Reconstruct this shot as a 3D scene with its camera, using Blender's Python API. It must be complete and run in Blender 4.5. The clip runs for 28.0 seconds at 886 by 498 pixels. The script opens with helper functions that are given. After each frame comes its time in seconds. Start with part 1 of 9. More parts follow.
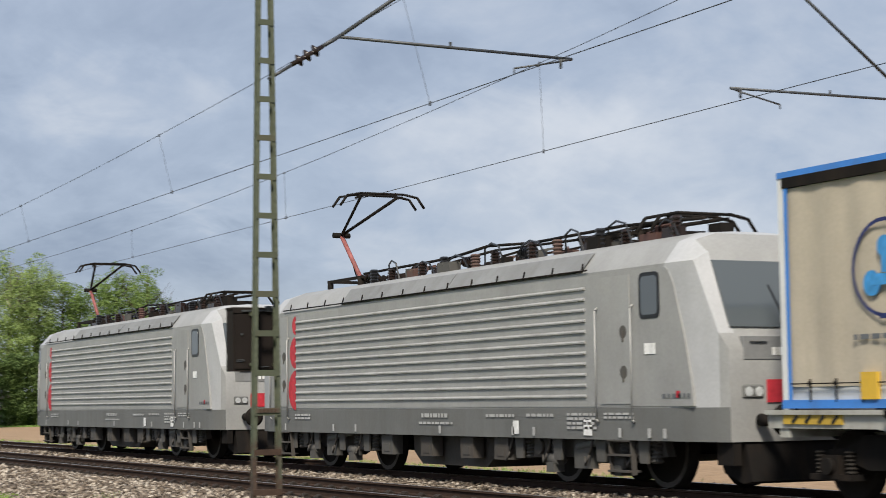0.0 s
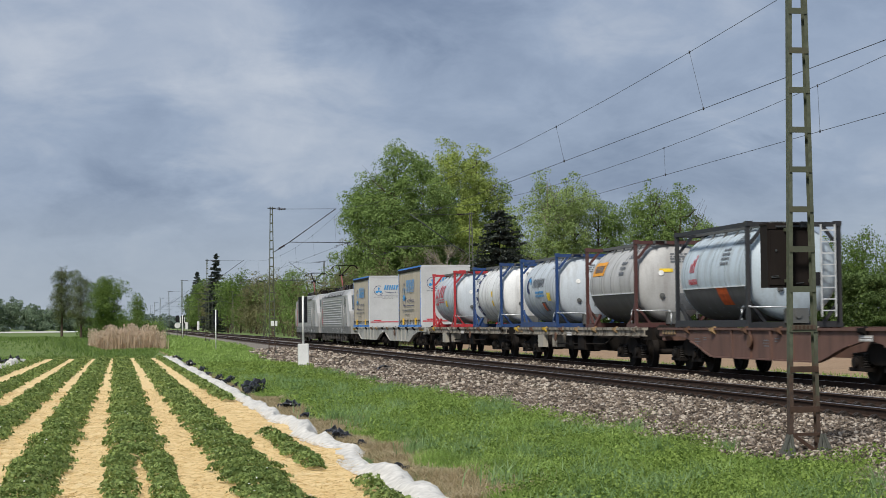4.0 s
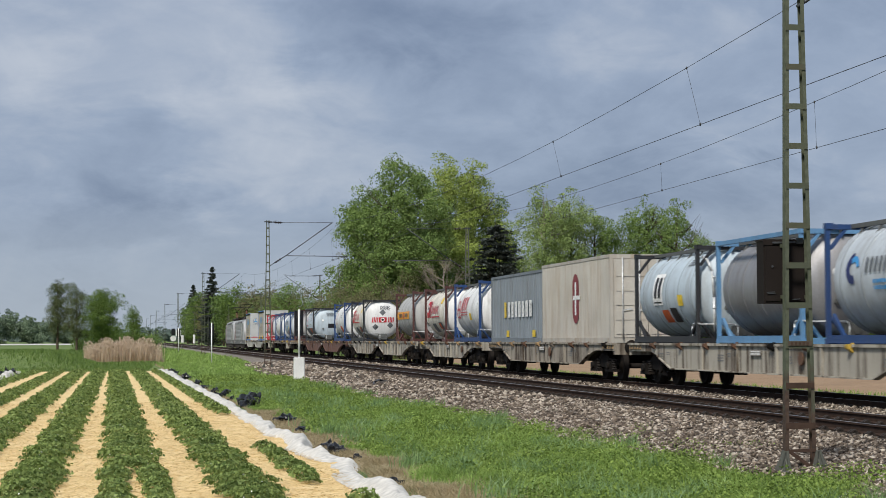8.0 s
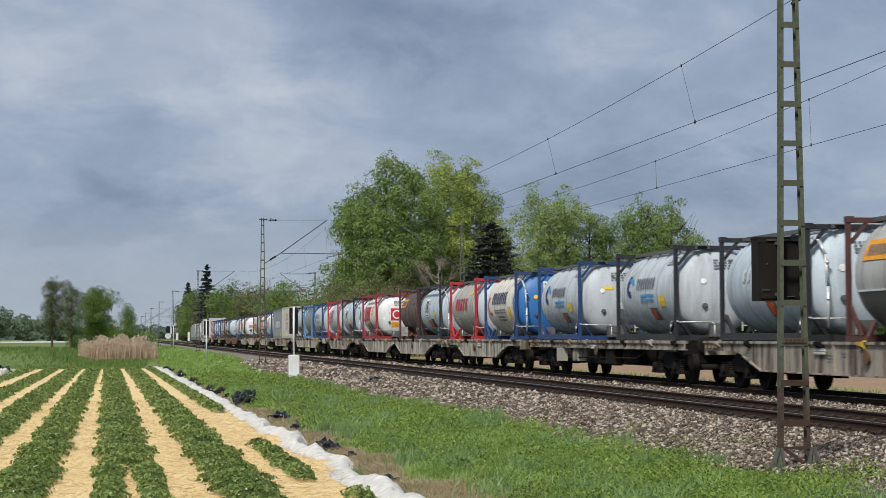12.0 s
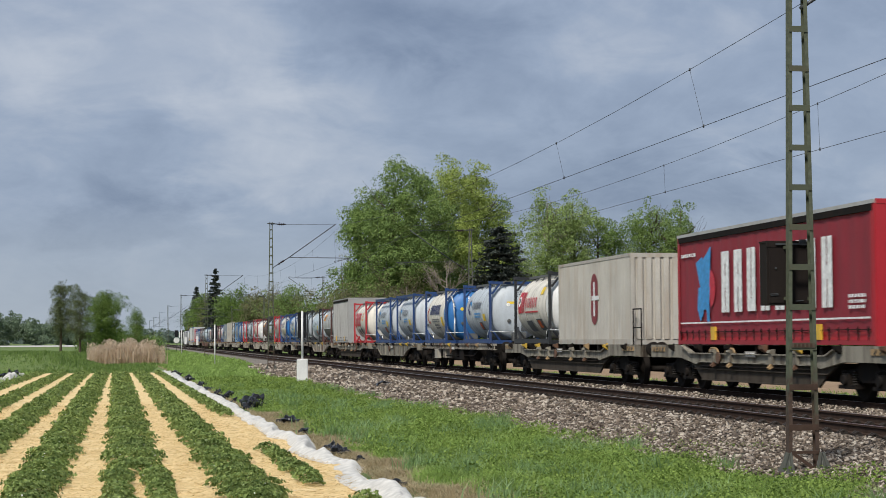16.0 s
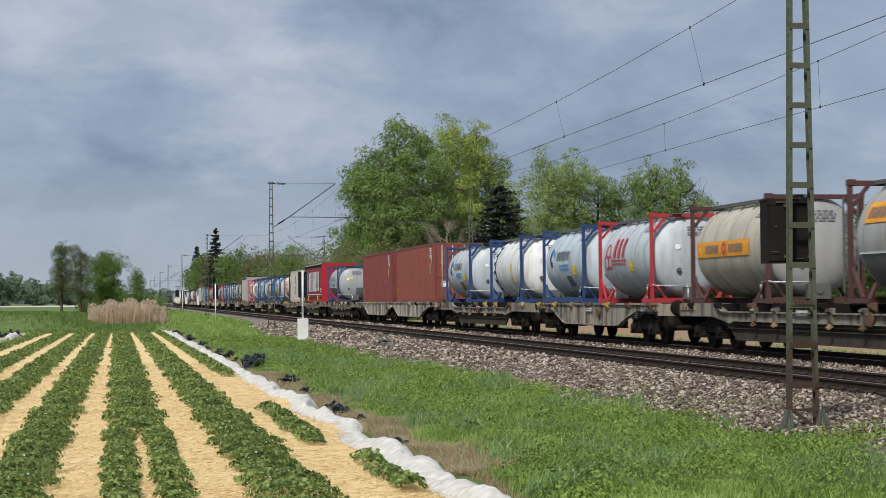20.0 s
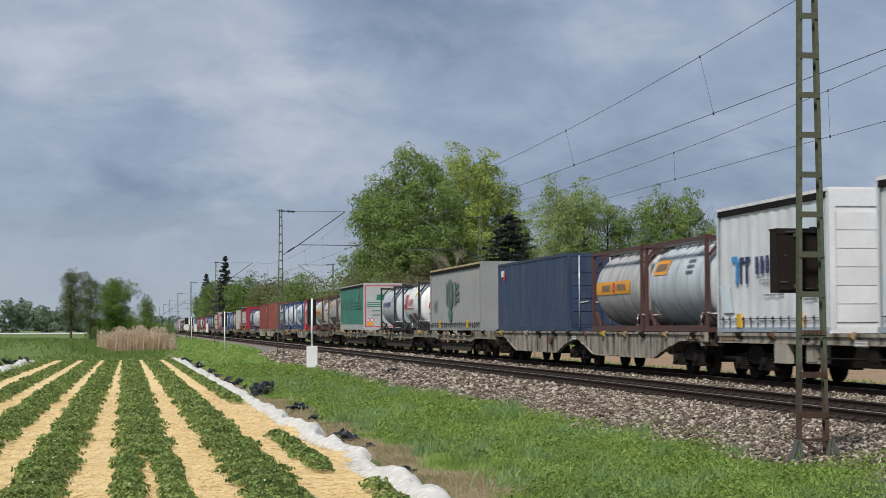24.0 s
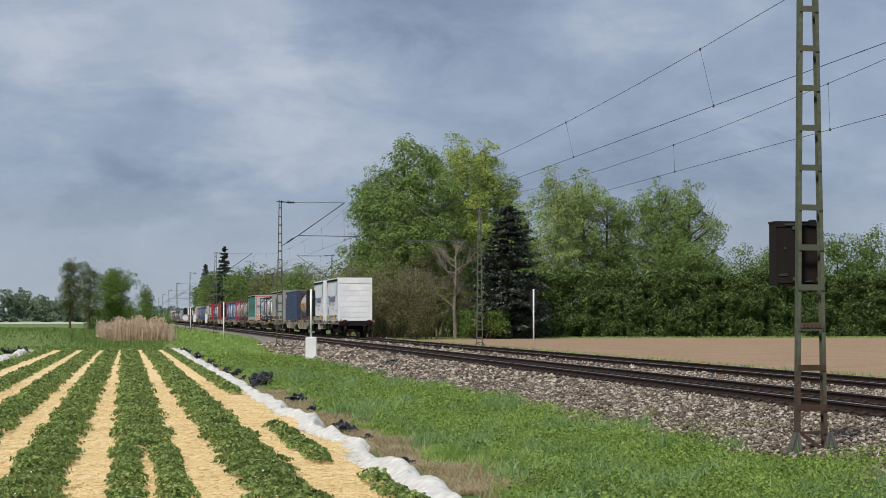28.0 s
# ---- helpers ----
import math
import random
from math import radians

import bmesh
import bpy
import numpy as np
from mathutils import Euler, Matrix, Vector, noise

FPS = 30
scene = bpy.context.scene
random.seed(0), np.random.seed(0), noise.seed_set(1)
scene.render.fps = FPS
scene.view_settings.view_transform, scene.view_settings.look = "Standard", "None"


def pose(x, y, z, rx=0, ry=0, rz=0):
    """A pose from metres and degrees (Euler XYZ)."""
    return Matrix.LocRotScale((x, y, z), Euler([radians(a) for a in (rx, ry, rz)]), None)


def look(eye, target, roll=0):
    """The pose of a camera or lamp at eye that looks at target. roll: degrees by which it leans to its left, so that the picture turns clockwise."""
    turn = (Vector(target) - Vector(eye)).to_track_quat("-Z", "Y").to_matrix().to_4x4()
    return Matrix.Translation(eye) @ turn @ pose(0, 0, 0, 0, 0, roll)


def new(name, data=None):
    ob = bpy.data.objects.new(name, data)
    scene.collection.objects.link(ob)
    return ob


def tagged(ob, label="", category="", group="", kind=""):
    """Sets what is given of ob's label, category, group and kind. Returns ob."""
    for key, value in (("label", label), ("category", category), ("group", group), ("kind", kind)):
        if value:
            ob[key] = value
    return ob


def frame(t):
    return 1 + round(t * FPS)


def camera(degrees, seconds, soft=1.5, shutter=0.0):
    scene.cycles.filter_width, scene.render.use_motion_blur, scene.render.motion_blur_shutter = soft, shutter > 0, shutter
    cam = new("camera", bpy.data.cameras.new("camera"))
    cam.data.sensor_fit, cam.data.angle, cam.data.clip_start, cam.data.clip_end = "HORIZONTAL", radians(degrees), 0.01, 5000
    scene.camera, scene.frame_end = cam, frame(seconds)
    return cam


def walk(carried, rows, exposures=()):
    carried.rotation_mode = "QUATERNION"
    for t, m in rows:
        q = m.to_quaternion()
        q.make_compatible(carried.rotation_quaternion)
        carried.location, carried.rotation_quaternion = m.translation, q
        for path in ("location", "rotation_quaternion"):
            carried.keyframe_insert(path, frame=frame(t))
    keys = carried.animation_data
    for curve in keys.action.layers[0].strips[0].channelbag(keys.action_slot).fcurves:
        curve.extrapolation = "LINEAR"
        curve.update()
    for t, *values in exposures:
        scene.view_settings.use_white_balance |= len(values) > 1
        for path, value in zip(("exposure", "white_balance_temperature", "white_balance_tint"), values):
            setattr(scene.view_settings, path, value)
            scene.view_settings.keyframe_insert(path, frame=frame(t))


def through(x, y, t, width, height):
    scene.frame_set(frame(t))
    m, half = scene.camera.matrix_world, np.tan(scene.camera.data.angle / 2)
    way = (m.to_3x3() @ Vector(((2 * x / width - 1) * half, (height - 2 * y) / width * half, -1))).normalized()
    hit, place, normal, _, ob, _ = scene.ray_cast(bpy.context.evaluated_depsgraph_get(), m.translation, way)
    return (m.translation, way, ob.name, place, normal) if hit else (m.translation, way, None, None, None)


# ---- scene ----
# ---------- camera: hand-held, panned from one spot beside the field ----------
FOV = 27.537
EYE = (0.0, 0.0, 1.69)
cam = camera(FOV, 28.0, soft=0.55, shutter=0.15)


def aim(yaw, pitch, roll):
    return pose(*EYE, 0, 0, yaw) @ pose(0, 0, 0, 90 + pitch) @ pose(0, 0, 0, 0, 0, roll)


walk(cam, [(t, aim(a, b, c)) for t, a, b, c in [
    (0, -26.826, 4.818, -0.717), (0.5, -20.208, 4.816, -0.484), (1, -17.249, 4.757, -0.44), (1.5, -16.409, 4.656, -0.522),
    (2, -15.647, 4.424, -0.566), (2.5, -12.784, 3.339, -0.538), (3, -11.258, 2.818, -0.512), (3.5, -10.315, 2.552, -0.511),
    (5.5, -9.745, 2.191, -0.555), (6, -9.783, 2.441, -0.399), (6.5, -9.808, 2.565, -0.368), (7, -9.931, 2.678, -0.315),
    (7.5, -10.061, 2.789, -0.287), (8, -10.115, 2.819, -0.264), (8.5, -10.169, 2.858, -0.23), (9, -10.246, 2.906, -0.21),
    (9.5, -10.283, 2.933, -0.197), (10, -10.323, 2.931, -0.214), (10.5, -10.315, 2.883, -0.163), (11, -10.252, 2.838, -0.234),
    (11.5, -10.241, 2.763, -0.249), (12, -10.279, 2.738, -0.286), (12.5, -10.38, 2.711, -0.249), (14.5, -10.58, 2.749, -0.196),
    (15, -10.553, 2.96, -0.22), (15.5, -10.195, 2.886, -0.273), (16, -10.015, 2.873, -0.265), (16.5, -10.139, 2.871, -0.087),
    (17, -10.185, 2.695, 0.059), (17.5, -10.219, 2.408, 0.019), (18, -10.355, 2.134, -0.092), (18.5, -10.256, 1.98, -0.163),
    (19, -10.14, 1.835, -0.258), (19.5, -10.044, 1.716, -0.335), (20, -10.001, 1.575, -0.449), (20.5, -10.035, 1.557, -0.444),
    (21, -10.024, 1.815, -0.33), (21.5, -9.945, 2.133, -0.278), (22, -9.864, 2.346, -0.195), (22.5, -9.777, 2.49, -0.157),
    (24.5, -9.682, 2.459, -0.278), (25, -9.618, 2.412, -0.249), (25.5, -9.701, 2.384, -0.234), (26, -9.752, 2.372, -0.09),
    (26.5, -9.746, 2.386, 0.008), (27, -9.73, 2.357, 0.165), (27.5, -9.583, 2.234, 0.16), (28, -9.728, 2.201, -0),
]], exposures=[(0.0, 0.38, 6880, 10), (0.5, 0.36, 6850, 10), (1.0, 0.10, 6700, 10), (1.5, 0.05, 6600, 10), (2.0, 0.0, 6500, 10), (28.0, 0.0, 6500, 10)])

# ---------- world, sun ----------
world = bpy.data.worlds.new("overcast_sky")
scene.world = world
world.use_nodes = True
wn, wl = world.node_tree.nodes, world.node_tree.links
wn.clear()
w_out = wn.new("ShaderNodeOutputWorld")
w_bg = wn.new("ShaderNodeBackground")
w_sky = wn.new("ShaderNodeTexSky")
w_sky.sky_type, w_sky.sun_disc = "NISHITA", False
SUN_ELEVATION, SUN_ROTATION = radians(46), radians(215)
w_sky.sun_elevation, w_sky.sun_rotation = SUN_ELEVATION, SUN_ROTATION
w_tc = wn.new("ShaderNodeTexCoord")


def w_math(op, a, b=None):
    n = wn.new("ShaderNodeMath")
    n.operation = op
    for i, v in enumerate((a, b)):
        if v is None:
            continue
        if isinstance(v, (int, float)):
            n.inputs[i].default_value = v
        else:
            wl.new(v, n.inputs[i])
    return n.outputs[0]


# cloud deck: the direction is laid out on a flat layer overhead, so clouds shrink towards the horizon
w_sep = wn.new("ShaderNodeSeparateXYZ")
wl.new(w_tc.outputs["Generated"], w_sep.inputs[0])
w_h = w_math("ADD", w_math("MAXIMUM", w_sep.outputs[2], 0.0), 0.42)
w_cmb = wn.new("ShaderNodeCombineXYZ")
wl.new(w_math("DIVIDE", w_sep.outputs[0], w_h), w_cmb.inputs[0])
wl.new(w_math("DIVIDE", w_sep.outputs[1], w_h), w_cmb.inputs[1])


def w_noise(scale, detail, rough, dist, offset):
    m = wn.new("ShaderNodeMapping")
    m.inputs["Location"].default_value = offset
    wl.new(w_cmb.outputs[0], m.inputs[0])
    n = wn.new("ShaderNodeTexNoise")
    n.inputs["Scale"].default_value, n.inputs["Detail"].default_value = scale, detail
    n.inputs["Roughness"].default_value, n.inputs["Distortion"].default_value = rough, dist
    wl.new(m.outputs[0], n.inputs[0])
    return n.outputs[0]


w_big = w_noise(1.5, 3, 0.5, 0.4, (3.1, 0.7, 0))
w_fine = w_noise(4.6, 8, 0.6, 0.7, (0.4, 5.2, 0))
w_lump = w_noise(11.0, 5, 0.6, 0.5, (2.2, 1.4, 0))
w_mix = w_math("ADD", w_math("ADD", w_math("MULTIPLY", w_big, 0.30), w_math("MULTIPLY", w_fine, 0.38)), w_math("MULTIPLY", w_lump, 0.20))
w_mix = w_math("ADD", w_mix, 0.083)

# the larger cloud masses: bearing and height in degrees, their spread, and how much paler (+) or darker (-) they are
w_turn = w_math("MULTIPLY", w_math("ARCTAN2", w_sep.outputs[0], w_sep.outputs[1]), 57.2958)
w_rise = w_math("MULTIPLY", w_math("ARCSINE", w_sep.outputs[2]), 57.2958)
w_turn = w_math("ADD", w_turn, w_math("MULTIPLY", w_math("SUBTRACT", w_noise(7.0, 5, 0.6, 0.6, (6.1, 2.3, 0)), 0.5), 9.0))
w_rise = w_math("ADD", w_rise, w_math("MULTIPLY", w_math("SUBTRACT", w_noise(8.0, 5, 0.6, 0.6, (1.7, 8.9, 0)), 0.5), 5.0))
for turn, rise, wide, high, gain in ((-3.4, 8.6, 2.6, 1.6, 0.15), (3.8, 7.4, 2.0, 3.4, 0.14), (0.0, 4.6, 2.2, 2.4, -0.11), (3.5, 3.4, 7.0, 1.0, -0.09),
                                     (8.6, 9.6, 4.6, 1.4, -0.19), (6.5, 5.2, 2.4, 1.6, 0.07), (17.0, 9.6, 3.4, 0.9, 0.10), (20.5, 6.2, 2.6, 0.8, 0.10),
                                     (17.0, 4.6, 5.0, 1.3, -0.13), (13.0, 7.6, 3.0, 0.9, -0.07), (31.0, 8.2, 5.0, 1.6, 0.16), (27.5, 4.4, 6.0, 1.2, 0.10), (36.0, 5.4, 4.0, 2.0, 0.12), (24.5, 10.6, 3.0, 1.2, -0.10)):
    du = w_math("DIVIDE", w_math("SUBTRACT", w_turn, turn), wide)
    dv = w_math("DIVIDE", w_math("SUBTRACT", w_rise, rise), high)
    away = w_math("ADD", w_math("MULTIPLY", du, du), w_math("MULTIPLY", dv, dv))
    w_mix = w_math("ADD", w_mix, w_math("MULTIPLY", w_math("POWER", 2.71828, w_math("MULTIPLY", away, -1.0)), gain))
w_ramp = wn.new("ShaderNodeValToRGB")
cr = w_ramp.color_ramp
cr.elements[0].position, cr.elements[0].color = 0.28, (0.175, 0.232, 0.35, 1)
cr.elements[1].position, cr.elements[1].color = 0.78, (0.56, 0.605, 0.685, 1)
e = cr.elements.new(0.5)
e.color = (0.315, 0.387, 0.518, 1)
wl.new(w_mix, w_ramp.inputs[0])
# brighter, paler haze low over the horizon
w_hz = wn.new("ShaderNodeMapRange")
w_hz.inputs[1].default_value, w_hz.inputs[2].default_value = 0.0, 0.075
w_hz.inputs[3].default_value, w_hz.inputs[4].default_value = 0.9, 0.0
wl.new(w_sep.outputs[2], w_hz.inputs[0])
w_low = wn.new("ShaderNodeMix")
w_low.data_type = "RGBA"
wl.new(w_hz.outputs[0], w_low.inputs[0])
wl.new(w_ramp.outputs[0], w_low.inputs[6])
w_low.inputs[7].default_value = (0.41, 0.475, 0.55, 1)
w_skys = wn.new("ShaderNodeMix")
w_skys.data_type = "RGBA"
w_skys.inputs[0].default_value = 0.9
w_scale = wn.new("ShaderNodeMix")
w_scale.data_type, w_scale.blend_type = "RGBA", "MULTIPLY"
w_scale.inputs[0].default_value = 1.0
w_scale.inputs[7].default_value = (0.08, 0.08, 0.08, 1)
wl.new(w_sky.outputs[0], w_scale.inputs[6])
wl.new(w_scale.outputs[2], w_skys.inputs[6])
wl.new(w_low.outputs[2], w_skys.inputs[7])
wl.new(w_skys.outputs[2], w_bg.inputs[0])
w_bg.inputs[1].default_value = 1.0
wl.new(w_bg.outputs[0], w_out.inputs[0])

sun = new("sun", bpy.data.lights.new("sun", "SUN"))
sun.data.energy, sun.data.angle, sun.data.color = 3.7, radians(12), (1.0, 0.95, 0.87)
sun.matrix_world = look((0, 0, 60), (0 - 60 * math.sin(SUN_ROTATION) / math.tan(SUN_ELEVATION),
                                     0 - 60 * math.cos(SUN_ROTATION) / math.tan(SUN_ELEVATION), 0))

# ---------- plan ----------
RAIL, DECK = 0.34, 1.52            # top of rail, container floor
XN, XF = 12.1, 16.1                # centre lines of the near (empty) and far (used) track
R = random.Random(7)


# ---------- mesh helpers ----------
def quad(bm, *pts):
    return bm.faces.new([bm.verts.new(p) for p in pts])


def box(bm, x0, x1, y0, y1, z0, z1):
    v = [bm.verts.new(p) for p in ((x0, y0, z0), (x1, y0, z0), (x1, y1, z0), (x0, y1, z0),
                                   (x0, y0, z1), (x1, y0, z1), (x1, y1, z1), (x0, y1, z1))]
    for f in ((3, 2, 1, 0), (4, 5, 6, 7), (0, 1, 5, 4), (1, 2, 6, 5), (2, 3, 7, 6), (3, 0, 4, 7)):
        bm.faces.new([v[i] for i in f])


def axes_of(p0, p1):
    a = (Vector(p1) - Vector(p0)).normalized()
    s = a.cross(Vector((0, 0, 1)))
    s = Vector((1, 0, 0)) if s.length < 1e-4 else s.normalized()
    return s, s.cross(a)


def tube(bm, p0, p1, r, seg=8, r1=None, caps=True):
    s, u = axes_of(p0, p1)
    rings = []
    for p, q in ((p0, r), (p1, r if r1 is None else r1)):
        rings.append([bm.verts.new(Vector(p) + q * (math.cos(a) * s + math.sin(a) * u))
                      for a in (2 * math.pi * i / seg for i in range(seg))])
    for i in range(seg):
        f = bm.faces.new((rings[0][i], rings[0][(i + 1) % seg], rings[1][(i + 1) % seg], rings[1][i]))
        f.smooth = seg > 5
    if caps:
        bm.faces.new(rings[0][::-1])
        bm.faces.new(rings[1])


def path_tube(bm, pts, r, seg=6):
    for a, b in zip(pts, pts[1:]):
        tube(bm, a, b, r, seg)


def bar(bm, p0, p1, w, h):
    """A straight bar of w (sideways) by h (upwards) from p0 to p1."""
    s, u = axes_of(p0, p1)
    c = [Vector(p) + i * s * w / 2 + j * u * h / 2 for p in (p0, p1) for i, j in ((-1, -1), (1, -1), (1, 1), (-1, 1))]
    v = [bm.verts.new(p) for p in c]
    for f in ((3, 2, 1, 0), (4, 5, 6, 7), (0, 1, 5, 4), (1, 2, 6, 5), (2, 3, 7, 6), (3, 0, 4, 7)):
        bm.faces.new([v[i] for i in f])


def plate_yz(bm, pts, x0, x1):
    """A plate with the outline pts in the y-z plane, from x0 to x1."""
    a = [bm.verts.new((x0, y, z)) for y, z in pts]
    b = [bm.verts.new((x1, y, z)) for y, z in pts]
    bm.faces.new(a)
    bm.faces.new(b[::-1])
    for i in range(len(pts)):
        j = (i + 1) % len(pts)
        bm.faces.new((a[j], a[i], b[i], b[j]))


def plate_xz(bm, pts, y0, y1):
    a = [bm.verts.new((x, y0, z)) for x, z in pts]
    b = [bm.verts.new((x, y1, z)) for x, z in pts]
    bm.faces.new(a)
    bm.faces.new(b[::-1])
    for i in range(len(pts)):
        j = (i + 1) % len(pts)
        bm.faces.new((a[j], a[i], b[i], b[j]))


def lathe_y(bm, prof, seg=32, cx=0.0, cz=0.0, smooth=True):
    """Turns (radius, y) round the y axis through (cx, cz)."""
    rings = []
    for r, y in prof:
        if r < 1e-5:
            rings.append([bm.verts.new((cx, y, cz))])
        else:
            rings.append([bm.verts.new((cx + r * math.cos(2 * math.pi * i / seg), y, cz + r * math.sin(2 * math.pi * i / seg))) for i in range(seg)])
    for a, b in zip(rings, rings[1:]):
        for i in range(seg):
            j = (i + 1) % seg
            q = [a[i % len(a)], a[j % len(a)], b[j % len(b)], b[i % len(b)]]
            q = list(dict.fromkeys(q))
            if len(q) > 2:
                bm.faces.new(q).smooth = smooth


def mesh(name, bm, *mats):
    bmesh.ops.recalc_face_normals(bm, faces=bm.faces)
    me = bpy.data.meshes.new(name)
    bm.to_mesh(me)
    bm.free()
    for m in mats:
        me.materials.append(m)
    return me


def attach(name, me, parent, at=(0, 0, 0), label="", turn=0.0):
    ob = new(name, me)
    ob.parent = parent
    ob.location = at
    if turn:
        ob.rotation_euler = (0, 0, turn)
    if label:
        ob["label"] = label
    return ob


def part(name, bm, material, parent, label=""):
    return attach(name, mesh(name, bm, material), parent, label=label)


def raw(name, verts, faces, *mats):
    me = bpy.data.meshes.new(name)
    me.from_pydata(verts, [], faces)
    for m in mats:
        me.materials.append(m)
    me.update()
    return me


def tri_soup(name, tris, material, per=3):
    """One mesh out of an array of separate faces (n, per, 3)."""
    n = len(tris)
    me = bpy.data.meshes.new(name)
    me.vertices.add(n * per)
    me.vertices.foreach_set("co", np.ascontiguousarray(tris, dtype=np.float32).ravel())
    me.loops.add(n * per)
    me.loops.foreach_set("vertex_index", np.arange(n * per, dtype=np.int32))
    me.polygons.add(n)
    me.polygons.foreach_set("loop_start", np.arange(0, n * per, per, dtype=np.int32))
    me.update(calc_edges=True)
    me.validate()
    me.materials.append(material)
    return me


# ---------- materials ----------
def nodes_of(name):
    m = bpy.data.materials.new(name)
    m.use_nodes = True
    nt = m.node_tree
    return m, nt.nodes, nt.links, nt.nodes["Principled BSDF"]


def coords(n, l, stretch=(1, 1, 1), space="Object", wander=True):
    tc = n.new("ShaderNodeTexCoord")
    mp = n.new("ShaderNodeMapping")
    mp.inputs["Scale"].default_value = stretch
    if wander:
        oi = n.new("ShaderNodeObjectInfo")
        ad = n.new("ShaderNodeVectorMath")
        ad.operation = "MULTIPLY_ADD"
        ad.inputs[1].default_value = (1, 1, 1)
        sc = n.new("ShaderNodeMath")
        sc.operation = "MULTIPLY"
        sc.inputs[1].default_value = 37.0
        l.new(oi.outputs["Random"], sc.inputs[0])
        l.new(tc.outputs[space], ad.inputs[0])
        l.new(sc.outputs[0], ad.inputs[2])
        l.new(ad.outputs[0], mp.inputs[0])
    else:
        l.new(tc.outputs[space], mp.inputs[0])
    return mp.outputs[0]


def noise_of(n, l, vec, scale, detail=4, rough=0.55):
    t = n.new("ShaderNodeTexNoise")
    t.inputs["Scale"].default_value, t.inputs["Detail"].default_value, t.inputs["Roughness"].default_value = scale, detail, rough
    l.new(vec, t.inputs[0])
    return t.outputs[0]


def ramp(n, l, fac, *stops):
    r = n.new("ShaderNodeValToRGB")
    els = r.color_ramp.elements
    while len(els) < len(stops):
        els.new(0.5)
    for e, (p, c) in zip(els, stops):
        e.position, e.color = p, (*c, 1)
    l.new(fac, r.inputs[0])
    return r.outputs[0]


def blend(n, l, fac, a, b, mode="MIX"):
    m = n.new("ShaderNodeMix")
    m.data_type, m.blend_type = "RGBA", mode
    for i, v in ((0, fac), (6, a), (7, b)):
        if isinstance(v, (int, float)):
            m.inputs[i].default_value = v
        elif isinstance(v, tuple):
            m.inputs[i].default_value = (*v, 1)
        else:
            l.new(v, m.inputs[i])
    return m.outputs[2]


def bump(n, l, bs, height, strength, distance):
    b = n.new("ShaderNodeBump")
    b.inputs["Strength"].default_value, b.inputs["Distance"].default_value = strength, distance
    l.new(height, b.inputs["Height"])
    l.new(b.outputs[0], bs.inputs["Normal"])


def coil(bm, x, y, z0, z1, r, turns=6, seg=10):
    """A coil spring, as one ribbed column."""
    rings = []
    for k in range(turns * 2 + 1):
        q = r if k % 2 else r * 0.72
        z = z0 + (z1 - z0) * k / (turns * 2)
        rings.append([bm.verts.new((x + q * math.cos(2 * math.pi * i / seg), y + q * math.sin(2 * math.pi * i / seg), z)) for i in range(seg)])
    for a, b in zip(rings, rings[1:]):
        for i in range(seg):
            bm.faces.new((a[i], a[(i + 1) % seg], b[(i + 1) % seg], b[i]))
    bm.faces.new(rings[0][::-1])
    bm.faces.new(rings[-1])


def mul(c, k):
    return tuple(min(1.0, v * k) for v in c)


PAINTS = {}


def paint(color, rough=0.45, metal=0.0, dirt=0.35, grime=(0.11, 0.095, 0.08), gloss=0.4):
    """Weathered paint: patchy tone, fine grain, grime that has run down, and a slightly uneven gloss."""
    key = (color, rough, metal, dirt, grime, gloss)
    if key in PAINTS:
        return PAINTS[key]
    m, n, l, bs = nodes_of("paint")
    v = coords(n, l)
    run = coords(n, l, (1.1, 1.1, 0.15))
    big = noise_of(n, l, v, 0.9, 3)
    fine = noise_of(n, l, v, 22, 3)
    streak = noise_of(n, l, run, 2.6, 6, 0.62)
    c = ramp(n, l, big, (0.3, mul(color, 0.86)), (0.7, mul(color, 1.08)))
    c = blend(n, l, 0.18, c, ramp(n, l, fine, (0.35, mul(color, 0.7)), (0.65, mul(color, 1.15))))
    d = n.new("ShaderNodeMapRange")
    d.inputs[1].default_value, d.inputs[2].default_value = 0.46, 0.78
    d.inputs[3].default_value, d.inputs[4].default_value = 0.0, dirt
    l.new(streak, d.inputs[0])
    c = blend(n, l, d.outputs[0], c, grime)
    l.new(c, bs.inputs["Base Color"])
    r = n.new("ShaderNodeMapRange")
    r.inputs[3].default_value, r.inputs[4].default_value = rough - 0.08, min(1, rough + 0.2)
    l.new(streak, r.inputs[0])
    l.new(r.outputs[0], bs.inputs["Roughness"])
    bs.inputs["Metallic"].default_value = metal
    bs.inputs["Specular IOR Level"].default_value = gloss
    bump(n, l, bs, fine, 0.08, 0.004)
    PAINTS[key] = m
    return m


def ground_mat(name, a, b, c, s1, s2, rough=0.95, bumpy=0.5, dist=0.02, spread=(0.3, 0.5, 0.7)):
    m, n, l, bs = nodes_of(name)
    v = coords(n, l, wander=False)
    f1, f2 = noise_of(n, l, v, s1, 6, 0.6), noise_of(n, l, v, s2, 4, 0.6)
    col = ramp(n, l, f1, (spread[0], a), (spread[1], b), (spread[2], c))
    col = blend(n, l, 0.45, col, ramp(n, l, f2, (0.3, mul(a, 0.6)), (0.5, b), (0.7, mul(c, 1.2))))
    l.new(col, bs.inputs["Base Color"])
    bs.inputs["Roughness"].default_value = rough
    bump(n, l, bs, f2, bumpy, dist)
    return m


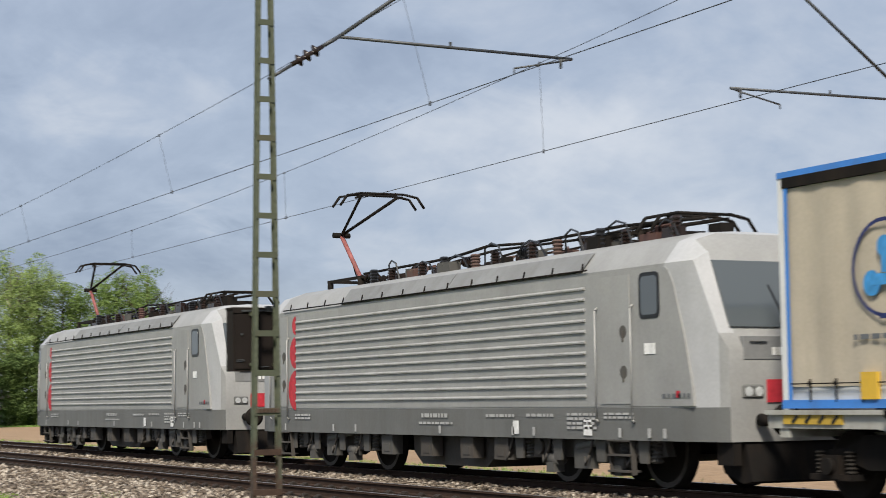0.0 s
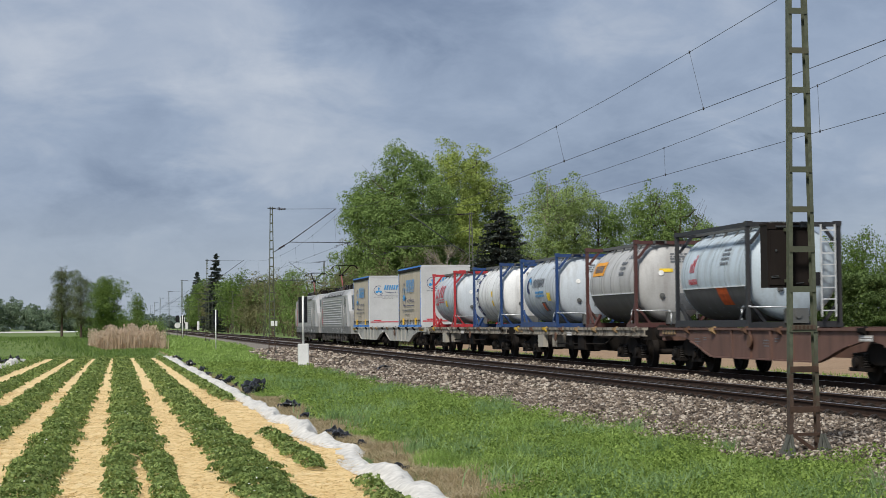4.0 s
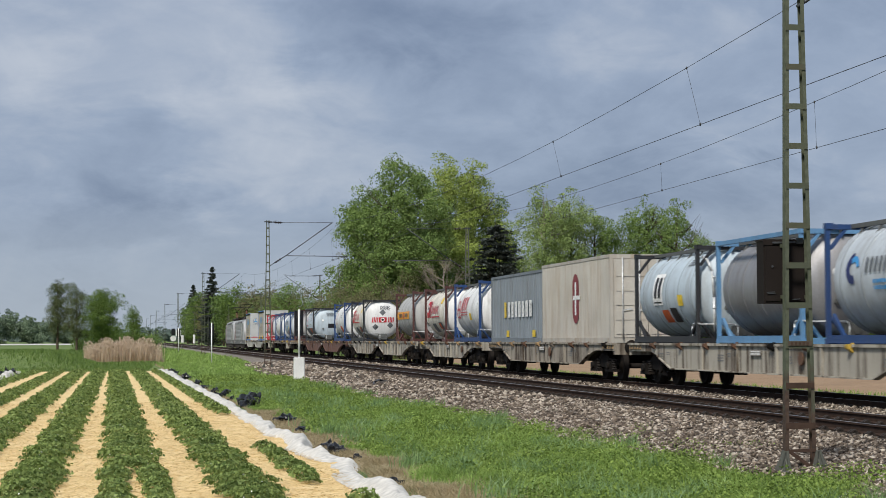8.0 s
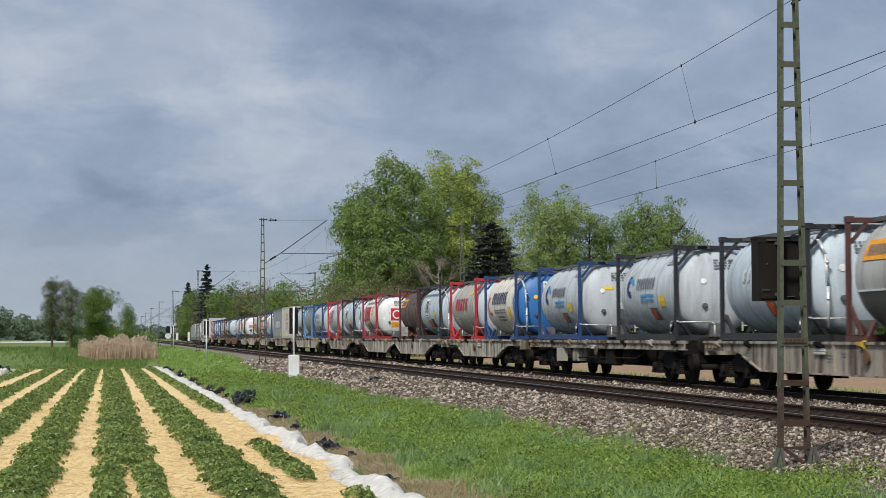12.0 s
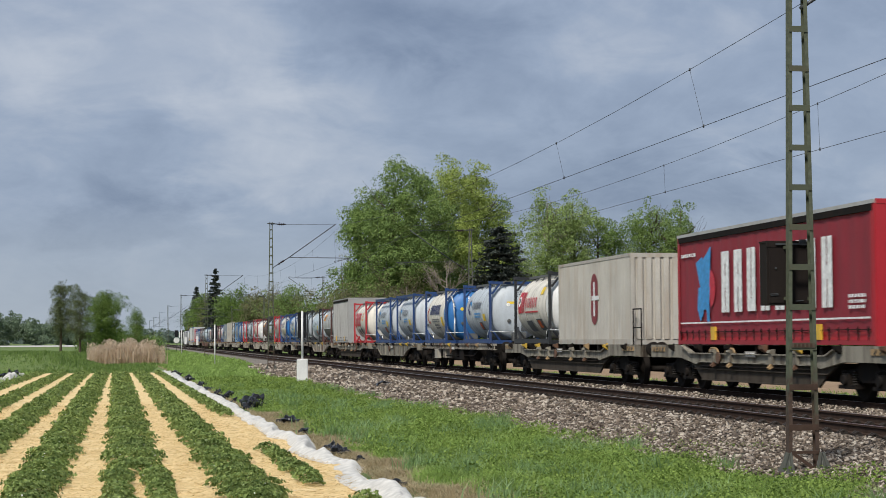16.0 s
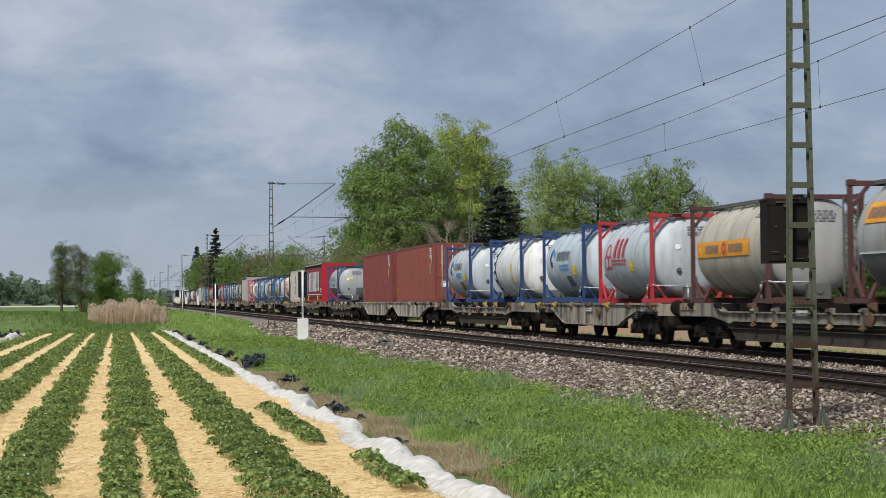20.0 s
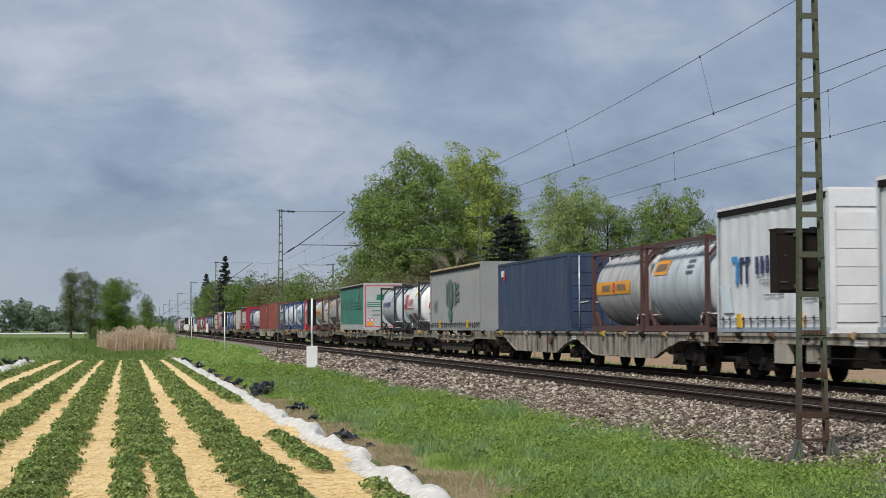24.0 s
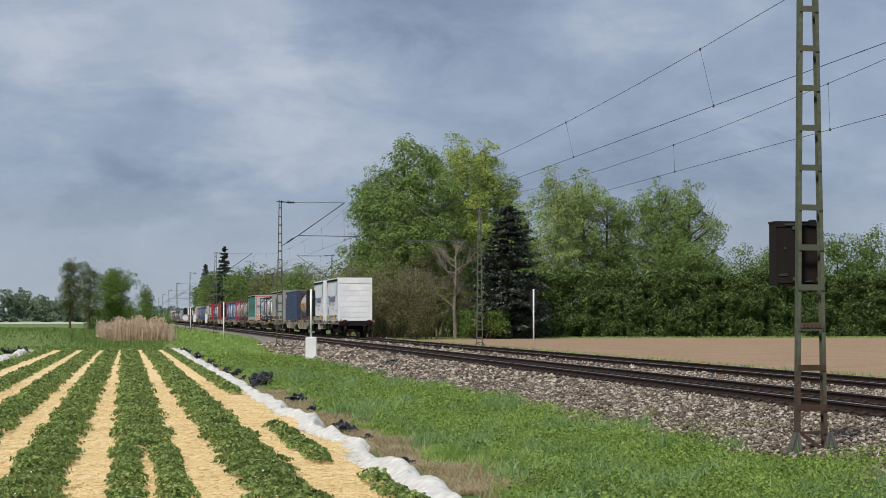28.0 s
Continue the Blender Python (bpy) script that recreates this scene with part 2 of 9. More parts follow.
def leaf_mat(name, dark, light, through=0.35, warm=None):
    """Leaves: each one has its own tone; light comes through them a little."""
    m, n, l, bs = nodes_of(name)
    g = n.new("ShaderNodeNewGeometry")
    v = coords(n, l, wander=False)
    big = noise_of(n, l, v, 0.35, 2)
    mid = tuple(0.62 * p + 0.38 * q for p, q in zip(dark, light))
    c = ramp(n, l, g.outputs["Random Per Island"], (0.0, tuple(0.75 * p + 0.2 * q for p, q in zip(dark, mid))), (0.5, mul(mid, 0.95)), (1.0, tuple(0.55 * p + 0.4 * q for p, q in zip(mid, light))))
    c = blend(n, l, big, c, ramp(n, l, g.outputs["Random Per Island"], (0.0, mul(dark, 0.85)), (1.0, warm or light)))
    c = blend(n, l, 0.5, c, ramp(n, l, noise_of(n, l, v, 0.9, 4), (0.36, (0.45, 0.5, 0.5)), (0.5, (0.95, 0.95, 0.95)), (0.64, (1.0, 1.0, 0.94))), "MULTIPLY")
    l.new(c, bs.inputs["Base Color"])
    bs.inputs["Roughness"].default_value = 0.7
    bs.inputs["Specular IOR Level"].default_value = 0.2
    tr = n.new("ShaderNodeBsdfTranslucent")
    l.new(c, tr.inputs[0])
    mx = n.new("ShaderNodeMixShader")
    mx.inputs[0].default_value = through
    l.new(bs.outputs[0], mx.inputs[1])
    l.new(tr.outputs[0], mx.inputs[2])
    l.new(mx.outputs[0], n["Material Output"].inputs[0])
    return m


def plain(name, color, rough=0.5, metal=0.0, gloss=0.35):
    m, n, l, bs = nodes_of(name)
    v = coords(n, l)
    f = noise_of(n, l, v, 8, 5)
    l.new(ramp(n, l, f, (0.3, mul(color, 0.75)), (0.7, mul(color, 1.2))), bs.inputs["Base Color"])
    bs.inputs["Roughness"].default_value, bs.inputs["Metallic"].default_value = rough, metal
    bs.inputs["Specular IOR Level"].default_value = gloss
    bump(n, l, bs, f, 0.1, 0.003)
    return m


M_GRASS = ground_mat("grass_ground", (0.05, 0.085, 0.018), (0.08, 0.135, 0.028), (0.14, 0.18, 0.05), 0.7, 14)
M_FAR = ground_mat("meadow", (0.075, 0.13, 0.024), (0.12, 0.18, 0.036), (0.175, 0.215, 0.06), 0.12, 2.5)
M_STRAW = ground_mat("straw_mulch", (0.56, 0.385, 0.16), (0.78, 0.57, 0.27), (0.88, 0.71, 0.41), 1.6, 30, dist=0.015)
M_SOIL = ground_mat("ploughed_soil", (0.225, 0.145, 0.08), (0.305, 0.20, 0.115), (0.385, 0.265, 0.16), 0.35, 4, dist=0.09, bumpy=0.9)
# near-black bed: shade in the gaps between stones is put into its colour
M_BALLAST = ground_mat("shaded_ballast_bed", (0.02, 0.016, 0.012), (0.05, 0.04, 0.032), (0.13, 0.11, 0.09), 12, 30, dist=0.04)


def island_stone(name, *stops):
    m, n, l, bs = nodes_of(name)
    g = n.new("ShaderNodeNewGeometry")
    v = coords(n, l, wander=False)
    c = ramp(n, l, g.outputs["Random Per Island"], *stops)
    c = blend(n, l, 0.18, c, ramp(n, l, noise_of(n, l, v, 40, 3), (0.3, (0.035, 0.028, 0.02)), (0.7, (0.36, 0.31, 0.25))))
    l.new(c, bs.inputs["Base Color"])
    bs.inputs["Roughness"].default_value = 0.9
    return m


M_STONES = island_stone("ballast_stones", (0.0, (0.038, 0.025, 0.017)), (0.35, (0.11, 0.080, 0.058)), (0.65, (0.26, 0.205, 0.155)), (1.0, (0.62, 0.545, 0.45)))
M_FARSTONE = ground_mat("far_ballast", (0.12, 0.10, 0.08), (0.19, 0.165, 0.135), (0.29, 0.255, 0.215), 3, 14, dist=0.04)
# oil-stained strip; the shadow under the train is also put into its colour
M_OILSHADE = ground_mat("oil_stained_shaded_ballast", (0.014, 0.011, 0.009), (0.03, 0.024, 0.02), (0.07, 0.058, 0.048), 6, 20, dist=0.03)
M_RAIL = plain("rusty_rail", (0.05, 0.032, 0.024), 0.9, 0.0, 0.12)
M_RAILTOP = plain("worn_rail_head", (0.42, 0.40, 0.40), 0.35, 0.9)
M_CONCRETE = plain("weathered_concrete", (0.13, 0.112, 0.095), 0.9)
M_CLIP = plain("rail_clip", (0.045, 0.036, 0.03), 0.7, 0.2)
M_MAST = paint((0.08, 0.09, 0.06), 0.7, 0.0, 0.4, (0.10, 0.065, 0.04), 0.3)


def rusted_foot():
    """Olive mast paint that has given way to rust, in patches, over the lowest two metres."""
    m, n, l, bs = nodes_of("rusted_mast_paint")
    v = coords(n, l)
    f = noise_of(n, l, v, 3.5, 6, 0.65)
    tc = n.new("ShaderNodeTexCoord")
    sp = n.new("ShaderNodeSeparateXYZ")
    l.new(tc.outputs["Object"], sp.inputs[0])
    mr = n.new("ShaderNodeMapRange")
    mr.inputs[1].default_value, mr.inputs[2].default_value, mr.inputs[3].default_value, mr.inputs[4].default_value = 0.35, 1.9, 0.34, -0.12
    l.new(sp.outputs[2], mr.inputs[0])
    ad = n.new("ShaderNodeMath")
    ad.operation = "ADD"
    l.new(f, ad.inputs[0])
    l.new(mr.outputs[0], ad.inputs[1])
    fac = ramp(n, l, ad.outputs[0], (0.56, (0, 0, 0)), (0.72, (1, 1, 1)))
    olive = ramp(n, l, noise_of(n, l, v, 14, 4), (0.3, (0.056, 0.066, 0.042)), (0.7, (0.10, 0.112, 0.074)))
    rust = ramp(n, l, noise_of(n, l, v, 18, 4), (0.3, (0.035, 0.022, 0.016)), (0.7, (0.085, 0.052, 0.036)))
    l.new(blend(n, l, fac, olive, rust), bs.inputs["Base Color"])
    bs.inputs["Roughness"].default_value = 0.75
    bump(n, l, bs, f, 0.15, 0.006)
    return m


M_MASTRUST = rusted_foot()
M_RUST = plain("rust", (0.062, 0.037, 0.026), 0.85, 0.1)
M_GREYMAST = paint((0.105, 0.11, 0.095), 0.7, 0.1, 0.5, (0.10, 0.07, 0.05))
M_CABINET = paint((0.015, 0.011, 0.0095), 0.75, 0.0, 0.3, (0.05, 0.04, 0.034), 0.2)
M_WIRE = plain("catenary_wire", (0.05, 0.052, 0.055), 0.55, 0.5)
M_TUBE = plain("galvanised_tube", (0.09, 0.095, 0.10), 0.55, 0.6)
M_INSUL = plain("brown_insulator", (0.022, 0.014, 0.012), 0.25)
M_WHITE = paint((0.74, 0.74, 0.72), 0.5, 0.0, 0.25)
M_BLACK = plain("black_plastic", (0.012, 0.012, 0.014), 0.32)
M_FLEECE = plain("white_fleece", (0.62, 0.60, 0.55), 0.8)
M_PETAL = plain("white_petal", (0.6, 0.6, 0.56), 0.7)
M_BARK = plain("bark", (0.085, 0.062, 0.045), 0.95)
M_PALEBARK = plain("pale_bark", (0.25, 0.215, 0.175), 0.9)
M_DARKSTEEL = paint((0.0125, 0.011, 0.010), 0.8, 0.0, 0.6, (0.04, 0.028, 0.02), 0.12)
M_WHEEL = plain("wheel_steel", (0.016, 0.013, 0.011), 0.8, 0.0, 0.15)
M_TYRE = plain("rubber", (0.012, 0.012, 0.012), 0.8)
M_SPRING = plain("spring_steel", (0.022, 0.019, 0.016), 0.75, 0.0, 0.2)


def glass_mat(name, color, rough=0.08):
    m, n, l, bs = nodes_of(name)
    bs.inputs["Base Color"].default_value = (*color, 1)
    bs.inputs["Roughness"].default_value = rough
    bs.inputs["Specular IOR Level"].default_value = 0.8
    return m



# ---------- ground: one sheet to the horizon ----------
def ballast_foot(y):
    """Where the stones meet the grass, across the line."""
    if y < 34:      # a tongue of grass reaches out round the mast's foot
        tongue = 1.4 * math.exp(-((y - 19.4) / (1.6 if y < 19.4 else 1.0)) ** 2)
        return 7.35 - 0.09 * max(0, 22 - max(y, 12)) + tongue + 0.06 * math.sin(y * 2.3)
    return max(6.7, 7.4 - 0.035 * (y - 34), min(9.4, 6.7 + 0.05 * (y - 90))) + 0.12 * math.sin(y * 0.21)


def bank_z(x, y):
    """The grassy bank across the end of the strawberry field."""
    if not 99 < y < 170:
        return 0.0
    up = min(1.0, (y - 99) / 13.0) if y < 140 else max(0.0, (170 - y) / 30.0)
    side = min(1.0, max(0.0, (-1.4 - x) / 3.0))
    return 0.92 * up * up * (3 - 2 * up) * side * (0.9 + 0.1 * math.sin(x * 0.6 + y * 0.1))


def ground_z(x, y):
    foot = ballast_foot(y)
    if x < 2.6:
        return bank_z(x, y)
    if x < foot:
        return 0.03 * math.sin(1.7 * x + 0.4 * y) * min(1, x - 2.6)
    if x < 10.5:
        return 0.155 * (x - foot) / (10.5 - foot)
    if x < 18.0:
        return 0.155
    if x < 20.0:
        return 0.155 - 0.0775 * (x - 18.0)
    return 0.0


def ground():
    xs = [-900, -300, -120, -50, -20, -14, -9, -7, -5, -4.4, -3.5, -2.4, -1.4, 0, 2.6, 3.3, 4.2, 5.1, 6.0, 6.4, 6.7, 7.0, 7.25, 7.5, 7.75, 8.0, 8.3, 8.6, 8.9, 9.6, 10.5, 10.95, 13.2, 14.1, 15.05, 17.1, 18.0, 19.0, 20.0, 30, 60, 140, 320, 900]
    ys = [-1000, -400, -60, -20, 0, 10] + [14 + 0.75 * i for i in range(24)] + [32 + 3 * i for i in range(24)] + [107, 110, 113, 117, 125, 140, 150, 160, 170, 200, 260, 350, 500, 750, 1100, 1700, 3000]
    bm = bmesh.new()
    g = [[bm.verts.new((x, y, ground_z(x, y))) for x in xs] for y in ys]
    for j in range(len(ys) - 1):
        for i in range(len(xs) - 1):
            f = bm.faces.new((g[j][i], g[j][i + 1], g[j + 1][i + 1], g[j + 1][i]))
            x, y = (xs[i] + xs[i + 1]) / 2, (ys[j] + ys[j + 1]) / 2
            f.smooth = True
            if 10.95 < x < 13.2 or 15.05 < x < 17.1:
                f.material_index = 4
            elif x > 20 and y < 153:
                f.material_index = 3
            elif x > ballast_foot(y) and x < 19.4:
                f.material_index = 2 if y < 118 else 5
            elif y > 100 or x < -9:
                f.material_index = 1
    me = mesh("ground", bm, M_GRASS, M_FAR, M_BALLAST, M_SOIL, M_OILSHADE, M_FARSTONE)
    ob = new("ground", me)
    return tagged(ob, "flat land of meadow, brown ploughed field and ballast strip", "ground", kind="structure")


ground()

# straw-covered strawberry field, a low sheet on the soil
bm = bmesh.new()


def lane(xn, xf, y):
    """A line of the field, from its place at 18 m to its place at 97 m."""
    return xn + (xf - xn) * (y - 18) / 79


ys = [-30] + [2 * i for i in range(5, 49)] + [97.5]
prev = None
for y in ys:
    row = [bm.verts.new((x, y, 0.014 + 0.012 * math.sin(3.1 * x + y))) for x in (lane(-5.0, -4.7, y), lane(-3.2, -3.1, y), lane(-1.5, -1.5, y), lane(0.2, -0.1, y), lane(1.6, 1.1, y), lane(2.95, 2.2, y))]
    if prev:
        for i in range(5):
            bm.faces.new((prev[i], prev[i + 1], row[i + 1], row[i])).smooth = True
    prev = row
tagged(new("straw_mulch", mesh("straw_mulch", bm, M_STRAW)), "golden straw mulch spread between strawberry rows", "straw", kind="structure")

# a farther strip of pale foil and a grey lane across the meadow
bm = bmesh.new()
quad(bm, (-160, 560, 0.1), (-14, 570, 0.1), (-14, 760, 0.1), (-160, 740, 0.1))
tagged(new("foil_covered_field", mesh("foil_covered_field", bm, M_FLEECE)), "distant field covered with pale foil", "field", kind="structure")


# ---------- straw stalks, grass, stones ----------
def blades(rng, xy, z, h, w, lean):
    """Narrow bent blades, two faces each: arrays of triangles."""
    n = len(xy)
    a = rng.uniform(0, 2 * np.pi, n)
    s = np.stack([np.cos(a), np.sin(a), 0 * a], 1) * w[:, None] / 2
    b = rng.uniform(0, 2 * np.pi, n)
    d = np.stack([np.cos(b), np.sin(b), 0 * b], 1) * (lean * h)[:, None]
    up = np.stack([0 * h, 0 * h, h], 1)
    p = np.c_[xy, z]
    m = p + 0.55 * up + 0.25 * d
    t = p + up + d
    return np.concatenate([np.stack([p - s, p + s, m + 0.7 * s], 1), np.stack([p - s, m + 0.7 * s, m - 0.7 * s], 1), np.stack([m - 0.7 * s, m + 0.7 * s, t], 1)], 1).reshape(-1, 3, 3)


def grass_island(name, *stops):
    m, n, l, bs = nodes_of(name)
    v = coords(n, l, wander=False)
    c = ramp(n, l, noise_of(n, l, v, 55, 2), *stops)
    c = blend(n, l, 0.6, c, ramp(n, l, noise_of(n, l, v, 1.3, 3), *stops))
    l.new(c, bs.inputs["Base Color"])
    bs.inputs["Roughness"].default_value = 0.55
    tr = n.new("ShaderNodeBsdfTranslucent")
    l.new(c, tr.inputs[0])
    mx = n.new("ShaderNodeMixShader")
    mx.inputs[0].default_value = 0.35
    l.new(bs.outputs[0], mx.inputs[1])
    l.new(tr.outputs[0], mx.inputs[2])
    l.new(mx.outputs[0], n["Material Output"].inputs[0])
    return m


M_BLADE = grass_island("grass_blades", (0.36, (0.075, 0.125, 0.025)), (0.5, (0.24, 0.375, 0.07)), (0.65, (0.48, 0.63, 0.20)))
M_DRY = grass_island("dry_blades", (0.3, (0.25, 0.18, 0.09)), (0.5, (0.42, 0.33, 0.19)), (0.7, (0.58, 0.49, 0.32)))
M_MEADOW = grass_island("meadow_blades", (0.34, (0.062, 0.11, 0.024)), (0.5, (0.135, 0.215, 0.045)), (0.68, (0.26, 0.36, 0.09)))
M_REED = grass_island("reed_blades", (0.3, (0.40, 0.29, 0.19)), (0.5, (0.57, 0.44, 0.31)), (0.7, (0.69, 0.57, 0.44)))


def dry_width(y):
    """How far the dead grass reaches from the fleece."""
    return 0.1 + np.where((y > 17) & (y < 42), (0.36 + 0.24 * np.sin(y * 1.1) + 0.15 * np.sin(y * 2.9)).clip(0.05, 1), 0.0)


def verge():
    rng = np.random.default_rng(3)
    out, dry, meadow = [], [], []
    for y0, y1, n, w0 in ((-14, 14, 16000, 0.014), (14, 26, 62000, 0.007), (26, 45, 52000, 0.011), (45, 75, 30000, 0.02), (75, 135, 22000, 0.035)):
        y = rng.uniform(y0, y1, n)
        foot = np.array([ballast_foot(v) for v in y])
        edge = 2.95 + (2.2 - 2.95) * (y - 18) / 79 + 0.25
        x = edge + (foot + 0.25 - edge) * rng.uniform(0, 1, n)
        tuft = np.sin(x * 4.1 + 1.3 * np.sin(y * 1.7)) * np.cos(y * 2.3 + np.sin(x * 2.2)) + 0.6 * np.sin(x * 9 + y * 7)
        h = (0.06 + 0.06 * tuft.clip(-0.8, 1.6) + rng.uniform(0, 0.06, n)).clip(0.02, 0.3)
        h = np.where(x - edge < dry_width(y), 0.6 * h, h)
        h = np.where((np.abs(x - 7.9) < 0.9) & (y > 18.6) & (y < 21.4), 0.45 * h, h)
        near_edge = (x - edge) < dry_width(y) * rng.uniform(0.75, 1.5, n)
        z = np.array([ground_z(a, b) for a, b in zip(x, y)])
        b = blades(rng, np.c_[x, y], z, h, rng.uniform(0.7, 1.6, n) * w0, rng.uniform(0.2, 0.9, n)).reshape(n, 3, 3, 3)
        dry.append(b[near_edge].reshape(-1, 3, 3))
        out.append(b[~near_edge].reshape(-1, 3, 3))
    n = 16000
    y = 17 + 25 * rng.uniform(0, 1, n) ** 1.4
    x = 2.95 - 0.75 * (y - 18) / 79 + dry_width(y) * rng.uniform(0, 1.15, n) + 0.2 * rng.uniform(0, 1, n)
    dry.append(blades(rng, np.c_[x, y], 0 * x + 0.005, rng.uniform(0.02, 0.09, n), rng.uniform(0.006, 0.012, n) * (0.5 + y / 40), rng.uniform(0.8, 2.6, n)))
    # meadow to the far left and behind the field
    for y0, y1, n, w0, hh in ((97.5, 150, 26000, 0.03, 0.3), (150, 290, 26000, 0.06, 0.42)):
        y = rng.uniform(y0, y1, n)
        x = rng.uniform(-0.12, 0.035, n) * y - 2
        bank = 0.5 + 0.5 * np.sin(x * 0.7 + y * 0.21) * np.cos(y * 0.16 - x * 0.3)
        z = np.array([bank_z(p, q) for p, q in zip(x, y)])
        meadow.append(blades(rng, np.c_[x, y], z, rng.uniform(0.35, 1.0, n) * hh * (0.4 + 0.8 * bank), rng.uniform(1, 2.2, n) * w0, rng.uniform(0.2, 0.8, n)))
    n = 14000
    y = rng.uniform(130, 290, n)
    x = 2.0 + (np.array([ballast_foot(v) for v in y]) - 2.0) * rng.uniform(0, 1, n)
    out.append(blades(rng, np.c_[x, y], 0 * x, rng.uniform(0.08, 0.34, n), rng.uniform(0.05, 0.11, n), rng.uniform(0.2, 0.8, n)))
    n = 12000
    y = rng.uniform(45, 98, n)
    x = lane(-5.0, -4.7, y) - rng.uniform(0, 9, n)
    out.append(blades(rng, np.c_[x, y], 0 * x, rng.uniform(0.08, 0.25, n), rng.uniform(0.02, 0.05, n), rng.uniform(0.2, 0.8, n)))
    n = 5000
    y = rng.uniform(30, 150, n)
    x = 19.7 + np.abs(rng.normal(0, 0.5, n))
    out.append(blades(rng, np.c_[x, y], 0 * x + 0.02, rng.uniform(0.06, 0.2, n), rng.uniform(0.02, 0.04, n), rng.uniform(0.2, 0.8, n)))
    n = 9000
    x = rng.uniform(22, 95, n)
    y = 153.5 + rng.normal(0, 0.8, n)
    out.append(blades(rng, np.c_[x, y], 0 * x, rng.uniform(0.05, 0.15, n), rng.uniform(0.05, 0.1, n), rng.uniform(0.2, 0.8, n)))
    tagged(new("grass", tri_soup("grass", np.concatenate(out), M_BLADE)), "fresh green grass on the railway verge", "grass", kind="stuff")
    tagged(new("meadow_grass", tri_soup("meadow_grass", np.concatenate(meadow), M_MEADOW)), "deep green meadow grass on the bank", "grass", kind="stuff")
    tagged(new("dry_grass", tri_soup("dry_grass", np.concatenate(dry), M_DRY)), "dry straw-coloured grass beside the white fleece", "grass", kind="stuff")


verge()


def weeds():
    """Broad-leaved weeds and coarse tufts, gathered in patches on the verge."""
    rng = np.random.default_rng(21)
    out, tuft = [], []
    for k in range(760):
        y = 14.5 + 62 * rng.uniform() ** 1.7
        foot = ballast_foot(y)
        edge = lane(2.95, 2.2, y) + 0.5
        x = edge + (foot + 0.2 - edge) * rng.uniform()
        r = rng.uniform(0.15, 0.55)
        n = int(rng.uniform(200, 420))
        p = np.c_[x + rng.normal(0, r, n), y + rng.normal(0, r, n), ground_z(x, y) + rng.uniform(0.02, rng.uniform(0.1, 0.3), n)]
        p[:, 2] -= 0.12 * (((p[:, 0] - x) ** 2 + (p[:, 1] - y) ** 2) / (4 * r * r)).clip(0, 1)
        s = rng.uniform(0.6, 1.4, n) * rng.uniform(0.013, 0.023) * (1 + y / 40)
        if abs(x - 7.9) < 0.95 and 19.7 < y < 21.2:
            continue
        keep = (p[:, 0] < np.array([ballast_foot(v) for v in p[:, 1]]) + 0.1) & (p[:, 0] > lane(3.2, 2.45, p[:, 1]) + 1.1 * dry_width(p[:, 1]))
        p, s = p[keep], s[keep]
        out.append(facing_leaves(rng, p, s, p - np.array([x, y, ground_z(x, y) - 0.35 * r]), 0.4))
    for k in range(120):
        y = 14.5 + 50 * rng.uniform() ** 1.6
        edge = lane(2.95, 2.2, y) + 0.6
        x = edge + (ballast_foot(y) + 0.3 - edge) * rng.uniform()
        if 6.3 < x < 8.8 and 18 < y < 21.5:
            continue
        n = int(rng.uniform(50, 120))
        r = rng.uniform(0.08, 0.22)
        tuft.append(blades(rng, np.c_[x + rng.normal(0, r, n), y + rng.normal(0, r, n)], np.full(n, ground_z(x, y)), rng.uniform(0.12, 0.3, n), rng.uniform(0.008, 0.014, n) * (1 + y / 40), rng.uniform(0.2, 0.8, n)))
    for k in range(46):
        x, y = rng.uniform(7.35, 8.9), rng.uniform(23.5, 31.0)
        n = int(rng.uniform(8, 24))
        p = np.c_[x + rng.normal(0, 0.14, n), y + rng.normal(0, 0.2, n), ground_z(x, y) + rng.uniform(0.05, 0.16, n)]
        out.append(leaf_quads(rng, p, rng.uniform(0.018, 0.035, n), 0.6))
    tagged(new("weeds", tri_soup("weeds", np.concatenate(out), M_WEED, 4)), "broad-leaved green weeds in the verge", "weeds", kind="stuff")
    tagged(new("grass_tufts", tri_soup("grass_tufts", np.concatenate(tuft), M_TUFT)), "coarse blue-green grass tufts in the verge", "grass", kind="stuff")


def facing_leaves(rng, p, size, out, loose):
    """Folded leaves that lie across the given outward directions, more or less."""
    n = len(p)
    nv = out / (np.linalg.norm(out, axis=1)[:, None] + 1e-6) + rng.normal(0, loose, (n, 3))
    nv /= np.linalg.norm(nv, axis=1)[:, None]
    e = np.cross(nv, rng.normal(0, 1, (n, 3)))
    e /= np.linalg.norm(e, axis=1)[:, None]
    s = np.cross(nv, e)
    L, W = size[:, None], (size * rng.uniform(0.7, 1.0, n))[:, None]
    dip = nv * W * 0.14
    return np.stack([p - e * L * 0.5, p - s * W * 0.5 - dip, p + e * L * 0.5, p + s * W * 0.5 - dip], 1)


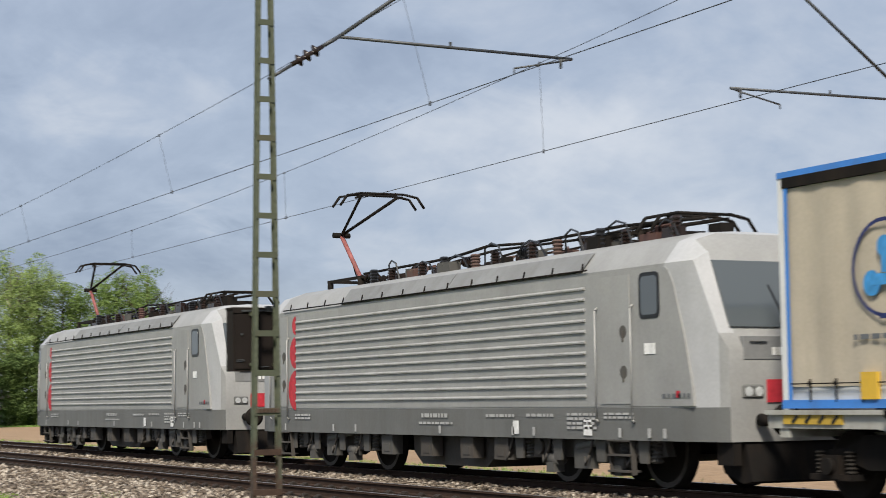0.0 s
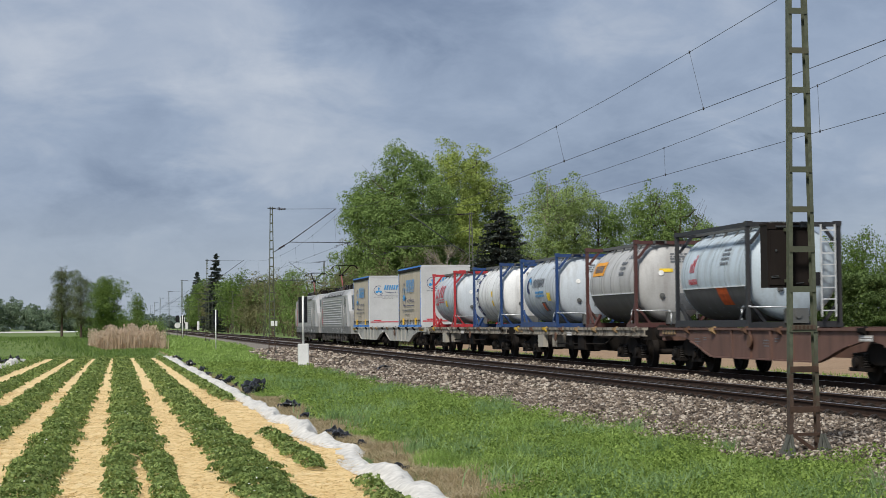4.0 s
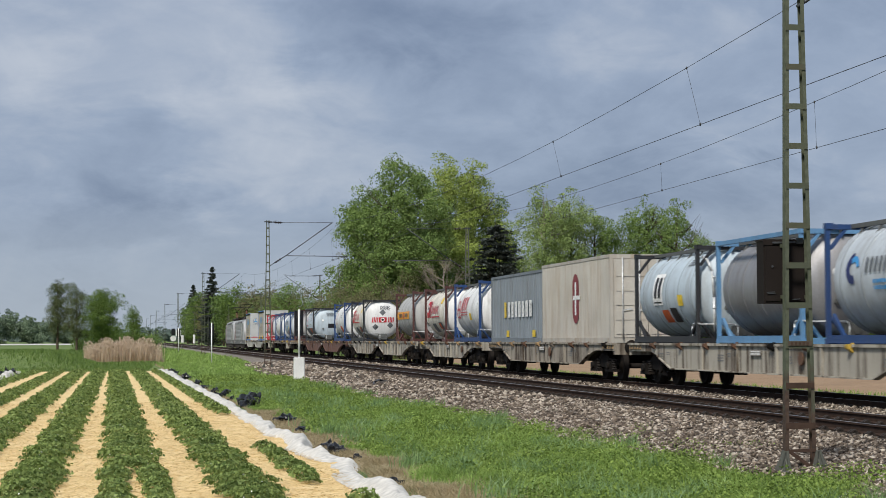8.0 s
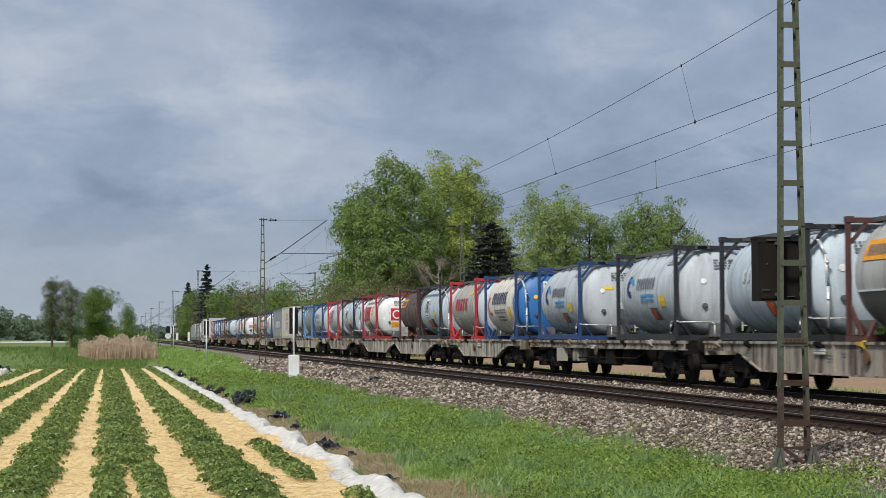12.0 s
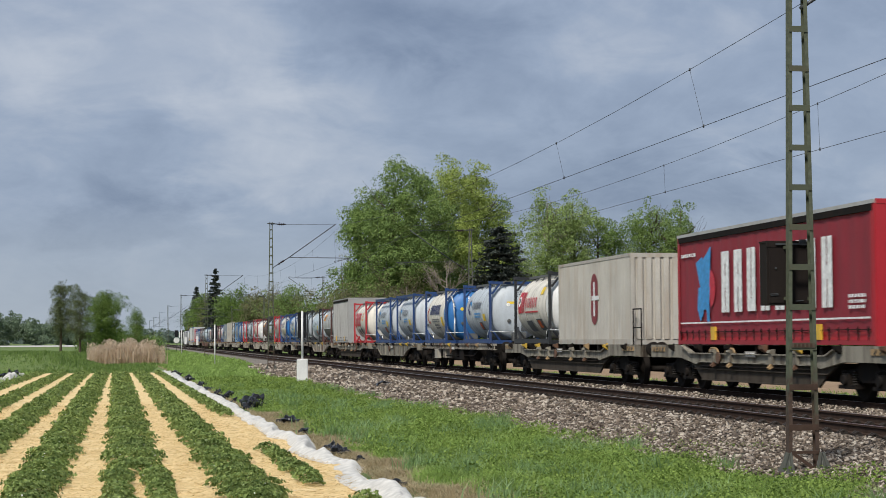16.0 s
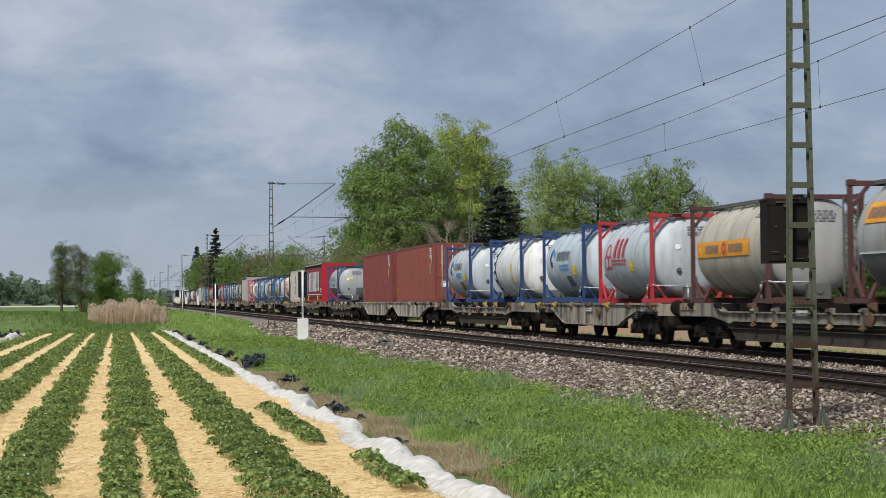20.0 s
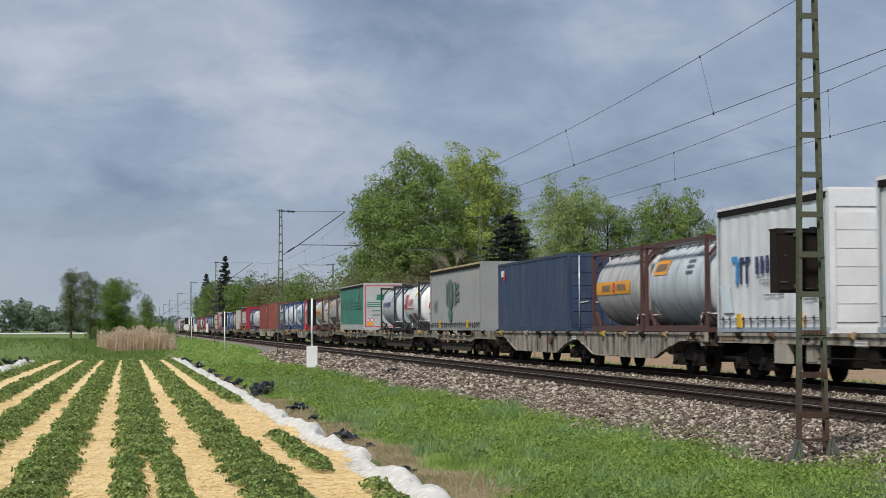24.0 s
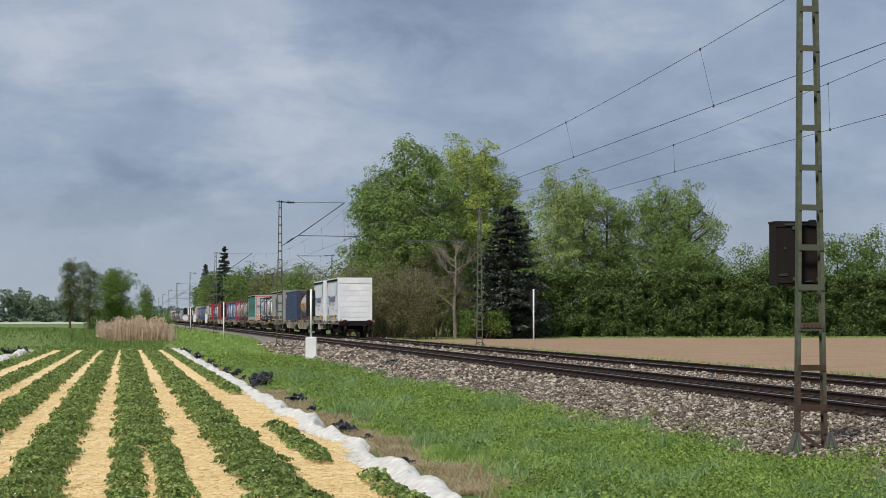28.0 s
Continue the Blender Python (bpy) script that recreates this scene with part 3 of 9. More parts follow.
def leaf_quads(rng, p, size, tilt):
    """Folded leaves, four corners each."""
    n = len(p)
    a = rng.uniform(0, 2 * np.pi, n)
    e = np.stack([np.cos(a), np.sin(a), rng.normal(0, tilt, n)], 1)
    e /= np.linalg.norm(e, axis=1)[:, None]
    s = np.stack([-np.sin(a), np.cos(a), rng.normal(0, tilt, n)], 1)
    up = np.cross(e, s)
    L, W = size[:, None], (size * rng.uniform(0.7, 1.0, n))[:, None]
    base, tip = p - e * L * 0.5, p + e * L * 0.5
    l, r = p + s * W * 0.5 + up * W * 0.16, p - s * W * 0.5 + up * W * 0.16
    return np.stack([base, r, tip, l], 1)


M_WEED = leaf_mat("weed_leaves", (0.13, 0.208, 0.036), (0.36, 0.48, 0.12), 0.32)
M_TUFT = grass_island("tuft_blades", (0.3, (0.12, 0.21, 0.07)), (0.5, (0.20, 0.32, 0.115)), (0.7, (0.35, 0.47, 0.21)))
weeds()


def straw_stalks():
    rng = np.random.default_rng(5)
    n = 42000
    y = 14.5 + 34 * rng.uniform(0, 1, n) ** 1.5
    x = rng.uniform(-4.6, 2.7, n)
    a = rng.uniform(0, np.pi, n)
    ln = rng.uniform(0.05, 0.16, n)
    d = np.stack([np.cos(a), np.sin(a), rng.normal(0, 0.18, n)], 1) * ln[:, None] / 2
    s = np.stack([-np.sin(a), np.cos(a), 0 * a], 1) * 0.003
    s[:, 2] = 0.002
    p = np.c_[x, y, rng.uniform(0.02, 0.05, n)]
    t = np.stack([p - d - s, p - d + s, p + d], 1)
    tagged(new("straw_stalks", tri_soup("straw_stalks", t, M_STALK)), "loose golden straw stalks", "straw", kind="stuff")


M_STALK = grass_island("straw_stalk", (0.3, (0.40, 0.26, 0.10)), (0.5, (0.64, 0.46, 0.21)), (0.7, (0.82, 0.66, 0.38)))
straw_stalks()


def stones():
    rng = np.random.default_rng(9)
    octa = np.array([(1, 0, 0), (0, 1, 0), (-1, 0, 0), (0, -1, 0), (0, 0, 1), (0, 0, -1)], float)
    faces = np.array([(0, 1, 4), (1, 2, 4), (2, 3, 4), (3, 0, 4), (1, 0, 5), (2, 1, 5), (3, 2, 5), (0, 3, 5)])
    pts = []
    for y0, y1, n, r0 in ((15, 27, 21000, 0.029), (27, 42, 16000, 0.034), (42, 70, 7500, 0.052), (70, 120, 3600, 0.08)):
        y = rng.uniform(y0, y1, n)
        foot = np.array([ballast_foot(v) for v in y]) - 0.1
        x = foot + (10.75 - foot) * rng.uniform(0, 1, n)
        pts.append(np.c_[x, y, r0 * rng.uniform(0.7, 1.5, n)])
        m = n // 3
        y = rng.uniform(y0 + 4, y1 + 8, m)
        pts.append(np.c_[rng.uniform(XN + 0.9, XF - 0.9, m), y, r0 * rng.uniform(0.7, 1.4, m)])
        m = n // 6
        pts.append(np.c_[rng.uniform(XF + 0.9, 18.7, m), rng.uniform(y0 + 8, y1 + 10, m), r0 * rng.uniform(0.7, 1.4, m)])
    pts = np.concatenate(pts)
    n = len(pts)
    z = np.array([ground_z(a, b) for a, b, _ in pts])
    v = octa[None] * rng.uniform(0.6, 1.3, (n, 6, 1)) + rng.normal(0, 0.22, (n, 6, 3))
    v[..., 2] *= 0.5
    v[..., 0] *= 1.25
    a, b = rng.uniform(0, 6.28, n), rng.normal(0, 0.7, n)
    ca, sa, cb, sb = np.cos(a), np.sin(a), np.cos(b), np.sin(b)
    v = np.stack([v[..., 0] * ca[:, None] - v[..., 1] * sa[:, None], v[..., 0] * sa[:, None] + v[..., 1] * ca[:, None], v[..., 2]], -1)
    v = np.stack([v[..., 0], v[..., 1] * cb[:, None] - v[..., 2] * sb[:, None], v[..., 1] * sb[:, None] + v[..., 2] * cb[:, None]], -1)
    v = v * pts[:, 2][:, None, None] + np.c_[pts[:, :2], z + 0.005 + rng.uniform(0, 0.075, n)][:, None]
    f = (faces[None] + 6 * np.arange(n)[:, None, None]).reshape(-1, 3)
    me = bpy.data.meshes.new("ballast_stones")
    me.vertices.add(n * 6)
    me.vertices.foreach_set("co", v.astype(np.float32).ravel())
    me.loops.add(len(f) * 3)
    me.loops.foreach_set("vertex_index", f.astype(np.int32).ravel())
    me.polygons.add(len(f))
    me.polygons.foreach_set("loop_start", np.arange(0, len(f) * 3, 3, dtype=np.int32))
    me.update(calc_edges=True)
    me.materials.append(M_STONES)
    tagged(new("ballast_stones", me), "grey-brown crushed stone ballast", "gravel", kind="stuff")


stones()


# ---------- tracks ----------
def rail_mesh():
    bm = bmesh.new()
    y0, y1 = -900, 1500
    prof = [(-0.075, 0.0), (-0.075, 0.018), (-0.012, 0.035), (-0.012, 0.115), (-0.036, 0.128), (-0.036, 0.158), (0.036, 0.158), (0.036, 0.128), (0.012, 0.115), (0.012, 0.035), (0.075, 0.018), (0.075, 0.0)]
    a = [bm.verts.new((x, y0, z)) for x, z in prof]
    b = [bm.verts.new((x, y1, z)) for x, z in prof]
    for i in range(len(prof)):
        j = (i + 1) % len(prof)
        f = bm.faces.new((a[i], a[j], b[j], b[i]))
        if i == 5:
            f.material_index = 1
    return mesh("rail", bm, M_RAIL, M_RAILTOP)


def sleeper_mesh():
    bm = bmesh.new()
    plate_xz(bm, [(-1.3, 0), (-1.3, 0.10), (-0.95, 0.16), (-0.55, 0.16), (-0.3, 0.11), (0.3, 0.11), (0.55, 0.16), (0.95, 0.16), (1.3, 0.10), (1.3, 0)], -0.13, 0.13)
    for f in bm.faces:
        f.material_index = 0
    k = len(bm.faces)
    for s in (-0.75, 0.75):
        for d in (-0.14, 0.14):
            e = 1 if d > 0 else -1
            box(bm, s + d - 0.06, s + d + 0.06, -0.08, 0.08, 0.155, 0.185)
            for yy in (-0.045, 0.045):
                bar(bm, (s + d - e * 0.055, yy, 0.185), (s + d, yy, 0.228), 0.036, 0.026)
                bar(bm, (s + d, yy, 0.228), (s + d + e * 0.07, yy, 0.185), 0.036, 0.026)
            tube(bm, (s + d, 0.0, 0.18), (s + d, 0.0, 0.215), 0.022, 6)
    bm.faces.ensure_lookup_table()
    for f in bm.faces[k:]:
        f.material_index = 1
    return mesh("sleeper", bm, M_CONCRETE, M_CLIP)


RAIL_ME, SLEEPER_ME = rail_mesh(), sleeper_mesh()


def track(x, label):
    t = tagged(new("track"), label, "railway track", "railway tracks", "structure")
    t.location = (x, 0, 0)
    for s in (-0.75, 0.75):
        attach("rail", RAIL_ME, t, (s, 0, RAIL - 0.158))
    for i in range(150):
        attach("sleeper", SLEEPER_ME, t, (R.uniform(-0.01, 0.01), 14 + 0.6 * i, RAIL - 0.158 - 0.17))
    src = np.array([v.co[:] for v in SLEEPER_ME.vertices])
    fs = [tuple(p.vertices) for p in SLEEPER_ME.polygons][:12]
    vs, ff = [], []
    for i in range(620):
        k = len(vs)
        vs += [(a, b + 104 + 0.6 * i, c + RAIL - 0.328) for a, b, c in src]
        ff += [tuple(k + q for q in f) for f in fs]
    far = attach("sleepers_beyond", raw("sleepers_beyond", vs, ff, M_CONCRETE), t)
    tagged(far, kind="stuff")


track(XN, "empty track of rusty rails on concrete sleepers")
track(XF, "track of rusty rails carrying the freight train")

# ---------- catenary masts ----------
def channel_mesh(h, lean, mat):
    """A rolled channel, leaning in towards the top."""
    bm = bmesh.new()
    w, d, t = 0.046, 0.10, 0.009
    o = 1 if lean > 0 else -1
    prof = [(-w / 2, -d / 2), (w / 2, -d / 2), (w / 2, -d / 2 + t), (-w / 2 + t, -d / 2 + t), (-w / 2 + t, d / 2 - t), (w / 2, d / 2 - t), (w / 2, d / 2), (-w / 2, d / 2)]
    a = [bm.verts.new((o * x, y, 0)) for x, y in prof]
    b = [bm.verts.new((o * x + lean, y, h)) for x, y in prof]
    for i in range(8):
        j = (i + 1) % 8
        bm.faces.new((a[i], a[j], b[j], b[i]))
    return mesh("channel", bm, mat)


MAST_H = 8.25
CH_L, CH_R = channel_mesh(MAST_H, 0.115, M_MASTRUST), channel_mesh(MAST_H, -0.115, M_MASTRUST)
CH_GL, CH_GR = channel_mesh(MAST_H, 0.115, M_GREYMAST), channel_mesh(MAST_H, -0.115, M_GREYMAST)


def batten_mesh(w, mat):
    bm = bmesh.new()
    box(bm, -w / 2, w / 2, -0.012, 0.0, -0.036, 0.036)
    return mesh("batten", bm, mat)


BATTENS = {}


def insulator_mesh():
    bm = bmesh.new()
    lathe_y(bm, [(0.0, -0.24), (0.03, -0.24), (0.03, -0.16), (0.085, -0.13), (0.03, -0.09), (0.03, -0.03), (0.085, 0.0), (0.03, 0.04), (0.03, 0.10), (0.085, 0.13), (0.03, 0.17), (0.03, 0.24), (0.0, 0.24)], 12)
    return mesh("insulator", bm, M_INSUL)


INSUL = insulator_mesh()


def along(ob, p0, p1):
    """Lays an object modelled along y on the line from p0 to p1."""
    s, u = axes_of(p0, p1)
    a = (Vector(p1) - Vector(p0)).normalized()
    m = Matrix((s, a, u)).transposed().to_4x4()
    m.translation = (Vector(p0) + Vector(p1)) / 2
    ob.matrix_local = m


def mast(x, y, side, label, box_on=False, foot=0.0):
    """A battened two-channel mast; its arm reaches to the track on the given side (+1: towards larger x)."""
    m = tagged(new("catenary_mast"), label, "catenary mast", "masts along the line")
    m.location = (x, y, foot)
    old = side > 0
    attach("channel", CH_L if old else CH_GL, m, (-0.175, 0, 0))
    attach("channel", CH_R if old else CH_GR, m, (0.175, 0, 0))
    z = 0.565
    while z < MAST_H - 0.05:
        w = round(0.385 - 0.23 * z / MAST_H, 3)
        if (w, old) not in BATTENS:
            BATTENS[w, old] = batten_mesh(w, M_GREYMAST if not old else M_RUST if z < 1.3 else M_MAST)
        attach("batten", BATTENS[w, old], m, (0, -0.052, z))
        z += 0.483
    bm = bmesh.new()
    box(bm, -0.34, 0.34, -0.26, 0.26, -0.25, -0.02 + 0.02)
    part("footing", bm, M_CONCRETE, m)
    bm = bmesh.new()
    bar(bm, (-0.15, -0.072, 0.26), (0.15, -0.072, 0.04), 0.012, 0.04)
    part("brace", bm, M_RUST, m)
    bm = bmesh.new()
    box(bm, -0.185, 0.185, -0.064, -0.052, 0.25, 0.285)
    part("batten", bm, M_RUST, m)
    bm = bmesh.new()
    box(bm, -0.16, 0.16, -0.12, -0.1, 0.0, 0.05)
    part("base_channel", bm, M_MAST, m)
    for s in (-1, 1):
        bm = bmesh.new()
        plate_yz(bm, [(-0.16, 0), (0.16, 0), (0.16, 0.03), (0.03, 0.27), (-0.03, 0.27), (-0.16, 0.03)], s * 0.208 - 0.007, s * 0.208 + 0.007)
        plate_xz(bm, [(s * 0.13, 0), (s * 0.35, 0), (s * 0.35, 0.05), (s * 0.225, 0.27), (s * 0.18, 0.26), (s * 0.13, 0.05)], -0.085, -0.07)
        bar(bm, (s * 0.12, -0.12, 0.015), (s * 0.37, -0.12, 0.015), 0.2, 0.03)
        bar(bm, (s * 0.155, -0.095, 0.02), (s * 0.19, -0.095, 0.27), 0.012, 0.03)
        bar(bm, (s * 0.30, -0.095, 0.02), (s * 0.225, -0.095, 0.27), 0.012, 0.03)
        part("foot_bracket", bm, M_GREYMAST, m)
    s = side
    mid, top = (1.02 * s, 0, 6.28), (3.62 * s, 0, 8.14)
    bm = bmesh.new()
    tube(bm, mid, top, 0.026)
    tube(bm, (0.36 * s, 0, 5.86), (0.05 * s, 0, 5.66), 0.022)
    tube(bm, (0.78 * s, 0, 6.13), mid, 0.026)
    part("strut", bm, M_TUBE, m)
    along(attach("insulator", INSUL, m), (0.34 * s, 0, 5.85), (0.80 * s, 0, 6.14))
    bm = bmesh.new()
    tube(bm, (1.02 * s, 0, 6.27), (4.45 * s, 0, 6.24), 0.021)
    bar(bm, (2.6 * s, 0, 6.26), (2.6 * s, 0, 6.33), 0.03, 0.02)
    tube(bm, (4.45 * s, 0, 6.24), (4.25 * s, 0, 6.2), 0.02)
    part("registration_tube", bm, M_TUBE, m)
    bm = bmesh.new()
    tube(bm, (4.3 * s, 0, 6.2), (3.55 * s, 0, 6.05), 0.014, 6)
    tube(bm, (4.27 * s, 0, 6.24), (4.27 * s, 0, 6.1), 0.022, 6)
    tube(bm, (3.55 * s, 0, 6.05), (3.55 * s, 0, 5.98), 0.012, 6)
    part("steady_arm", bm, M_TUBE, m)
    bm = bmesh.new()
    tube(bm, (0.1 * s, 0, 8.12), (0.35 * s, 0, 8.12), 0.014, 6)
    tube(bm, (0.8 * s, 0, 8.12), top, 0.012, 6)
    bar(bm, (-0.2, 0, 8.16), (0.22, 0, 8.16), 0.2, 0.05)
    tube(bm, (0.0, 0, 8.1), (0.5 * s, 0, 8.22), 0.012, 6)
    part("top_stay", bm, M_TUBE, m)
    along(attach("insulator", INSUL, m), (0.34 * s, 0, 8.12), (0.82 * s, 0, 8.12))
    if box_on:
        bm = bmesh.new()
        z0, z1 = 2.09 - foot, 2.85 - foot
        box(bm, -0.375, 0.165, 0.13, 0.37, z0, z1)
        cab = part("cabinet", bm, M_CABINET, m, "dark weathered switch cabinet")
        bm = bmesh.new()
        box(bm, -0.385, 0.175, 0.12, 0.38, z1, z1 + 0.022)
        box(bm, -0.38, 0.17, 0.114, 0.13, z1 - 0.05, z1)
        part("rain_cap", bm, M_CABINET, cab)
        bm = bmesh.new()
        box(bm, -0.355, 0.145, 0.116, 0.13, z0 + 0.03, z1 - 0.06)
        for x in (-0.355, 0.13):
            box(bm, x, x + 0.015, 0.110, 0.116, z0 + 0.03, z1 - 0.06)
        part("door", bm, M_CABINET, cab)
        bm = bmesh.new()
        tube(bm, (-0.27, 0.10, z0 + 0.45), (-0.27, 0.116, z0 + 0.45), 0.014, 8)
        part("handle", bm, M_TUBE, cab)
        for x, z in ((-0.295, z0 + 0.135), (-0.285, z0 + 0.12), (0.03, z0 + 0.05)):
            bm = bmesh.new()
            bar(bm, (x - 0.05, 0.108, z), (x + 0.05, 0.108, z + 0.006), 0.01, 0.010)
            part("latch", bm, M_TUBE, cab)
        bm = bmesh.new()
        bar(bm, (-0.27, 0.105, z1 - 0.02), (0.12, 0.105, z1 - 0.012), 0.02, 0.022)
        box(bm, 0.04, 0.12, 0.08, 0.13, z1 - 0.03, z1 + 0.04)
        part("bracket", bm, M_TUBE, cab)
        for x in (-0.15, 0.15):
            for z in (z0 + 0.06, z1 - 0.08):
                bm = bmesh.new()
                box(bm, x - 0.02, x + 0.02, 0.08, 0.13, z, z + 0.04)
                part("mount", bm, M_MAST, cab)
        bm = bmesh.new()
        box(bm, -0.15, 0.15, -0.076, -0.066, 1.575 - foot, 1.635 - foot)
        plate_ = part("number_plate", bm, paint((0.085, 0.066, 0.045), 0.7), m)
        for i in range(5):
            bm = bmesh.new()
            box(bm, -0.12 + 0.05 * i, -0.09 + 0.05 * i, -0.081, -0.076, 1.585 - foot, 1.625 - foot)
            part("marking", bm, M_RUST, plate_)
    return m


MAST_Y = [20.8 + 80.0 * i for i in range(8)]
for i, y in enumerate(MAST_Y):
    mast(8.065, y, 1, "olive-green battened steel catenary mast with dark cabinet" if i == 0 else "olive-green battened steel catenary mast beside the ballast", i == 0, 0.05)
    mast(20.15, y + 4.0 if i else y + 0.8, -1, "grey-green battened steel catenary mast at the field edge", False, 0.0)


# ---------- overhead wires ----------
def wires(x, low, top, contact, label):
    w = tagged(new("overhead_line"), label, "overhead line", "overhead lines")
    w.location = (x, 0, 0)
    for a, b in zip([MAST_Y[0] - 80] + MAST_Y[:-1], MAST_Y):
        def z_of(y):
            u = (y - (a + b) / 2) / ((b - a) / 2)
            return low + (top - low) * u * u
        bm = bmesh.new()
        n = 14
        pts = [(0.0, a + (b - a) * i / n, z_of(a + (b - a) * i / n)) for i in range(n + 1)]
        rings = [[bm.verts.new((p[0] + 0.0068 * math.cos(g), p[1], p[2] + 0.0068 * math.sin(g))) for g in (0, 1.57, 3.14, 4.71)] for p in pts]
        for q0, q1 in zip(rings, rings[1:]):
            for g in range(4):
                bm.faces.new((q0[g], q0[(g + 1) % 4], q1[(g + 1) % 4], q1[g])).smooth = True
        part("messenger_wire", bm, M_WIRE, w)
        bm = bmesh.new()
        tube(bm, (0, a, contact + 0.01), (0, (a + b) / 2, contact - 0.01), 0.007, 5, caps=False)
        tube(bm, (0, (a + b) / 2, contact - 0.01), (0, b, contact + 0.01), 0.007, 5, caps=False)
        part("contact_wire", bm, M_WIRE, w)
        if b < 350:
            for i in range(6):
                y = a + 4.0 + 12.35 * i + (3.0 if x > 14 else -0.5)
                bm = bmesh.new()
                lean = 0.9 if x < 14 else 0.1
                tube(bm, (0, y, contact), (0, y + lean, z_of(y + lean)), 0.004, 4, caps=False)
                tube(bm, (0, y, contact - 0.03), (0, y, contact + 0.04), 0.02, 6)
                tube(bm, (0, y + lean, z_of(y + lean) - 0.03), (0, y + lean, z_of(y + lean) + 0.03), 0.018, 6)
                part("dropper", bm, M_WIRE, w)


wires(XN, 7.18, 8.22, 6.19, "contact and messenger wire with droppers over the empty track")
wires(XF, 6.88, 8.14, 6.12, "contact and messenger wire with droppers over the train")


# ---------- trackside posts ----------
def marker_post(x, y, h, base, label, board=True, width=0.085):
    p = tagged(new("marker_post"), label, "marker post", "trackside posts")
    p.location = (x, y, 0.0)
    bm = bmesh.new()
    tube(bm, (0, 0, base), (0, 0, h), width / 2, 10)
    tube(bm, (0, 0, h), (0, 0, h + 0.015), width / 2 * 0.7, 10)
    part("post", bm, M_WHITE, p)
    if base > 0.1:
        bm = bmesh.new()
        box(bm, -0.2, 0.2, -0.18, 0.18, -0.1, base)
        bmesh.ops.bevel(bm, geom=bm.edges[:], offset=0.02, segments=1, affect="EDGES")
        part("base_block", bm, M_WHITE, p, "white-painted concrete block")
    if board:
        bm = bmesh.new()
        box(bm, -0.17, 0.17, 0.05, 0.075, h - 1.02, h - 0.03)
        part("board", bm, M_BLACK, p, "dark back of a sign board")
        for z in (h - 0.3, h - 0.8):
            bm = bmesh.new()
            box(bm, -0.1, 0.1, 0.03, 0.05, z, z + 0.04)
            part("clamp", bm, M_TUBE, p)
    return p


marker_post(6.75, 69.4, 2.8, 0.97, "white trackside post with dark board on a white block")
marker_post(6.2, 126, 2.8, 0.0, "slim white trackside post in the grass")
marker_post(6.9, 221, 3.0, 0.0, "slim white trackside post in the grass")
marker_post(20.4, 91.3, 3.2, 0.0, "white trackside post with dark board at the field edge")


def small_sign(x, y, h, w, hh, lamp=False):
    p = tagged(new("trackside_sign"), "round white signal disc under a dark lamp head" if lamp else "small white sign plate on a thin post", "sign", "trackside signs")
    p.location = (x, y, 0)
    bm = bmesh.new()
    tube(bm, (0, 0, -0.05), (0, 0, h), 0.03, 8)
    part("post", bm, M_TUBE, p)
    bm = bmesh.new()
    if lamp:
        tube(bm, (0, -0.03, h - hh / 2), (0, -0.045, h - hh / 2), hh / 2, 16)
    else:
        box(bm, -w / 2, w / 2, -0.045, -0.03, h - hh, h)
    part("disc" if lamp else "plate", bm, M_WHITE, p)
    if lamp:
        bm = bmesh.new()
        box(bm, -w * 0.4, w * 0.4, -0.2, 0.12, h + 0.04, h + 0.95)
        bmesh.ops.bevel(bm, geom=bm.edges[:], offset=0.03, segments=1, affect="EDGES")
        part("lamp_head", bm, M_BLACK, p)


small_sign(7.0, 226, 2.79, 0.58, 0.7)
small_sign(7.1, 250, 2.2, 0.62, 0.8, True)
small_sign(10.0, 300, 2.35, 0.38, 1.2)
small_sign(11.9, 300, 2.45, 0.36, 1.45)
small_sign(20.3, 250, 2.3, 0.9, 0.7)

# cable conduit and dead branch on the ballast shoulder
bm = bmesh.new()
path_tube(bm, [(8.3, 60.0, 0.08), (8.45, 60.8, 0.2), (8.8, 62.0, 0.26), (9.3, 63.5, 0.16)], 0.035, 6)
tagged(new("cable", mesh("cable", bm, M_BLACK)), "black cable loop lying on the ballast", "cable")
for bx_, by_, sc in ((8.05, 30.9, 1.0), (8.75, 27.2, 0.7)):
    bm = bmesh.new()
    rr = random.Random(int(by_ * 10))
    for i in range(60):
        a = rr.uniform(0, 6.28)
        c = Vector((rr.gauss(0, 0.05), rr.gauss(0, 0.16), rr.uniform(0.02, 0.1))) * sc
        bar(bm, c, c + Vector((math.cos(a) * 0.1, math.sin(a) * 0.16, rr.uniform(-0.03, 0.05))), 0.006, 0.006)
    w = tagged(new("dead_weed", mesh("dead_weed", bm, M_RUST)), "brown dead weed tuft on the ballast", "weed", "dead weeds")
    w.location = (bx_, by_, ground_z(bx_, by_))


# ---------- strawberry rows ----------
M_BERRYLEAF = leaf_mat("strawberry_leaves", (0.068, 0.124, 0.026), (0.38, 0.50, 0.15), 0.33, (0.41, 0.50, 0.18))


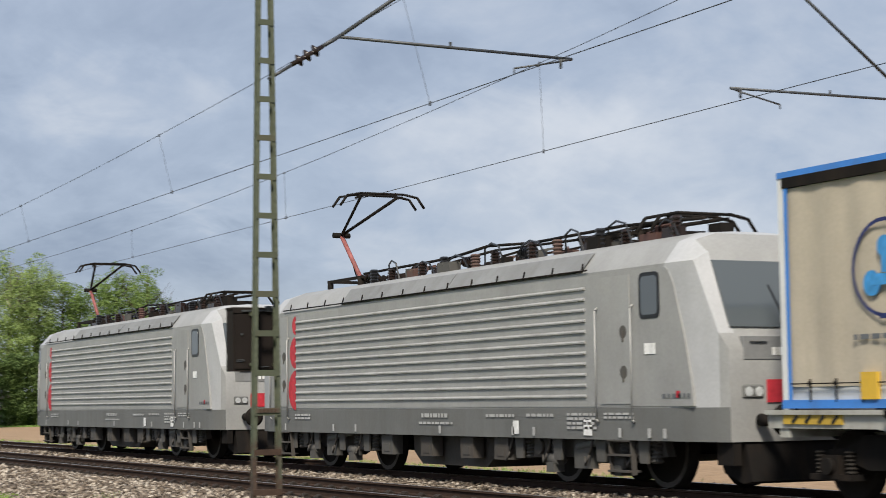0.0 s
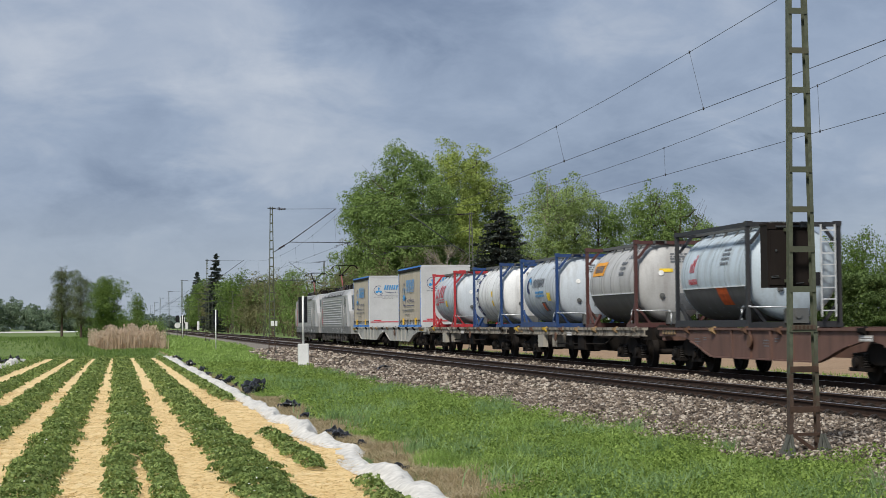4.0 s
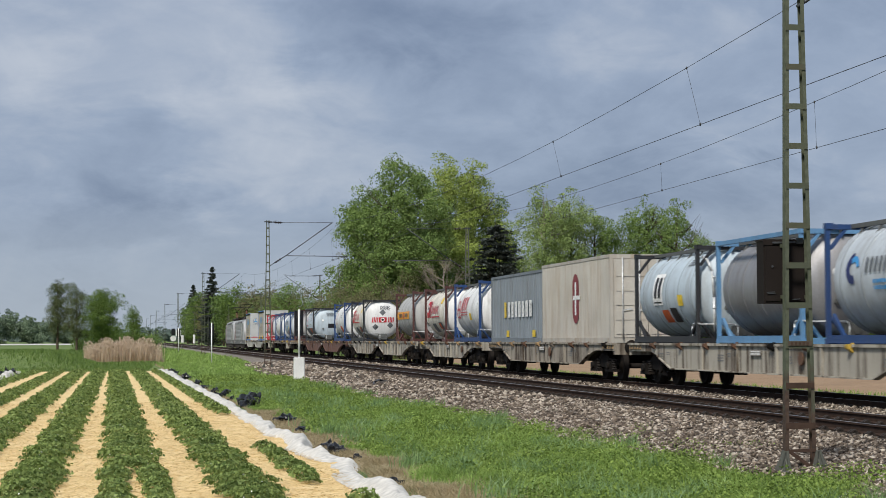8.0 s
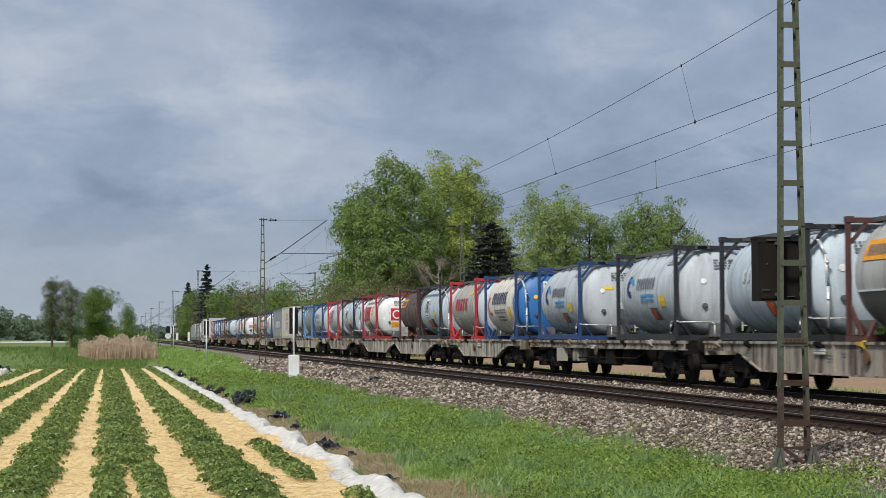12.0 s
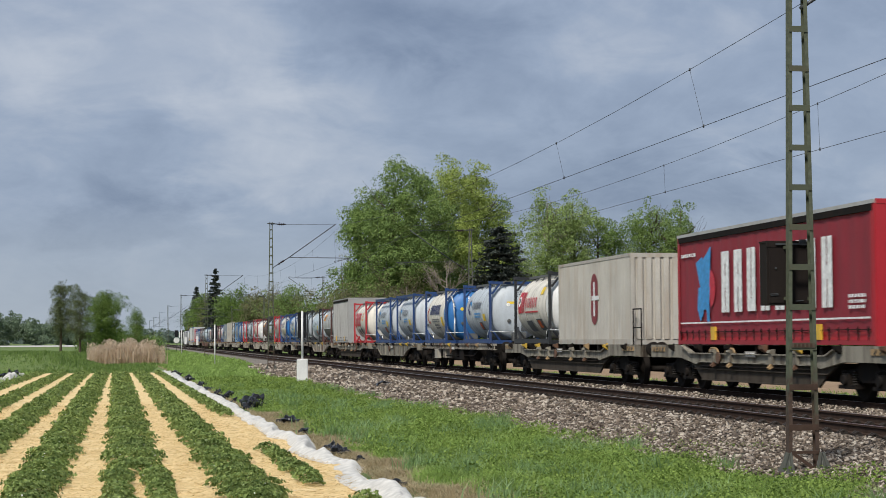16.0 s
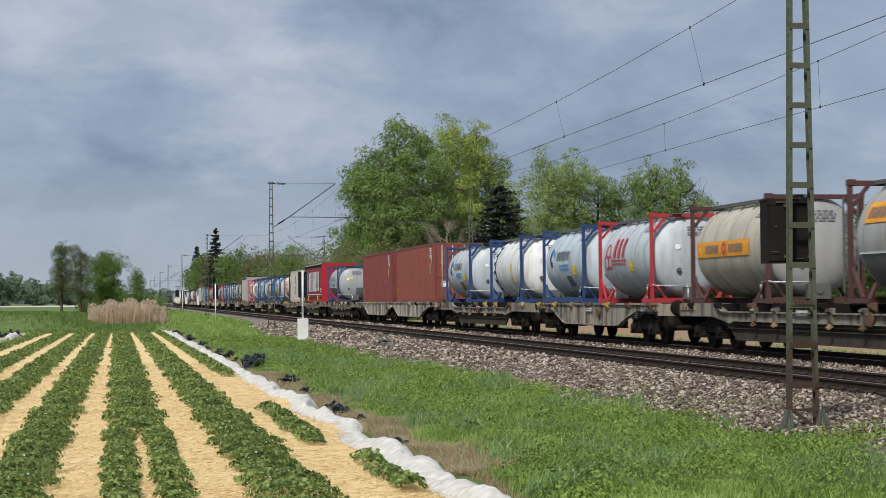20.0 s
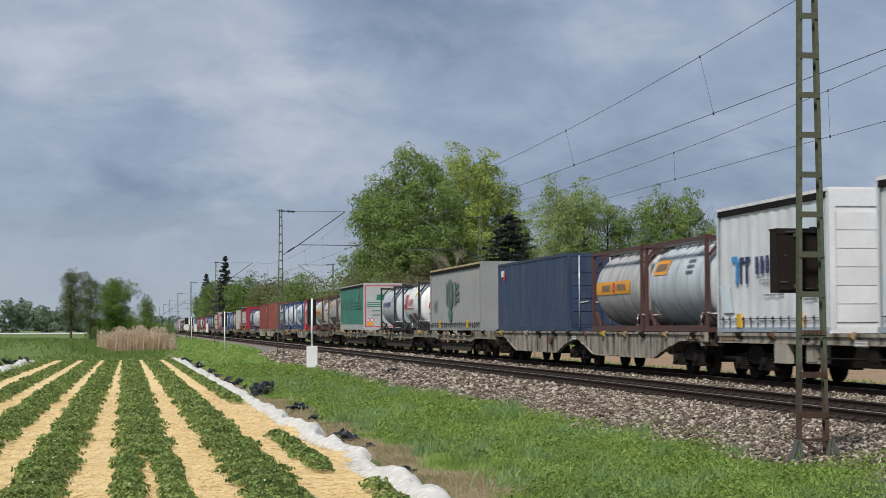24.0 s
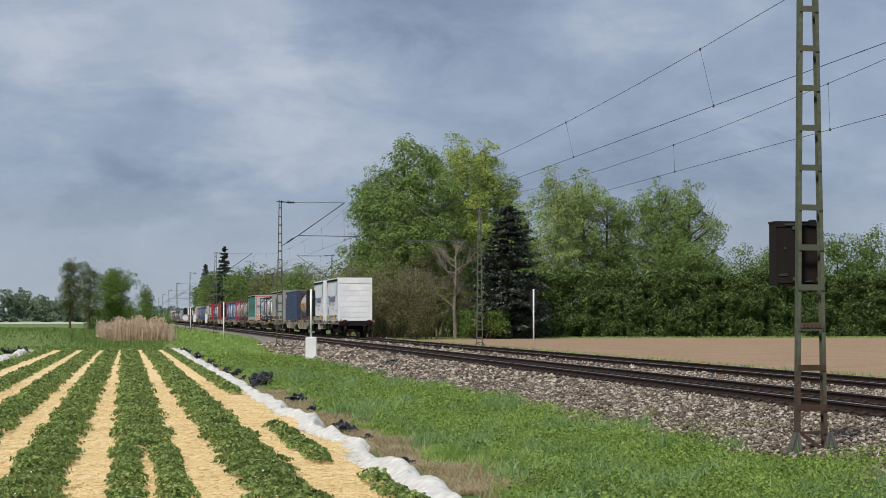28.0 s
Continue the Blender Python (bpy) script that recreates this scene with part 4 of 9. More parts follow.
def berry_row(xn, xf, half, seed, y0=-12.0, y1=97.0, gaps=0.3):
    rng = np.random.default_rng(seed)
    out = []
    for a, b, dens, s0 in ((-12, 14, 240, 0.08), (14, 24, 1750, 0.043), (24, 36, 1050, 0.052), (36, 58, 480, 0.073), (58, 98, 190, 0.11)):
        a, b = max(a, y0), min(b, y1)
        if b <= a:
            continue
        n = int(dens * (b - a) * 2 * half)
        y = rng.uniform(a, b, n)
        u = rng.uniform(-1, 1, n)
        crown = np.sin(y * 5.5 + seed) * 0.5 + 0.5 * np.sin(y * 2.1 + 2 * seed)
        wide = half * (0.86 + 0.15 * np.sin(y * 4.3 + seed) + 0.12 * np.sin(y * 1.3 + seed) + 0.1 * np.sin(y * 9.1) + 0.05 * rng.normal(0, 1, n))
        x = lane(xn, xf, y) + u * wide
        h = (0.13 + 0.05 * crown) * np.sqrt((1 - 0.82 * u * u).clip(0, 1))
        z = 0.02 + h * rng.uniform(0.45, 1.05, n)
        keep = rng.uniform(0, 1, n) > gaps * (0.5 + 0.5 * np.sin(y * 0.9 + seed))
        p = np.c_[x, y, z][keep]
        up = np.c_[1.1 * (u * wide / half)[keep], 0.3 * np.cos(y * 5.5 + seed)[keep], np.full(len(p), 1.0)]
        out.append(facing_leaves(rng, p, s0 * rng.uniform(0.7, 1.3, len(p)), up, 0.5))
    me = tri_soup("strawberry_row", np.concatenate(out), M_BERRYLEAF, 4)
    return tagged(new("strawberry_row", me), "dense green row of low strawberry plants", "strawberry plants", "strawberry rows", "stuff")


ROW_LINES = [(-4.55, -4.3, 0.28), (-3.25, -3.15, 0.32), (-2.1, -2.07, 0.37), (-0.98, -1.1, 0.35), (0.17, -0.18, 0.40), (1.38, 0.86, 0.37)]
for i, (a, b, hw) in enumerate(ROW_LINES):
    if i == 4:          # this row parts down its middle close by
        berry_row(a - 0.22, b - 0.2, 0.19, 41, -12, 23)
        berry_row(a + 0.24, b + 0.2, 0.18, 42, -12, 23)
        berry_row(a, b, hw, 24, 23, 97)
        continue
    berry_row(a, b, hw, 20 + i)
berry_row(2.42, 1.78, 0.2, 33, 40, 97, 0.1)
berry_row(2.18, 1.78, 0.17, 34, 20.8, 27.6, 0.2)
berry_row(2.42, 1.78, 0.14, 35, 15.4, 18.6, 0.3)


# blossoms: small white flowers over the leaves
def blossoms():
    rng = np.random.default_rng(77)
    out = []
    for a, b, hw in ROW_LINES:
        n = 45
        y = 15 + 40 * rng.uniform(0, 1, n) ** 1.6
        p = np.c_[lane(a, b, y) + rng.uniform(-0.8, 0.8, n) * hw, y, rng.uniform(0.16, 0.24, n)]
        out.append(leaf_quads(rng, p, rng.uniform(0.018, 0.03, n), 0.3))
    tagged(new("blossoms", tri_soup("blossoms", np.concatenate(out), M_PETAL, 4)), "small white strawberry blossoms", "blossoms", kind="stuff")


blossoms()


# ---------- fleece edging and black bags ----------
def fleece(line, y0, y1, width, high, seed, label):
    rr = random.Random(seed)
    bm = bmesh.new()
    prev = None
    step = 0.16
    n = int((y1 - y0) / step)
    for i in range(n + 1):
        y = y0 + i * step
        x = line(y)
        wob = noise.noise((x * 0.3, y * 0.35, seed))
        hh = high * (0.75 + 0.9 * noise.noise((1.7, y * 0.8, seed + 2.0)) + 0.3 * noise.noise((9.1, y * 2.7, seed)))
        row = []
        for j in range(11):
            u = j / 10
            prof = math.sin(math.pi * u) ** 0.75
            cr = noise.noise((u * 2.6 + seed, y * 1.7, 0.3)) * 0.085 + noise.noise((u * 6.0, y * 4.6, seed)) * 0.024
            row.append(bm.verts.new((x + wob * 0.22 + (u - 0.5) * width * (1 + 0.35 * noise.noise((4.4, y * 0.9, seed))) + cr * 0.6, y + cr * 0.4,
                                     0.015 + max(0.0, prof * hh + cr * prof))))
        if prev:
            for j in range(10):
                bm.faces.new((prev[j], prev[j + 1], row[j + 1], row[j])).smooth = True
        prev = row
    me = mesh("fleece_roll", bm, M_FLEECE)
    return tagged(new("fleece_roll", me), label, "crop fleece")


fleece(lambda y: lane(2.84, 2.2, y), -12.0, 98.0, 0.40, 0.105, 4, "crumpled white crop fleece along the field edge")
fleece(lambda y: -5.25 + 0.008 * (y - 60), 62, 92, 0.5, 0.2, 8, "crumpled white crop fleece bundled at the far field edge")


def bag(x, y, sx, sy, sz, seed):
    bm = bmesh.new()
    bmesh.ops.create_icosphere(bm, subdivisions=3, radius=1.0)
    for v in bm.verts:
        d = 0.9 + 0.7 * noise.noise(v.co * 1.6 + Vector((seed, 0, 0))) + 0.35 * noise.noise(v.co * 3.6 + Vector((0, seed, 0)))
        v.co = Vector((v.co.x * sx * d, v.co.y * sy * d, max(-0.02, (v.co.z * 0.75 + 0.3) * sz * d * (1 + 0.25 * noise.noise(v.co * 6 + Vector((seed, 3, 0)))))))
    b = tagged(new("plastic_bag", mesh("plastic_bag", bm, M_BLACK)), "crumpled black plastic sheet bundle beside the fleece", "plastic bag", "black plastic bundles")
    b.location = (x, y, 0.0)


for i, (x, y, s) in enumerate([(3.3, 46.2, 0.3), (3.15, 45.2, 0.2), (3.25, 36.5, 0.16), (3.12, 27.6, 0.11), (3.1, 26.6, 0.14), (3.2, 32.4, 0.12), (3.2, 24.9, 0.07), (3.05, 20.6, 0.1), (3.02, 49.5, 0.13), (2.95, 53, 0.15), (2.95, 57, 0.17),
                              (2.9, 62, 0.17), (2.85, 67, 0.16), (2.72, 76, 0.2), (2.6, 88, 0.18), (2.55, 93, 0.18), (-5.7, 66, 0.3), (-5.6, 71, 0.35), (-5.5, 76, 0.3), (-5.4, 83, 0.3), (-5.2, 89, 0.3)]):
    bag(x, y, 1.25 * s * R.uniform(0.8, 1.2), 1.3 * s * R.uniform(1.0, 1.6), 1.05 * s * R.uniform(0.8, 1.1), i * 3.7)


# ---------- reeds ----------
def reeds():
    rng = np.random.default_rng(15)
    n = 9000
    x = 0.2 + rng.uniform(-1, 1, n) * rng.uniform(2.0, 2.9, n)
    y = rng.uniform(130, 139, n)
    h = rng.uniform(0.45, 2.0, n) * (1.0 - 0.22 * np.abs((x - 0.2) / 2.9) ** 2) * (0.84 + 0.12 * np.sin(x * 4.3 + 1.1 * np.sin(y * 1.9)))
    out = [blades(rng, np.c_[x, y], 0 * x, h, rng.uniform(0.02, 0.045, n), rng.uniform(0.02, 0.16, n))]
    m = 5200
    k = rng.integers(0, n, m)
    p = np.c_[x[k], y[k], h[k] * 0.98 + 0.05]
    out.append(leaf_quads(rng, p, rng.uniform(0.1, 0.2, m), 1.2)[:, :3])
    tagged(new("reeds", tri_soup("reeds", np.concatenate(out), M_REED)), "stand of dry tan reeds at the field end", "reeds", kind="stuff")


reeds()

# ---------- trees and bushes ----------
L_POPLAR = leaf_mat("poplar_leaves", (0.122, 0.198, 0.047), (0.30, 0.41, 0.132), 0.3)
L_FRESH = leaf_mat("fresh_yellow_leaves", (0.24, 0.32, 0.065), (0.48, 0.56, 0.16), 0.34)
L_DARK = leaf_mat("dark_hedge_leaves", (0.06, 0.102, 0.032), (0.22, 0.31, 0.10), 0.28)
L_BUSH = leaf_mat("bush_leaves", (0.095, 0.165, 0.03), (0.22, 0.31, 0.08), 0.4)
L_BROWN = leaf_mat("budding_twigs", (0.155, 0.14, 0.07), (0.28, 0.285, 0.13), 0.35)
L_FIR = leaf_mat("fir_needles", (0.046, 0.058, 0.05), (0.125, 0.145, 0.12), 0.18)
# copse and horizon wood: distance haze is mixed into these paler, bluer leaf colours
L_FARWOOD = leaf_mat("haze_paled_copse", (0.13, 0.185, 0.12), (0.25, 0.32, 0.21), 0.3)
L_HAZETINT = leaf_mat("haze_tinted_woodland", (0.14, 0.19, 0.16), (0.20, 0.26, 0.22), 0.3)
L_OLIVE = leaf_mat("olive_leaves", (0.085, 0.11, 0.045), (0.185, 0.215, 0.095), 0.3)
L_PALE = leaf_mat("pale_spring_leaves", (0.22, 0.31, 0.09), (0.42, 0.52, 0.2), 0.36)


def limb_points(rr, h, spread, start):
    out = []
    for i in range(rr.randint(9, 13)):
        z0 = h * rr.uniform(start, 0.8)
        a = rr.uniform(0, 6.28)
        ln = spread * rr.uniform(0.4, 0.72) * (1.1 - z0 / h * 0.6)
        out.append(((0, 0, z0), (math.cos(a) * ln, math.sin(a) * ln, min(h * 0.97, z0 + ln * rr.uniform(0.5, 1.1)))))
    return out


def crown_leaves(rng, lobes, n, size, clump=None, dense=1.0):
    """Leaves gathered in clumps on and inside a few lobes."""
    n, size = int(n * 3.1 * dense), size * 0.54 / math.sqrt(dense)
    w = np.array([l[3] * l[4] * l[5] for l in lobes]) ** 0.67
    w /= w.sum()
    nc = max(8, int(n / (58 * dense)))
    li = rng.choice(len(lobes), nc, p=w)
    L = np.array(lobes)[li]
    d = rng.normal(0, 1, (nc, 3))
    d /= np.linalg.norm(d, axis=1)[:, None]
    rad = rng.uniform(0.35, 1.0, nc) ** 0.45
    c = L[:, :3] + d * L[:, 3:6] * rad[:, None]
    big = rng.uniform(0.45, 1.25, nc)
    k = rng.choice(nc, n, p=big ** 2 / (big ** 2).sum())
    sp = (clump or size * 3.5)
    q = rng.normal(0, 1, (n, 3)) + np.array([0, 0, 0.25])
    q *= (rng.uniform(0.25, 1.0, n) ** 0.4 / np.linalg.norm(q, axis=1))[:, None]
    p = c[k] + q * np.array([1, 1, 0.8]) * 1.35 * sp * big[k][:, None]
    p[:, 2] = p[:, 2].clip(0.15, None)
    return facing_leaves(rng, p, size * rng.uniform(0.6, 1.35, n), 1.3 * q + 0.6 * d[k] + np.array([0, 0, 0.6]), 0.45)


def tree(x, y, h, spread, seed, label, leaves=L_POPLAR, n=6500, size=0.3, start=0.22, trunk_r=None, bark=None, lobes=None, name="tree", cat="tree", group="grove beside the line", twigs=4):
    rr, rng = random.Random(seed), np.random.default_rng(seed)
    t = tagged(new(name), label, cat, group)
    t.location = (x, y, 0)
    h *= 1.05
    bm = bmesh.new()
    r = trunk_r or h * 0.018
    pts = [(0, 0, -0.2), (rr.uniform(-.1, .1) * spread * 0.3, 0, h * 0.3), (rr.uniform(-.1, .1) * spread * 0.5, 0, h * 0.62), (0, 0, h * 0.92)]
    for i in range(3):
        tube(bm, pts[i], pts[i + 1], r * (1, 0.78, 0.45)[i], 8, r * (0.78, 0.45, 0.1)[i], False)
    part("trunk", bm, bark or M_BARK, t)
    bm = bmesh.new()
    for a, b in limb_points(rr, h, spread, start):
        m = ((a[0] + b[0]) / 2, (a[1] + b[1]) / 2, (a[2] + b[2]) / 2 - 0.06 * spread)
        tube(bm, a, m, r * 0.33, 5, r * 0.2, False)
        tube(bm, m, b, r * 0.2, 5, r * 0.04, False)
        for _ in range(twigs):
            q = (b[0] + rr.gauss(0, spread * .1), b[1] + rr.gauss(0, spread * .1), min(h * 0.95, b[2] + rr.uniform(-.05, .1) * h))
            tube(bm, m, q, r * 0.1, 4, r * 0.02, False)
            if twigs > 4:
                e = [(m[i] + q[i]) / 2 + rr.gauss(0, 0.35) for i in range(3)]
                tube(bm, [(m[i] + 2 * q[i]) / 3 for i in range(3)], e, r * 0.05, 3, r * 0.02, False)
    part("branchwork", bm, bark or M_BARK, t)
    if n:
        if lobes is None:
            lobes = []
            for i in range(11):
                zc = h * rr.uniform(start + 0.16, 0.88)
                k = math.sin(math.pi * min(0.97, (zc / h - start * 0.7) / (1.06 - start * 0.7))) ** 0.6
                a = rr.uniform(0, 6.28)
                q = spread * 0.62 * k * rr.uniform(0.3, 1.0)
                e = spread * rr.uniform(0.26, 0.42)
                lobes.append((math.cos(a) * q, math.sin(a) * q, min(zc, h - e * 0.9), e, e, e * 0.95))
            lobes += [(0, 0, h * q, spread * 0.5, spread * 0.5, h * 0.16) for q in (start + 0.22, 0.5, 0.68)]
            lobes.append((0, 0, h - spread * 0.3, spread * 0.26, spread * 0.26, spread * 0.3))
        attach("crown", tri_soup("crown", crown_leaves(rng, lobes, n, size, dense=1.0 if y < 180 or group == "meadow trees" else 0.5), leaves, 4), t)
    return t


def fir(x, y, h, w, seed, label, group="conifers", round_top=False):
    rng, rr = np.random.default_rng(seed), random.Random(seed)
    t = tagged(new("conifer"), label, "conifer", group)
    t.location = (x, y, 0)
    bm = bmesh.new()
    tube(bm, (0, 0, -0.2), (0, 0, h), h * 0.016, 7, 0.01, False)
    part("trunk", bm, M_BARK, t)
    out, z = [], h * 0.05
    big = h / 11.0
    while z < h * 0.985:
        u = z / h
        k = min(1.0, 0.62 + 1.6 * u) * (1 - u) ** (0.62 if round_top else 0.9)
        turn = rr.uniform(0, 6.28)
        arms = rr.randint(8, 11)
        for i in range(arms):
            a = turn + 6.28 * i / arms + rr.uniform(-0.25, 0.25)
            ln = w * k * rr.uniform(0.62, 1.12) + 0.12
            m = int(26 + ln * 40 / big)
            q = rng.uniform(0.05, 1, m) ** 0.7
            droop = -0.30 * ln * q + 0.22 * ln * q ** 3
            zz = z + rr.uniform(-0.5, 0.5) * big * (0.9 - 0.6 * u)
            p = np.stack([np.cos(a) * ln * q, np.sin(a) * ln * q, zz + droop], 1)
            out.append(p + rng.normal(0, 0.06 + 0.05 * ln, (m, 3)) * np.array([1, 1, 0.45]) * rng.uniform(0.5, 1.3))
        z += 0.42 * big * rr.uniform(0.75, 1.25)
    p = np.concatenate(out)
    attach("needle_mass", tri_soup("needle_mass", leaf_quads(rng, p, rng.uniform(0.13, 0.30, len(p)) * big, 0.5), L_FIR, 4), t)


def bush(x, y, w, d, h, seed, label, leaves=L_BUSH, n=2200, size=0.24, group="bushes along the line", stems=True):
    rng, rr = np.random.default_rng(seed), random.Random(seed)
    t = tagged(new("bush"), label, "bush", group)
    t.location = (x, y, 0)
    if stems:
        bm = bmesh.new()
        for i in range(9):
            a = rr.uniform(0, 6.28)
            q = (rr.uniform(-.4, .4) * w, rr.uniform(-.4, .4) * d, h * rr.uniform(0.55, 0.95))
            tube(bm, (q[0] * .4, q[1] * .4, -0.1), q, 0.06, 5, 0.015, False)
        part("branchwork", bm, M_BARK, t)
    lobes = []
    for i in range(9):
        e = min(w, h) * rr.uniform(0.2, 0.34)
        lobes.append((rr.uniform(-.38, .38) * w, rr.uniform(-.35, .35) * d, rr.uniform(0.18, 0.8) * h, e * 1.15, e * 1.1, e))
    attach("foliage", tri_soup("foliage", crown_leaves(rng, lobes, n, size, dense=0.7 if y < 190 else 0.4), leaves, 4), t)


def hedge_shrub(x, y, w, d, h, seed):
    """A clipped shrub, leafy down to the ground, with an uneven face and top."""
    rng, rr = np.random.default_rng(seed), random.Random(seed)
    t = tagged(new("bush"), "dense dark green hedge shrub at the field end", "hedge", "hedge at the field end")
    t.location = (x, y, 0)
    bm = bmesh.new()
    for i in range(5):
        tube(bm, (rr.uniform(-.3, .3) * w, 0.3, -0.1), (rr.uniform(-.4, .4) * w, 0.4, h * 0.8), 0.05, 5, 0.02, False)
    part("branchwork", bm, M_BARK, t)
    n = 7500
    px_, pz = rng.uniform(-0.56, 0.56, n) * w, rng.uniform(0, 1, n) ** 0.8 * h
    wob = np.array([noise.noise((q * 0.55 + x * 0.55, k * 0.7, seed * 0.01)) for q, k in zip(px_, pz)])
    fine = np.array([noise.noise((q * 1.9 + x * 1.9, k * 2.1, 5.0)) for q, k in zip(px_, pz)])
    lean = 1.5 * np.clip(pz / h - 0.35, 0, 1) ** 1.3
    py = -d / 2 + lean + 1.1 * wob + 0.55 * fine + rng.exponential(0.2, n)
    top = rng.uniform(0, 1, n) < 0.2
    py[top] = rng.uniform(-0.2, 0.6, top.sum()) * d
    pz[top] = h * (0.94 + 0.16 * wob[top] + 0.08 * fine[top]) + rng.normal(0, 0.16, top.sum())
    p = np.c_[px_, py, pz.clip(0.05, None)]
    inner = p[rng.uniform(0, 1, n) < 0.3] + np.array([0, 0.75, -0.1])
    p = np.concatenate([p, inner])
    size = np.concatenate([rng.uniform(0.09, 0.19, n), rng.uniform(0.3, 0.5, len(inner))])
    attach("foliage", tri_soup("foliage", leaf_quads(rng, p, size, 0.7), L_DARK, 4), t)


def seen(px, depth):
    """Across the line, for a bearing given as the picture's column when the view rests on the line's end (235)."""
    return depth * math.tan(math.atan((px - 784) / 3200.0) + radians(9.728))


# the grove: tall poplars, a fresh yellow-green one, and lower trees
tree(seen(716, 158), 158, 16.8, 5.2, 101, "tall green poplar with broad dense crown", n=13000, size=0.30, start=0.08)
tree(seen(668, 162), 162, 15.0, 3.7, 102, "green poplar leaning out of the grove", n=8500, size=0.30, start=0.06)
tree(seen(765, 164), 164, 16.2, 4.6, 103, "tall green poplar with dense crown", n=9000, size=0.30, start=0.1)
tree(seen(808, 172), 172, 18.5, 4.9, 104, "tall poplar with fresh yellow-green leaves", leaves=L_FRESH, n=10000, size=0.30)
tree(seen(860, 176), 176, 18.6, 4.6, 105, "tall poplar with fresh yellow-green leaves", leaves=L_FRESH, n=8000, size=0.30)
tree(seen(905, 178), 178, 15.2, 3.6, 106, "green poplar with open crown", n=5200, size=0.28)
tree(seen(985, 170), 170, 15.9, 5.1, 107, "light green poplar with open crown and visible trunk", leaves=L_PALE, n=6000, size=0.28, bark=M_PALEBARK)
tree(seen(1030, 172), 172, 15.6, 4.6, 108, "light green poplar with open crown", leaves=L_PALE, n=6000, size=0.28)
tree(seen(1075, 172), 172, 13.8, 4.2, 109, "green poplar with open crown", n=4800, size=0.28)
tree(seen(1168, 168), 168, 14.8, 4.7, 110, "broad green tree with open crown", n=6500, size=0.28)
tree(seen(1222, 166), 166, 14.4, 5.7, 111, "broad green tree with open crown", n=9000, size=0.28)
tree(seen(1105, 175), 175, 11.0, 3.6, 112, "green tree behind the hedge", n=3600, size=0.28)
for i, (px, dep, h, w) in enumerate(((655, 160, 9.6, 3.2), (700, 155, 9.4, 3.8), (750, 157, 9.6, 3.8), (800, 166, 10.5, 3.8), (850, 168, 10.5, 3.6), (930, 176, 11.5, 3.0))):
    tree(seen(px, dep), dep, h, w, 430 + i, "leafy green understorey tree of the grove", (L_POPLAR, L_POPLAR, L_BUSH, L_POPLAR, L_FRESH, L_DARK)[i], 5200, 0.28, 0.0)
fir(seen(899, 150), 150, 11.5, 4.4, 120, "dark blue-green fir with hanging boughs", "conifers", True)
# bare pale tree and budding shrubs before the grove
tree(seen(806, 152), 152, 8.6, 4.6, 121, "bare pale-barked tree with thin twigs", leaves=L_BROWN, n=900, size=0.14, start=0.2, trunk_r=0.19, bark=M_PALEBARK, twigs=14)
tree(seen(735, 146), 146, 6.2, 3.6, 122, "bare grey multi-stemmed tree", leaves=L_BROWN, n=1100, size=0.14, start=0.12, trunk_r=0.11, bark=M_PALEBARK, twigs=12)
for i, (px, dep, w, h, lv) in enumerate([(668, 147, 6, 6.6, L_BROWN), (712, 152, 7, 7.4, L_BROWN), (760, 156, 7, 7.0, L_BROWN), (640, 156, 6, 7.6, L_BUSH), (840, 158, 7, 5.6, L_BROWN), (880, 154, 5, 3.4, L_BUSH), (690, 150, 5, 3.0, L_BUSH), (652, 143, 5, 5.4, L_BROWN), (700, 143, 6, 6.0, L_BROWN), (748, 145, 6, 5.6, L_BROWN), (850, 148, 4, 2.6, L_BUSH), (780, 154, 6, 3.0, L_DARK),
                                          (830, 162, 8, 8.4, L_POPLAR), (720, 166, 8, 8.4, L_POPLAR), (660, 168, 8, 8.0, L_POPLAR)]):
    bush(seen(px, dep), dep, w, 5, h, 130 + i, "budding brown-green shrub before the grove" if lv == L_BROWN else "green shrub before the grove", lv, 2600 if lv != L_BROWN else 4200, 0.2 if lv != L_BROWN else 0.16, "shrubs of the grove")
# the dark hedge behind the ploughed field
for i in range(18):
    px = 935 + 42 * i
    dep = 157 + (i % 3) * 0.8
    hedge_shrub(seen(px, dep), dep, 2.9, 3.0, (5.7, 5.3, 5.9, 5.5)[i % 4], 160 + i)
for i, (px, dep, h, w) in enumerate([(1310, 196, 9.6, 4.0), (1365, 200, 9.2, 4.6), (1420, 198, 9.6, 4.4), (1480, 196, 11.2, 4.6), (1545, 200, 12.2, 5.0), (1610, 190, 11.5, 5.0), (1250, 204, 8.4, 4.0), (1690, 178, 9.8, 4.0), (1815, 182, 9.0, 3.6), (2070, 172, 10.6, 4.6), (2160, 174, 11, 5.0), (2250, 172, 11, 5.0)]):
    tree(seen(px, dep), dep, h, w, 190 + i, "rounded green tree beyond the hedge", L_BUSH, 4200, 0.28, 0.1, group="trees beyond the hedge")
tree(seen(1753, 163), 163, 12.6, 3.4, 206, "tall dark green poplar at the field end", L_DARK, 9000, 0.26, 0.05, group="trees beyond the hedge")
tree(seen(1722, 166), 166, 10.6, 2.6, 207, "tall dark green poplar at the field end", L_DARK, 6500, 0.26, 0.05, group="trees beyond the hedge")
tree(seen(1866, 161), 161, 11.2, 3.6, 208, "pale birch with drooping open crown", L_PALE, 3600, 0.2, 0.2, bark=M_PALEBARK, group="trees beyond the hedge", twigs=8)
tree(seen(1985, 158), 158, 10.2, 4.6, 209, "broad fresh green tree leafy to the ground", L_BUSH, 8000, 0.26, 0.02, group="trees beyond the hedge")
